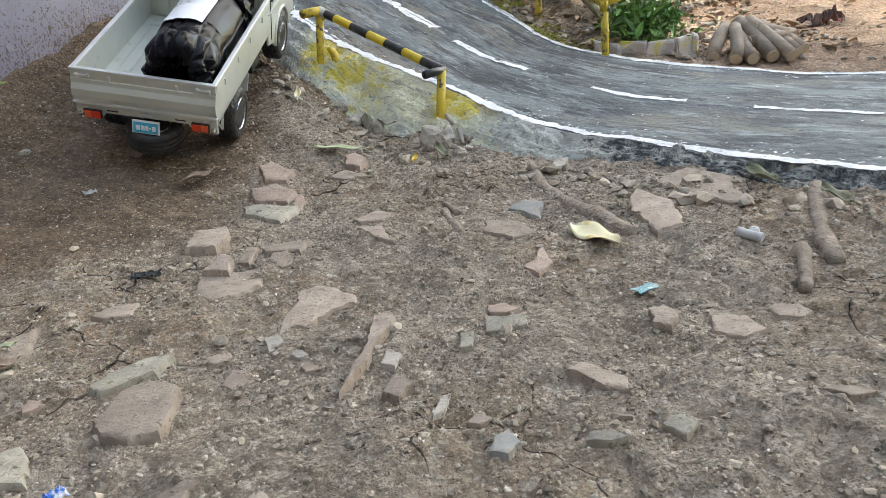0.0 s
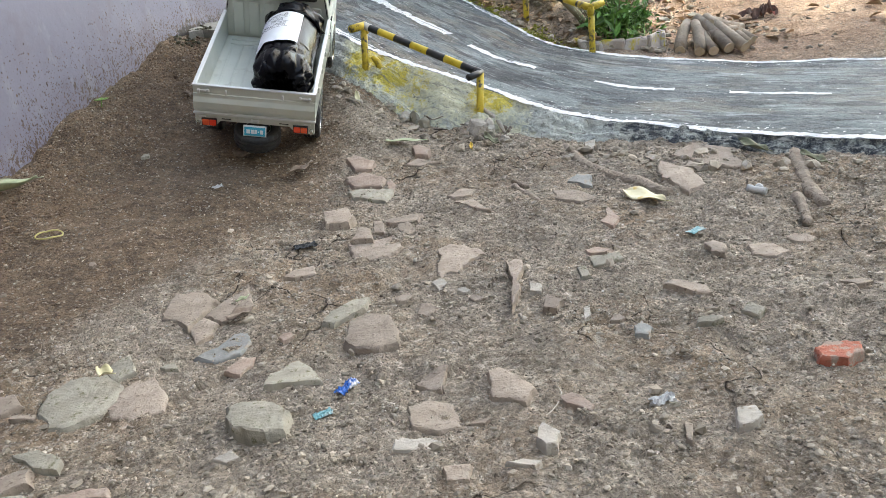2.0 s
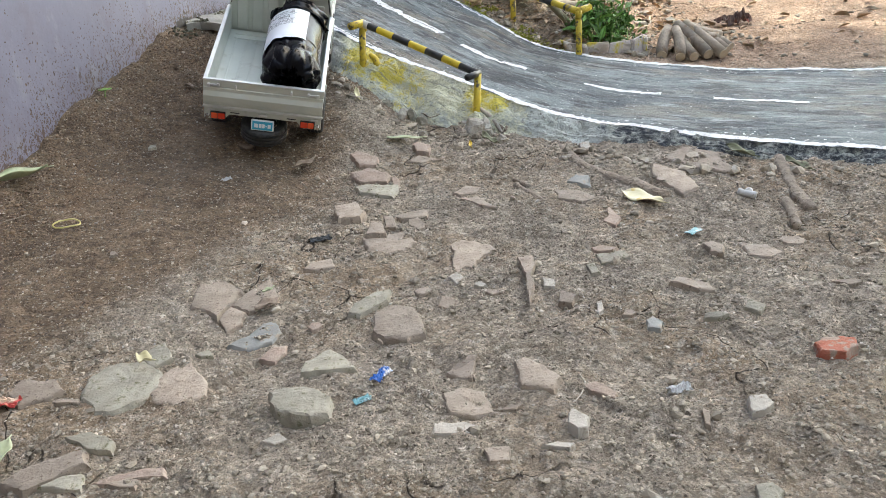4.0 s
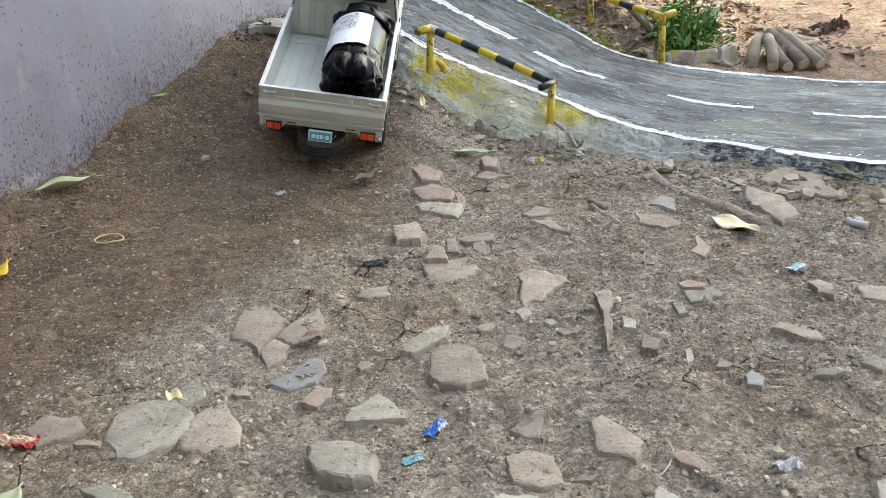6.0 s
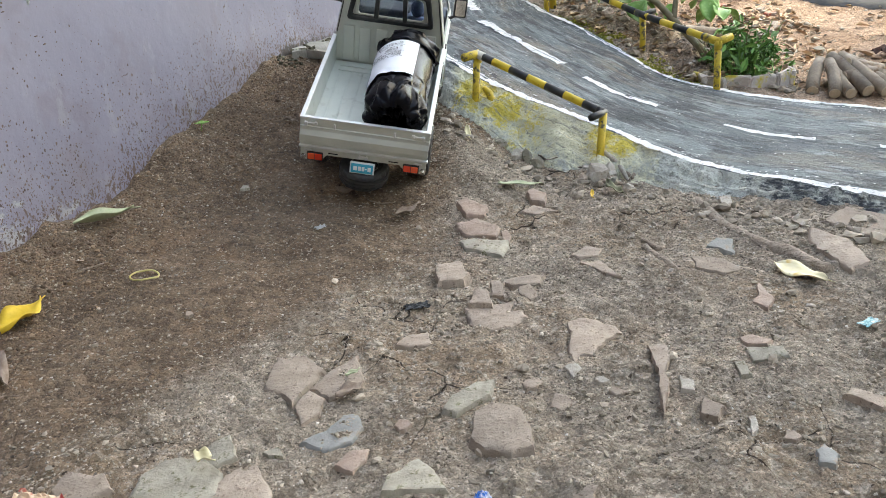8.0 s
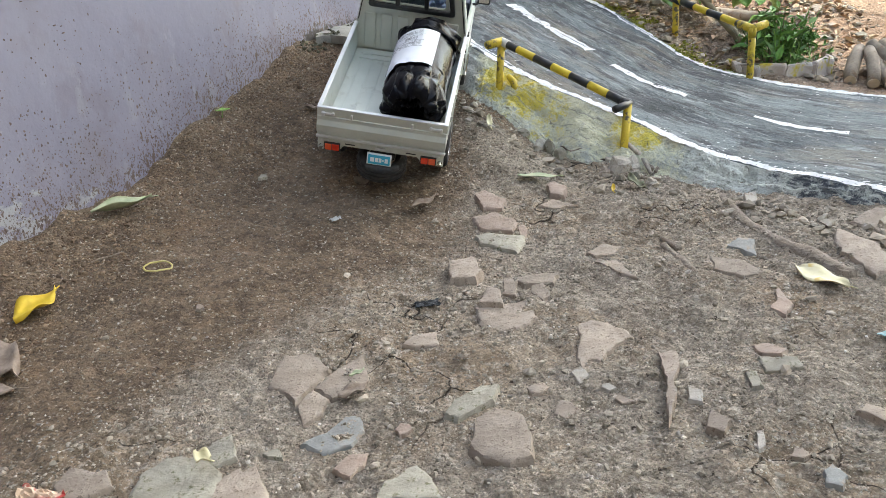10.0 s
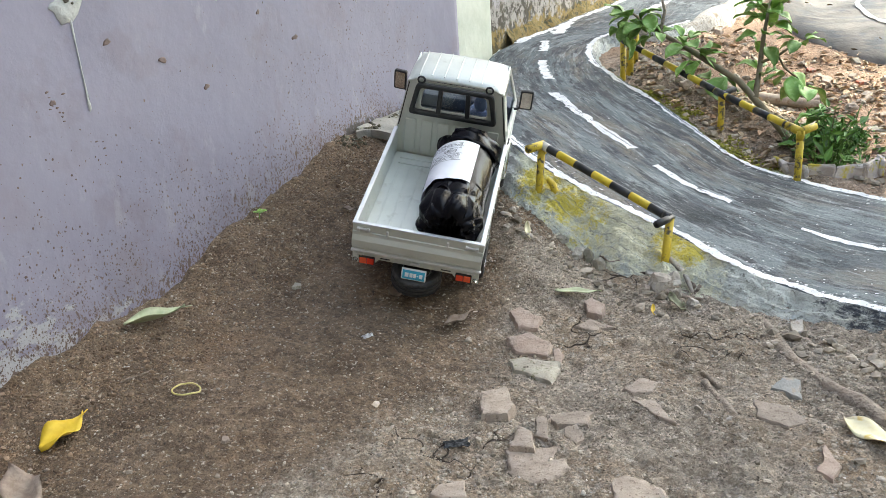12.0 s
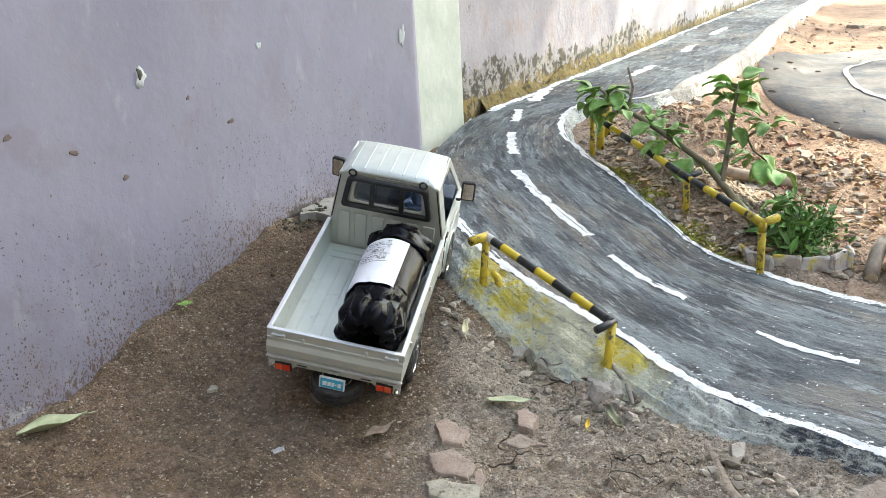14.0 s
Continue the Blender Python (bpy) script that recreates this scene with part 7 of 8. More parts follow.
def leaf_mesh(length, width, curl, fold, wave, seed, thick=0.0005):
    """A pointed blade with a folded midrib, lengthwise curl and a wavy rim."""
    bm = bmesh.new()
    n, m = 12, 6
    rows = []
    for i in range(n + 1):
        t = i / n
        w = width / 2 * max(0.02, math.sin(math.pi * t ** 0.85) ** 0.8)
        row = []
        for j in range(m + 1):
            u = 2 * j / m - 1
            z = curl * length * (4 * (t - 0.5) ** 2) + fold * abs(u) * w + wave * width * math.sin(9 * t + 2.5 * u + seed) * abs(u)
            row.append(bm.verts.new(((t - 0.5) * length, u * w, z)))
        rows.append(row)
    top = [bm.faces.new((a[j], a[j + 1], b[j + 1], b[j])) for a, b in zip(rows, rows[1:]) for j in range(m)]
    out = bmesh.ops.extrude_face_region(bm, geom=top)
    bmesh.ops.translate(bm, verts=[g for g in out["geom"] if isinstance(g, bmesh.types.BMVert)], vec=(0, 0, thick))
    return bm


def fallen_leaf(a, b, width, curl, fold, wave, material, label, lift=0.002, roll=0):
    a, b = Vector(a), Vector(b)
    mid, d = (a + b) / 2, b - a
    bm = merge(leaf_mesh(d.length, width, curl, fold, wave, a.x * 40), tube([(d.length * 0.46, 0, curl * d.length * 0.9), (d.length * 0.62, 0.002, curl * d.length * 0.6)], 0.0006, 5))
    ob = part("fallen_leaf", bm, material, None, "", True)
    z = float(earth_base(mid.x, mid.y)[0])
    slope = float(earth_base(b.x, b.y)[0] - earth_base(a.x, a.y)[0]) / max(d.length, 1e-3)
    ob.matrix_world = pose(mid.x, mid.y, z + 0.004 + lift, roll, -math.degrees(math.atan(slope)), math.degrees(math.atan2(d.y, d.x)))
    return tagged(ob, label, "leaf", "leaves fallen on the earth")


fallen_leaf((-0.603, 0.549), (-0.584, 0.594), 0.030, 0.05, 0.30, 0.14, LEAF_YELLOW, "bright yellow fallen leaf on damp earth", 0.0)
fallen_leaf((-0.60, 0.722), (-0.553, 0.77), 0.020, 0.08, 0.9, 0.10, LEAF_GREENISH, "limp curled green leaf near the wall")
fallen_leaf((-0.617, 0.525), (-0.570, 0.478), 0.030, 0.10, 0.3, 0.22, LEAF_BROWN, "crumpled dry brown leaf on damp earth")
fallen_leaf((-0.622, 0.464), (-0.562, 0.465), 0.020, 0.03, 0.2, 0.10, LEAF_BROWN, "flat dry brown leaf on damp earth")
fallen_leaf((-0.343, 0.838), (-0.309, 0.857), 0.018, 0.05, 0.3, 0.25, LEAF_BROWN, "small torn brown leaf on the bank")
fallen_leaf((-0.277, 0.795), (-0.249, 0.82), 0.014, 0.08, 0.3, 0.15, LEAF_BROWN, "small dry brown leaf on the bank")
fallen_leaf((-0.155, 0.868), (-0.104, 0.885), 0.014, 0.03, 0.2, 0.08, LEAF_GREENISH, "narrow grey-green leaf on the earth")
fallen_leaf((0.083, 0.624), (0.113, 0.579), 0.026, 0.03, 0.15, 0.10, LEAF_CREAM, "bleached cream-yellow leaf lying on a root", 0.0)
fallen_leaf((-0.478, 0.258), (-0.468, 0.296), 0.022, 0.10, 0.4, 0.10, LEAF_GREENISH, "pale green leaf stub on dry earth")
fallen_leaf((0.256, 0.728), (0.27, 0.682), 0.015, 0.08, 0.6, 0.15, LEAF_WITHERED, "withered green leaf below the road edge")
fallen_leaf((0.296, 0.659), (0.303, 0.615), 0.013, 0.08, 0.6, 0.15, LEAF_WITHERED, "withered green leaf beside the thick root")
fallen_leaf((-0.396, 0.378), (-0.384, 0.368), 0.011, 0.2, 0.5, 0.2, LEAF_CREAM, "small yellowish curled peel on a slab", 0.008)
fallen_leaf((-0.304, 0.463), (-0.294, 0.471), 0.005, 0.1, 0.4, 0.2, LEAF_GREENISH, "tiny curled yellowish leaf on a slab", 0.008)
fallen_leaf((-0.311, 0.447), (-0.291, 0.464), 0.013, 0.04, 0.2, 0.15, LEAF_BROWN, "torn dry leaf pressed on broken slabs", 0.001)
fallen_leaf((-0.42, 0.985), (-0.40, 0.99), 0.010, 0.05, 0.3, 0.2, LEAF_BROWN, "scrap of dry brown leaf on the bank")

lump(-0.030, 0.896, 0.03, 0.02, 0.03, 0, STONE_PALE, 40, "pale broken cement lump leaning at the rail post")
lump(-0.014, 0.878, 0.018, 0.014, 0.016, 37, STONE_GREY, 41, "grey cement crumb beside the rail post")
lump(-0.050, 0.888, 0.014, 0.012, 0.014, 74, STONE_TAN, 42, "tan crumb beside the rail post")
lump(0.000, 0.858, 0.014, 0.01, 0.012, 111, STONE_PALE, 43, "pale crumb beside the rail post")
lump(-0.108, 0.981, 0.018, 0.012, 0.022, 148, STONE_GREY, 44, "grey cement shard at the foot of the flank")
lump(-0.133, 1.012, 0.016, 0.014, 0.022, 185, STONE_PALE, 45, "pale cement shard at the foot of the flank")
lump(-0.124, 0.976, 0.01, 0.008, 0.01, 222, STONE_PALE, 46, "small pale crumb at the foot of the flank")
strip = part("bark_strip", tube([(0.004, 0.882, 0.011), (0.001, 0.912, 0.020), (-0.013, 0.938, 0.031)], [0.0022, 0.0036, 0.0028], 8), STONE_PALE, None, "", True)
tagged(strip, "pale curled strip of bark leaning on the rail post", "bark")
fallen_leaf((-0.046, 0.846), (-0.049, 0.827), 0.005, 0.12, 0.5, 0.2, LEAF_YELLOW, "small yellow peel lying by the rail post")
fallen_leaf((-0.025, 0.867), (-0.013, 0.829), 0.012, 0.12, 0.5, 0.2, LEAF_WITHERED, "withered grey-green leaf by the rail post")
fallen_leaf((-0.094, 0.969), (-0.067, 0.953), 0.01, 0.12, 0.5, 0.2, LEAF_BROWN, "dry brown leaf on the bank")
fallen_leaf((-0.184, 0.986), (-0.182, 0.956), 0.008, 0.12, 0.5, 0.2, LEAF_CREAM, "small pale flake lying on the bank")

# seedling at the wall's foot
t = thing("seedling", Matrix.Translation((-0.519, 0.952, lie(-0.519, 0.952))), "tiny fresh green seedling at the foot of the wall", "plant")
part("stalk", tube([(0, 0, -0.004), (0.002, 0, 0.006), (0.003, 0, 0.010)], 0.0007, 6), LEAF_FRESH, t)
for k in range(4):
    lf = part("leaf", leaf_mesh(0.009, 0.0075, 0.06, 0.3, 0.03, k), LEAF_FRESH, t, "", True)
    lf.matrix_local = pose(0.003, 0, 0.008, 0, -10, 90 * k + 20) @ pose(0.005, 0, 0)

# ---- litter ----
FOIL_BLUE = surface("blue_foil", (0.03, 0.13, 0.46), (0.06, 0.2, 0.6), 0.008, 0.3, fleck=(0.75, 0.75, 0.78), fleck_size=0.009, fleck_amount=0.42)
FOIL_TEAL = surface("faded_teal_film", (0.10, 0.30, 0.34), (0.25, 0.42, 0.44), 0.006, 0.4, fleck=(0.4, 0.45, 0.43), fleck_size=0.005)
FOIL_RED = surface("red_and_cream_wrapper", (0.62, 0.44, 0.30), (0.70, 0.54, 0.40), 0.01, 0.4, fleck=(0.50, 0.06, 0.05), fleck_size=0.020, fleck_amount=0.44)
WHITE_PLASTIC = surface("dirty_white_plastic", (0.42, 0.42, 0.42), (0.54, 0.54, 0.53), 0.01, 0.6, fleck=(0.30, 0.26, 0.22), fleck_size=0.008, fleck_amount=0.3)
BAND_YELLOW = surface("yellow_rubber", (0.56, 0.49, 0.16), (0.66, 0.60, 0.26), 0.01, 0.5)


def crumple(name, x, y, w, d, h, turn, material, label, seed, category):
    bm = bmesh.new()
    bmesh.ops.create_grid(bm, x_segments=14, y_segments=9, size=0.5)
    for v in bm.verts:
        n = noise.noise(v.co * 4 + Vector((seed, 0, 0)))
        v.co = Vector((v.co.x * w + 0.12 * w * n, v.co.y * d * (0.75 + 0.5 * abs(v.co.x)), h * (0.5 + 1.2 * abs(noise.noise(v.co * 5.5 + Vector((0, seed, 0)))) - 0.9 * abs(v.co.y))))
    out = bmesh.ops.extrude_face_region(bm, geom=bm.faces[:])
    bmesh.ops.translate(bm, verts=[g for g in out["geom"] if isinstance(g, bmesh.types.BMVert)], vec=(0, 0, 0.0004))
    ob = part(name, bm, material, None)
    ob.matrix_world = pose(x, y, lie(x, y) + 0.001, 0, 0, turn)
    return tagged(ob, label, category)


crumple("sweet_wrapper", -0.213, 0.322, 0.019, 0.010, 0.005, 55, FOIL_BLUE, "crumpled shiny blue and white wrapper on dry earth", 1, "wrapper")
crumple("plastic_scrap", -0.229, 0.291, 0.013, 0.008, 0.002, 20, FOIL_TEAL, "faded teal plastic scrap pressed into the earth", 2, "litter")
crumple("paper_wrapper", -0.495, 0.354, 0.034, 0.013, 0.006, -14, FOIL_RED, "torn red and cream wrapper beside a stone", 3, "wrapper")
crumple("paper_scrap", -0.554, 0.380, 0.007, 0.008, 0.002, 10, FOIL_RED, "small red paper scrap on damp earth", 4, "litter")
crumple("plastic_scrap", -0.356, 0.762, 0.012, 0.008, 0.003, 40, WHITE_PLASTIC, "small dirty white plastic scrap on the bank", 5, "litter")
crumple("plastic_scrap", -0.252, 0.594, 0.022, 0.012, 0.003, 10, BLACK_PLASTIC, "dark plastic scrap trodden into the earth", 6, "litter")
crumple("plastic_scrap", 0.115, 0.507, 0.017, 0.010, 0.0012, 30, FOIL_TEAL, "faded bluish plastic scrap pressed into the dirt", 7, "litter")
crumple("paper_scrap", -0.01, 0.250, 0.015, 0.011, 0.004, 15, WHITE_PLASTIC, "torn pale paper scrap on dry earth", 8, "litter")
band = part("rubber_band", tube([(0.0125 * math.cos(a) * (1 + 0.15 * math.sin(2 * a) + 0.10 * math.cos(3 * a)), 0.0092 * math.sin(a), 0.001 + 0.0015 * abs(math.sin(a * 1.5))) for a in [2 * math.pi * k / 30 for k in range(30)]], 0.0009, 8, True), BAND_YELLOW, None, "", True)
band.matrix_world = pose(-0.508, 0.641, lie(-0.508, 0.641) + 0.003, 6, 4, -10)
tagged(band, "yellow rubber band lying on damp earth", "rubber band")
nut = part("peanut_shell", lathe([(0, -0.010), (0.003, -0.008), (0.0036, -0.004), (0.0028, 0), (0.0036, 0.005), (0.0028, 0.009), (0, 0.0105)], 10, "x"), STONE_PALE, None, "", True)
nut.matrix_world = pose(-0.184, 0.965, lie(-0.184, 0.965) + 0.003, 0, 0, -50)
tagged(nut, "small pale husk lying on the bank", "husk")
t = thing("pipe_tee", pose(0.214, 0.590, lie(0.214, 0.590) + 0.003, 0, 6, -40) @ Matrix.Scale(0.62, 4), "dirty white plastic pipe tee half sunk in dirt", "pipe fitting")
part("run", lathe([(0.0058, -0.016), (0.0068, -0.016), (0.0068, -0.010), (0.006, -0.009), (0.006, 0.009), (0.0068, 0.010), (0.0068, 0.016), (0.0058, 0.016)], 18, "x"), WHITE_PLASTIC, t, "", True)
part("branch", lathe([(0.0058, 0.0), (0.006, 0.009), (0.0068, 0.010), (0.0068, 0.015), (0.0055, 0.015)], 18, "y"), WHITE_PLASTIC, t, "", True)

# ---- garden strip behind the far rail ----
t = thing("leaning_sapling", Matrix.Translation((0.265, 1.345, lie(0.265, 1.345))), "leaning sapling with broad green leaves behind the rail", "sapling")
o = t.matrix_world.translation.copy()


def rel(*p):
    return Vector(p) - o


part("main_branch", tube([rel(0.268, 1.345, o.z - 0.02), rel(0.240, 1.375, 0.072), rel(0.184, 1.45, 0.143), rel(0.12, 1.52, 0.185), rel(0.058, 1.585, 0.222), rel(0.022, 1.61, 0.250)], [0.007, 0.0065, 0.0055, 0.0045, 0.0035, 0.002], 9), STEM, t, "", True)
part("side_branch", tube([rel(0.205, 1.42, 0.118), rel(0.225, 1.48, 0.15), rel(0.239, 1.52, 0.20), rel(0.252, 1.54, 0.262)], [0.005, 0.0045, 0.004, 0.002], 8), STEM, t, "", True)
part("side_branch", tube([rel(0.229, 1.49, 0.165), rel(0.262, 1.50, 0.175), rel(0.292, 1.49, 0.20)], [0.003, 0.0025, 0.0015], 7), STEM, t, "", True)
part("dead_twig", tube([rel(0.07, 1.575, 0.21), rel(0.082, 1.60, 0.25), rel(0.074, 1.61, 0.285)], [0.0035, 0.003, 0.0025], 7), ROOT_BARK, t, "bare dark twig", True)
rnd = random.Random(12)
shapes = []
for k in range(4):
    me = bpy.data.meshes.new("leaf")
    b_ = leaf_mesh(0.048, 0.033, -0.03 - 0.035 * k, 0.28, 0.07, k)
    bmesh.ops.recalc_face_normals(b_, faces=b_.faces)
    b_.to_mesh(me)
    b_.free()
    me.materials.append(LEAF_FRESH)
    me.shade_smooth()
    shapes.append(me)


def leaves_at(x, y, z, count, spread, size, droop=15):
    for k in range(count):
        lf = new("leaf", shapes[rnd.randrange(4)])
        lf.parent = t
        a = 360 * k / count + rnd.uniform(-30, 30)
        s = size * rnd.uniform(0.6, 1.0)
        lf.matrix_local = Matrix.Translation(rel(x, y, z + rnd.uniform(-spread, spread) * 0.6)) @ pose(0, 0, 0, 0, 0, a) @ pose(0.008, 0, 0, rnd.uniform(-25, 25), droop + rnd.uniform(-45, 40), 0) @ Matrix.Diagonal((s, s, s, 1)) @ pose(0.028, 0, 0)


for tip, count, spread, size, droop in (((0.026, 1.605, 0.245), 15, 0.03, 1.0, 12), ((0.045, 1.592, 0.236), 9, 0.03, 1.0, 25), ((0.062, 1.58, 0.222), 7, 0.02, 0.85, 20), ((0.012, 1.61, 0.222), 5, 0.02, 1.0, 50),
                                        ((0.125, 1.515, 0.186), 10, 0.025, 0.95, 10), ((0.110, 1.53, 0.205), 7, 0.02, 0.85, -5), ((0.150, 1.485, 0.150), 3, 0.01, 1.2, 50),
                                        ((0.250, 1.54, 0.258), 11, 0.02, 1.1, 0), ((0.244, 1.53, 0.238), 7, 0.02, 1.05, 15), ((0.238, 1.52, 0.205), 6, 0.02, 0.95, 15), ((0.292, 1.49, 0.200), 6, 0.01, 0.8, 10),
                                        ((0.232, 1.49, 0.15), 5, 0.02, 0.95, 20), ((0.272, 1.475, 0.150), 4, 0.01, 1.0, 25), ((0.30, 1.475, 0.128), 3, 0.01, 1.15, 25)):
    leaves_at(*tip, count, spread, size, droop)
part("side_branch", tube([rel(0.262, 1.50, 0.172), rel(0.268, 1.485, 0.155), rel(0.30, 1.475, 0.128)], [0.0022, 0.0018, 0.0012], 6), STEM, t, "", True)

BUSH_GREEN = surface("small_bush_leaf", (0.06, 0.16, 0.025), (0.17, 0.30, 0.07), 0.03, 0.5, islands=0.5)
t2 = thing("potted_bush", Matrix.Translation((0.305, 1.345, lie(0.305, 1.345))), "dense low green bush growing in a broken planter", "bush")
v, f = [], []
rnd2 = random.Random(21)
for k in range(900):
    a, r, h = rnd2.uniform(0, 6.28), 0.072 * math.sqrt(rnd2.random()), rnd2.random()
    lumpy = 0.75 + 0.5 * noise.noise(Vector((math.cos(a), math.sin(a), r * 20)) * 1.7)
    c = Vector((r * math.cos(a) * (1.25 - 0.4 * h) * lumpy, r * math.sin(a) * (1.1 - 0.4 * h), 0.010 + 0.098 * h * lumpy * (1 - 0.5 * (r / 0.072) ** 2)))
    q = Euler((rnd2.uniform(-0.9, 0.9), rnd2.uniform(-1.2, 0.5), rnd2.uniform(0, 6.3))).to_matrix()
    s = rnd2.uniform(0.0035, 0.0085) * (2.0 if k % 9 == 0 else 1.0)
    i = len(v)
    v += [c + q @ Vector(p) * s for p in ((-1, 0, 0), (-0.35, 0.42, 0.14), (0.3, 0.34, 0.10), (1.1, 0, -0.15), (0.3, -0.34, 0.10), (-0.35, -0.42, 0.14))]
    f += [(i, i + 1, i + 2, i + 3), (i, i + 3, i + 4, i + 5)]
for k in range(46):
    a, r = rnd2.uniform(0, 6.28), 0.065 * math.sqrt(rnd2.random())
    root = Vector((r * math.cos(a), 0.9 * r * math.sin(a), 0.004))
    lean = Vector((math.cos(a), math.sin(a), 0)) * rnd2.uniform(0.01, 0.045)
    tall, wide = rnd2.uniform(0.05, 0.115), Vector((-math.sin(a), math.cos(a), 0)) * rnd2.uniform(0.0008, 0.0022)
    i = len(v)
    for u_ in (0, 0.4, 0.75):
        mid = root + lean * u_ * u_ + Vector((0, 0, tall * u_ * (1 - 0.25 * u_)))
        v += [mid - wide * (1 - 0.5 * u_), mid + wide * (1 - 0.5 * u_)]
    v.append(root + lean + Vector((0, 0, tall * 0.75)))
    f += [(i, i + 1, i + 3, i + 2), (i + 2, i + 3, i + 5, i + 4), (i + 4, i + 5, i + 6)]
mesh_ob("foliage", v, f, BUSH_GREEN, t2)
for k in range(7):
    a = k * 0.9
    part("stalk", tube([(0, 0, -0.01), (0.012 * math.cos(a), 0.012 * math.sin(a), 0.04), (0.035 * math.cos(a), 0.035 * math.sin(a), 0.075 + 0.01 * (k % 3))], [0.0016, 0.0012, 0.0006], 5), STEM, t2)
for k, (dx, dy, s) in enumerate(((-0.03, -0.02, 1.0), (-0.045, 0.0, 0.8), (-0.02, 0.02, 0.9))):
    lf = new("broad_leaf", shapes[k])
    lf.parent = t2
    lf.matrix_local = pose(dx, dy, 0.075, 10, 30, 140 + 40 * k) @ Matrix.Diagonal((s * 0.75, s, s, 1))
PLANTER = surface("painted_cement_planter", (0.42, 0.35, 0.31), (0.58, 0.54, 0.50), 0.03, 0.85, bump=0.002, bump_size=0.01, fleck=(0.55, 0.45, 0.08), fleck_size=0.03, fleck_amount=0.38, spread=0.12)
t3 = thing("broken_planter", Matrix.Translation((0.300, 1.325, lie(0.300, 1.325) - 0.006)), "broken ring of painted cement lumps round the bush", "planter")
for k in range(6):
    a = radians(188 + 31 * k)
    bm = box((0.052 - 0.004 * (k % 3), 0.012, 0.030 - 0.003 * (k % 2)), (0, 0, 0.007), 0.004, None, (0.9, 0.7))
    bmesh.ops.subdivide_edges(bm, edges=bm.edges[:], cuts=1)
    for p in bm.verts:
        p.co += Vector((noise.noise(p.co * 90 + Vector((k, 0, 0))), noise.noise(p.co * 90 + Vector((0, k, 0))), noise.noise(p.co * 90))) * 0.0035
    bm.transform(pose(0.078 * math.cos(a), 0.050 * math.sin(a), 0, 0, 0, math.degrees(a) + 90))
    part("cement_lump", bm, PLANTER, t3)

# ---- the stack of short sticks ----
STICK = surface("peeled_dry_wood", (0.23, 0.18, 0.135), (0.36, 0.295, 0.225), 0.02, 0.8, bump=0.001, bump_size=0.006, fleck=(0.24, 0.16, 0.10), fleck_size=0.015, spread=0.2)
STICK_END = surface("sawn_wood_end", (0.50, 0.40, 0.28), (0.58, 0.48, 0.36), 0.006, 0.85)
SACK = surface("dark_sacking", (0.05, 0.03, 0.025), (0.14, 0.07, 0.05), 0.015, 0.8, fleck=(0.42, 0.12, 0.08), fleck_size=0.02, fleck_amount=0.33)
rnd3 = random.Random(31)


def log(a, b, r):
    a, b = [Vector((0.452 + 0.82 * (p[0] - 0.452), 1.262 + 0.82 * (p[1] - 1.262), 0.82 * p[2] + 0.001)) for p in (a, b)]
    r *= 1.02
    t = thing("log", Matrix.Translation((a + b) / 2), "short dry peeled log leaning in the heap", "log", "heap of short logs")
    h = (b - a) / 2
    bend = Vector((rnd3.uniform(-1, 1), rnd3.uniform(-1, 1), 0)) * r * 0.5
    part("stem", tube([-h, -h * 0.4 + bend, h * 0.4 + bend, h], [r * 0.95, r * rnd3.uniform(0.95, 1.1), r, r * 0.9], 12), STICK, t, "", True)
    d = h.normalized()
    for s in (-1, 1):
        part("cut_end", tube([d * s * (h.length - 0.001), d * s * (h.length + 0.0012)], r * 0.86, 12), STICK_END, t)


log((0.372, 1.250, 0.012), (0.425, 1.345, 0.050), 0.0105)
log((0.405, 1.225, 0.010), (0.432, 1.320, 0.052), 0.010)
log((0.432, 1.215, 0.010), (0.448, 1.330, 0.040), 0.0095)
log((0.470, 1.225, 0.010), (0.446, 1.345, 0.058), 0.011)
log((0.500, 1.215, 0.010), (0.462, 1.335, 0.060), 0.0105)
log((0.522, 1.245, 0.010), (0.480, 1.350, 0.050), 0.009)
log((0.545, 1.275, 0.010), (0.500, 1.380, 0.044), 0.009)
log((0.445, 1.275, 0.030), (0.520, 1.290, 0.034), 0.009)
log((0.462, 1.30, 0.052), (0.545, 1.33, 0.030), 0.0085)
crumple("sacking_scrap", 0.662, 1.532, 0.075, 0.045, 0.03, 30, SACK, "crumpled dark brown and red scrap on sunlit earth", 9, "litter")

# ---- moss, rubble and leaf litter behind the far rail ----
MOSS_GREEN = surface("yellow_green_moss", (0.13, 0.14, 0.015), (0.34, 0.31, 0.05), 0.02, 0.95, islands=0.35)


def border(x, y):
    """Distance outside the road's garden edge (minus: on the road) and the road's height there."""
    e = EDGE_B[80:170]
    d2 = (np.asarray(x)[:, None] - e[None, :, 0]) ** 2 + (np.asarray(y)[:, None] - e[None, :, 1]) ** 2
    k = np.argmin(d2, axis=1)
    way = e[k] - EDGE_A[80:170][k]
    side = (x - e[k, 0]) * way[:, 0] + (y - e[k, 1]) * way[:, 1]
    return np.sqrt(d2[np.arange(len(k)), k]) * np.sign(side), ROAD_Z[80:170][k]


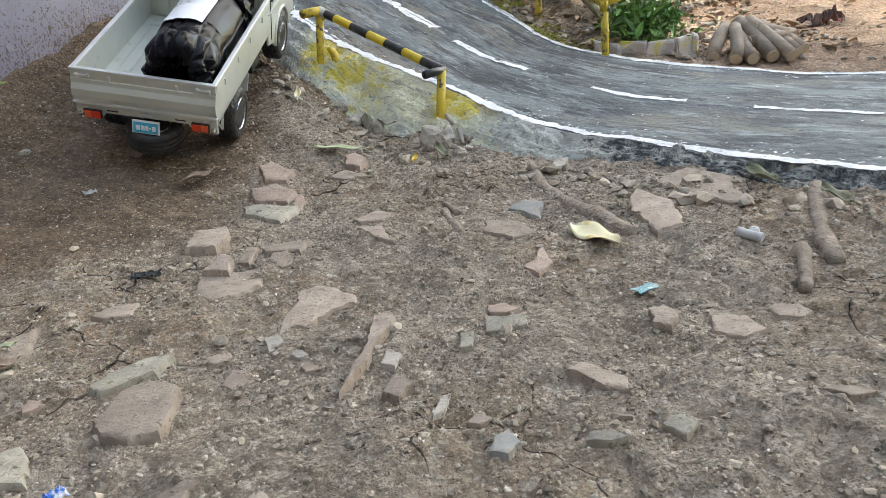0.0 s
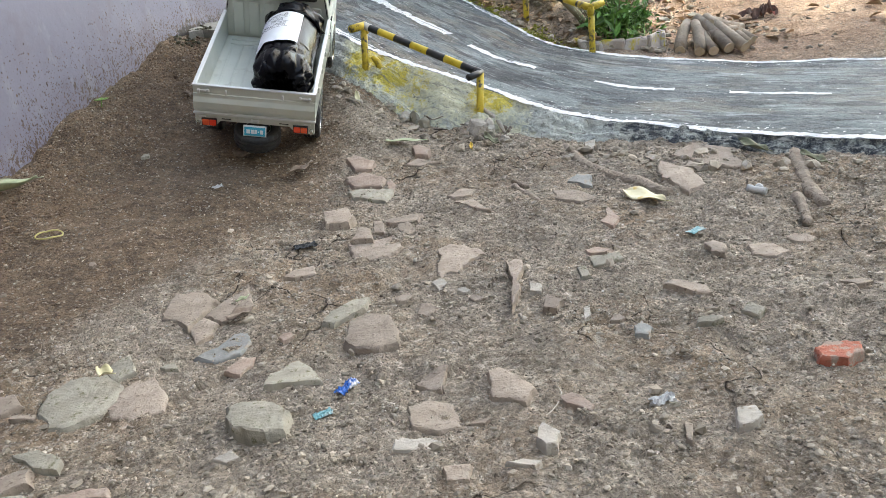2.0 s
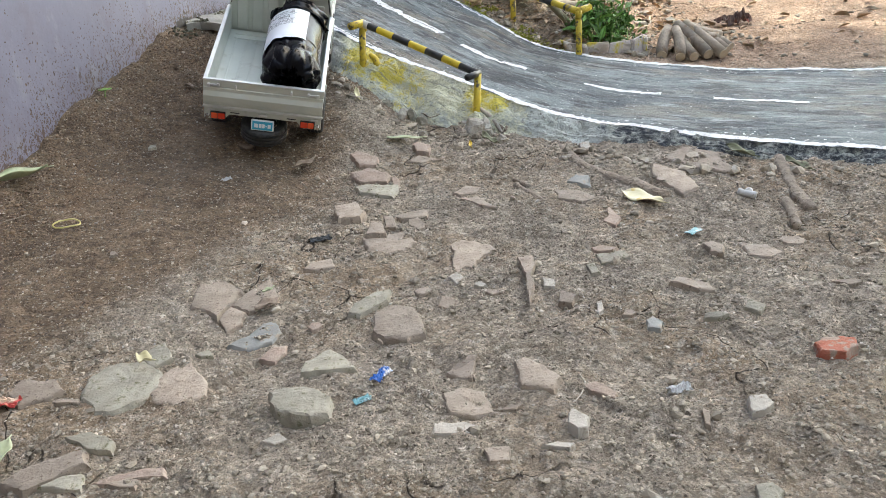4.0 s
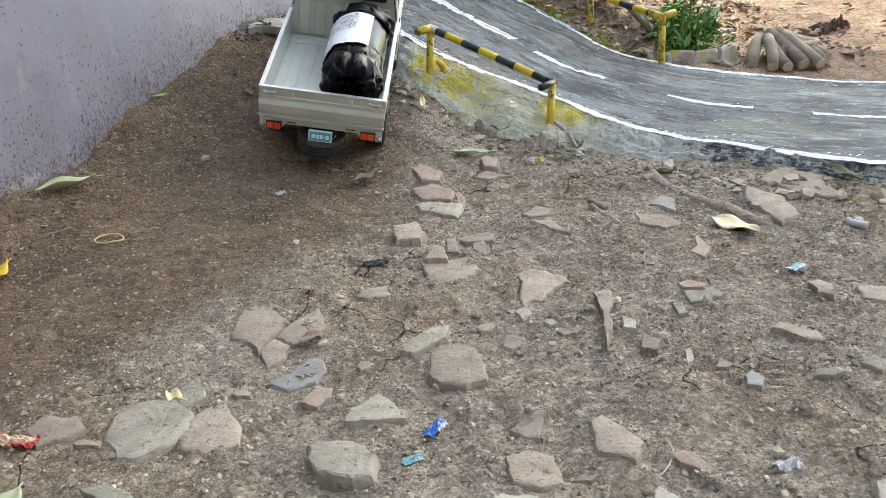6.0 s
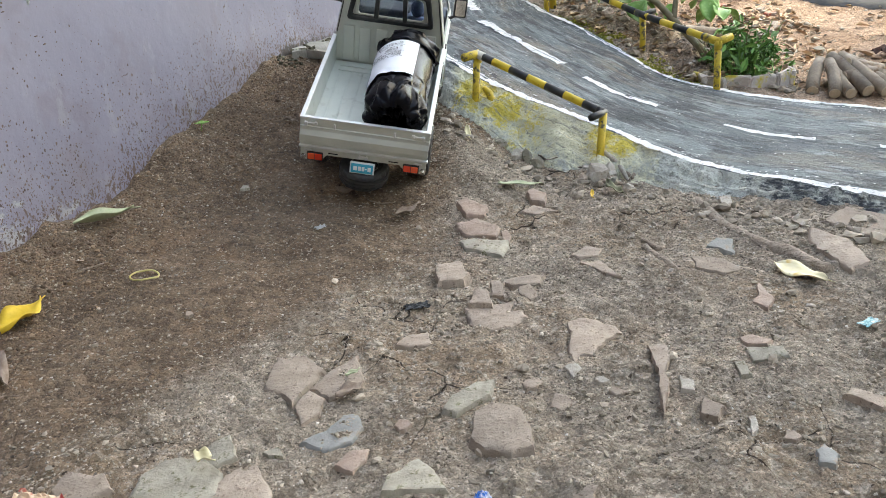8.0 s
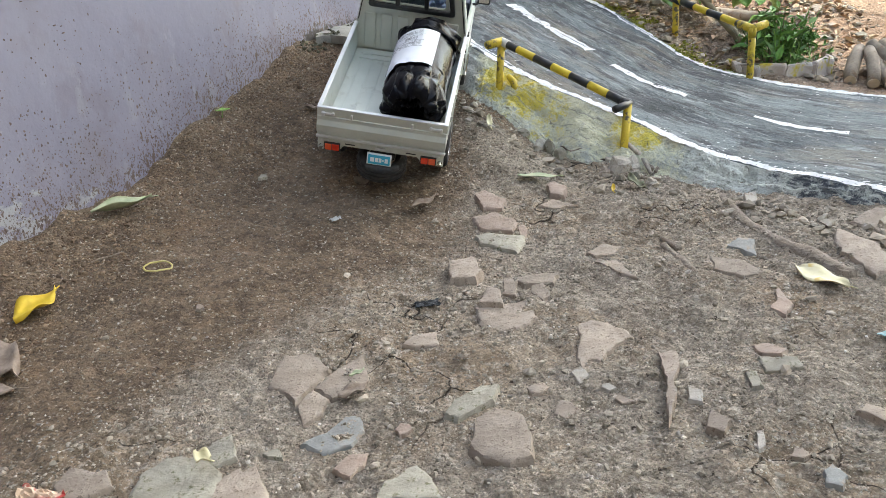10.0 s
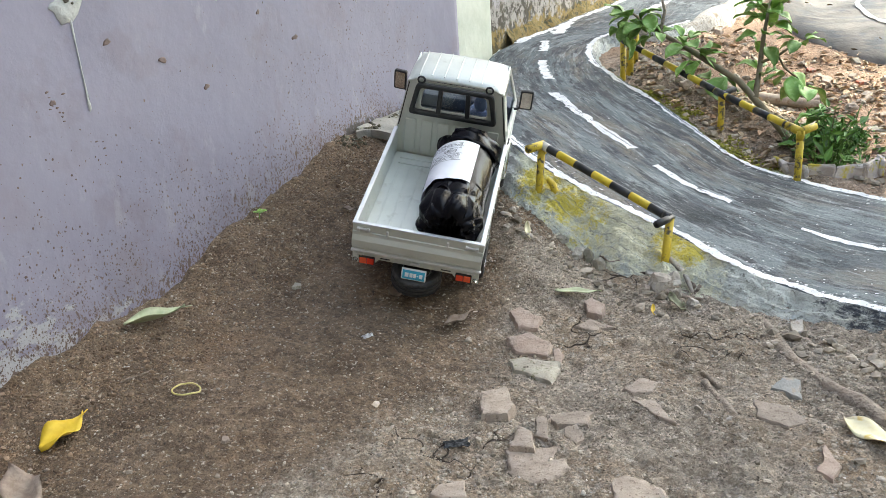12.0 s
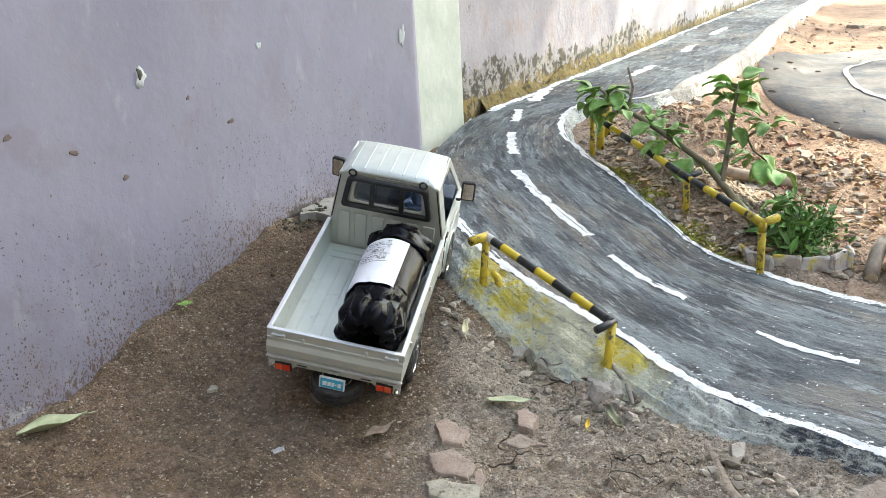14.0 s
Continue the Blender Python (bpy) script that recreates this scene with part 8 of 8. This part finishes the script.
gravel("moss", 60000, 11, 0.0010, 0.0040, -0.04, 0.24, 1.22, 1.60, "soft yellow-green moss along the road's edge", lambda x, y, r: (border(x, y)[0] > 0.004) & (border(x, y)[0] < 0.018 + 0.050 * r ** 2) & (hash_noise(x, y, 0.06, 23) > -0.3), True, -1.0, MOSS_GREEN, "moss",
       lambda x, y: np.maximum(earth_top(x, y), border(x, y)[1] - 0.006 - 0.45 * border(x, y)[0]))
gravel("litter", 2400, 14, 0.0025, 0.011, 0.0, 0.40, 1.24, 1.80, "chips and crumbs on the dark garden soil", lambda x, y, r: (hash_noise(x, y, 0.05, 25) > r * 1.6 - 0.9) & (border(x, y)[0] > 0.02), near=-1.0)
gravel("litter", 2600, 12, 0.002, 0.009, 0.06, 0.62, 1.30, 2.15, "broken rubble and crumbs behind the rail", lambda x, y, r: (hash_noise(x, y, 0.14, 24) > r * 1.6 - 1.0) & beside_road(x, y)[2])
for k in range(38):
    r6 = random.Random(1200 + k)
    x, y = r6.uniform(0.10, 0.50), r6.uniform(1.30, 2.0)
    gap_, _, garden_ = beside_road(np.array([x]), np.array([y]))
    if gap_[0] < 0.03 or not garden_[0]:
        continue
    if k % 3:
        a = r6.uniform(0, 6.3)
        ln = r6.uniform(0.010, 0.024)
        fallen_leaf((x, y), (x + ln * math.cos(a), y + ln * math.sin(a)), ln * 0.45, 0.12, 0.4, 0.2, LEAF_BROWN, "dry brown leaf among the garden rubble")
    else:
        lump(x, y, r6.uniform(0.02, 0.045), r6.uniform(0.015, 0.03), r6.uniform(0.012, 0.024), r6.uniform(0, 180), (STONE_TAN, STONE_PINK, STONE_GREY)[k // 3 % 3], 20 + k, "broken rubble lump behind the striped rail")
stick = part("log", tube([(0.20, 1.80, lie(0.20, 1.80) + 0.012), (0.31, 1.79, lie(0.31, 1.79) + 0.014), (0.42, 1.74, lie(0.42, 1.74) + 0.012)], [0.011, 0.013, 0.010], 11), STICK, None, "", True)
tagged(stick, "pale dry branch lying in the garden rubble", "branch")

LITTER_TONE = surface("dry_leaf_litter", (0.30, 0.19, 0.115), (0.52, 0.37, 0.245), 0.05, 0.85, islands=0.55, fleck=(0.50, 0.40, 0.27), fleck_size=0.03, fleck_amount=0.42)


def leaf_litter():
    """Small curled dead leaves and bits of bark strewn over the garden strip and the ground past it."""
    g = random.Random(77)
    v, f = [], []
    for k in range(3200):
        if k < 2200:
            x, y = g.uniform(0.05, 0.62), g.uniform(1.28, 2.1)
        else:
            x, y = g.uniform(0.3, 2.4), g.uniform(1.3, 4.6)
        if float(hash_noise(x, y, 0.13, 29)) < g.uniform(-1.0, 0.7):
            continue
        gap_, _, garden_ = beside_road(np.array([x]), np.array([y]))
        if (border(np.array([x]), np.array([y]))[0][0] < 0.015) if k < 2200 else (gap_[0] < 0.02 or not garden_[0]):
            continue
        q = Euler((g.uniform(-0.5, 0.5), g.uniform(-0.5, 0.5), g.uniform(0, 6.3))).to_matrix()
        s = g.uniform(0.004, 0.012) * (1.0 if k < 2200 else 1.5)
        c = Vector((x, y, lie(x, y) + 0.25 * s))
        i, lift = len(v), g.uniform(0.1, 0.5)
        v += [c + q @ Vector(p) * s for p in ((-1, 0, 0.1), (-0.3, 0.5, lift), (0.5, 0.4, lift), (1, 0, -0.1), (0.5, -0.4, lift), (-0.3, -0.5, lift))]
        f += [(i, i + 1, i + 2, i + 3), (i, i + 3, i + 4, i + 5)]
    tagged(mesh_ob("leaf_litter", v, f, LITTER_TONE), "dry brown leaf litter over the sunlit earth", "leaf litter", kind="stuff")


leaf_litter()

# ---- the second loop of the track, and rubble beyond ----
loop = spline([(2.6, 1.75), (1.5, 1.88), (0.92, 2.02), (0.72, 2.27), (0.75, 2.58), (0.87, 2.90), (1.25, 3.20), (2.4, 3.5)], 12)
d = np.gradient(loop, axis=0)
d /= np.linalg.norm(d, axis=1)[:, None]
nrm = np.column_stack([-d[:, 1], d[:, 0]])
rows = []
for s in (-0.29, -0.28, -0.20, -0.12, -0.05, 0.0, 0.06, 0.19, 0.20):
    q = loop + nrm * s
    rows.append(np.column_stack([q, earth_top(q[:, 0], q[:, 1]) + (0.007 if -0.285 < s < 0.195 else -0.03)]))
# grey cement with tan dust, toned lighter for the sun on this bend
DUSTY_SUNLIT = surface("dusty_sunlit_cement", (0.13, 0.122, 0.11), (0.25, 0.225, 0.195), 0.12, 0.85, bump=0.003, bump_size=0.02, fleck=(0.13, 0.13, 0.13), fleck_size=0.09, fleck_amount=0.42)
road_2 = ribbon("road_2", rows[0], rows[1:], DUSTY_SUNLIT, None, True)
tagged(road_2, "second bend of the dusty cement track", "road", kind="structure")
q0, q1 = loop - nrm * 0.048, loop - nrm * 0.062
rows = [np.column_stack([q, earth_top(q[:, 0], q[:, 1]) + 0.011]) for q in (q0, q1)]
ribbon("edge_line", rows[0], rows[1:], LINE_WHITE, road_2)
for k in range(34):
    r4 = random.Random(400 + k)
    x, y = r4.uniform(0.24, 0.62), r4.uniform(1.55, 2.15)
    if k >= 22:
        x, y = r4.uniform(1.2, 2.8), r4.uniform(4.2, 5.0)
    g_, _, side_ = beside_road(np.array([x]), np.array([y]))
    if g_[0] > 0.05:
        big = 1.0 if k < 22 else 2.2
        stone(x, y, r4.uniform(0.02, 0.055) * big, r4.uniform(0.02, 0.04) * big, r4.uniform(0.012, 0.024) * big, r4.uniform(0, 180), (STONE_TAN, STONE_PINK, STONE_GREY, STONE_TAN, BRICK_RED)[k % 5], 300 + k)

# ---- the shade tree: it stands out of view and shades the near ground ----
LEAF_TREE = surface("tree_leaf_green", (0.045, 0.09, 0.022), (0.09, 0.15, 0.04), 0.2, 0.55)
BARK = surface("tree_bark", (0.12, 0.09, 0.065), (0.2, 0.155, 0.12), 0.08, 0.9, bump=0.01, bump_size=0.03)


def shade_tree():
    middle = Vector((-1.32, 0.08, 0)) + SUN_WAY * 9.5
    foot = Vector((middle.x + 0.6, middle.y - 0.5, 0.0))
    t = thing("shade_tree", Matrix.Translation(foot), "tall leafy tree whose crown shades the yard", "tree")
    middle = middle - foot
    part("trunk", tube([(0, 0, -0.2), (-0.1, 0.05, 1.8), (0.05, 0.1, 3.6), (-0.3, 0.3, 5.2), middle - Vector((0, 0, 0.3))], [0.22, 0.18, 0.15, 0.11, 0.05], 10), BARK, t, "", True)
    rnd = random.Random(8)
    for k in range(9):
        a = 2 * math.pi * k / 9
        tip = middle + Vector((1.6 * math.cos(a), 1.6 * math.sin(a), rnd.uniform(-0.2, 0.3)))
        base = Vector((-0.3, 0.3, 5.2))
        part("limb", tube([base, base.lerp(tip, 0.5) + Vector((0, 0, 0.2)), tip], [0.07, 0.04, 0.012], 7), BARK, t, "", True)
    v, f = [], []
    for k in range(9000):
        a, r = rnd.uniform(0, 2 * math.pi), 2.25 * math.sqrt(rnd.random())
        c = middle + Vector((r * math.cos(a), r * math.sin(a), rnd.uniform(-0.45, 0.55)))
        high = (c + foot).z / SUN_WAY.z
        gx_, gy_ = (c + foot).x - SUN_WAY.x * high, (c + foot).y - SUN_WAY.y * high
        if (gx_ > 0.06 and gy_ > 1.33) or (gx_ > 0.9 and gy_ > 0.95):
            continue
        edge = (r / 2.25)
        if edge > 0.86 and rnd.random() < 0.55:
            continue
        q = Euler((rnd.uniform(-0.7, 0.7), rnd.uniform(-0.7, 0.7), rnd.uniform(0, 6.3))).to_matrix()
        s = rnd.uniform(0.08, 0.15)
        i = len(v)
        v += [c + q @ Vector(p) * s for p in ((-1, 0, 0), (-0.3, 0.5, 0.06), (0.4, 0.42, 0.05), (1, 0, -0.08), (0.4, -0.42, 0.05), (-0.3, -0.5, 0.06))]
        f += [(i, i + 1, i + 2, i + 3), (i, i + 3, i + 4, i + 5)]
    # loose outer sprays that dapple the far ground and the wall
    for k in range(80):
        by_wall = k % 10 < 3
        if by_wall:
            gx_, gy_ = rnd.uniform(-0.9, 0.75), rnd.uniform(1.85, 4.6)
        elif k % 10 < 5:
            gx_, gy_ = rnd.uniform(0.55, 1.7), rnd.uniform(1.10, 1.70)
        else:
            gx_, gy_ = rnd.uniform(0.7, 3.6), rnd.uniform(3.3, 6.4)
        spray = middle + Vector((gx_ + 1.32, gy_ - 0.08, rnd.uniform(-0.3, 0.3)))
        for _ in range(19 if by_wall else 24 if k % 10 < 5 else 66):
            c = spray + Vector((rnd.gauss(0, 0.16), rnd.gauss(0, 0.16), rnd.gauss(0, 0.12)))
            q = Euler((rnd.uniform(-0.7, 0.7), rnd.uniform(-0.7, 0.7), rnd.uniform(0, 6.3))).to_matrix()
            s = rnd.uniform(0.04, 0.08) if by_wall else rnd.uniform(0.05, 0.10)
            i = len(v)
            v += [c + q @ Vector(p) * s for p in ((-1, 0, 0), (-0.3, 0.5, 0.06), (0.4, 0.42, 0.05), (1, 0, -0.08), (0.4, -0.42, 0.05), (-0.3, -0.5, 0.06))]
            f += [(i, i + 1, i + 2, i + 3), (i, i + 3, i + 4, i + 5)]
        part("limb", tube([middle, middle.lerp(spray, 0.5) + Vector((0, 0, 0.1)), spray], [0.012, 0.008, 0.004], 6), BARK, t, "", True)
    tagged(mesh_ob("crown", v, f, LEAF_TREE, t), kind="stuff")


shade_tree()
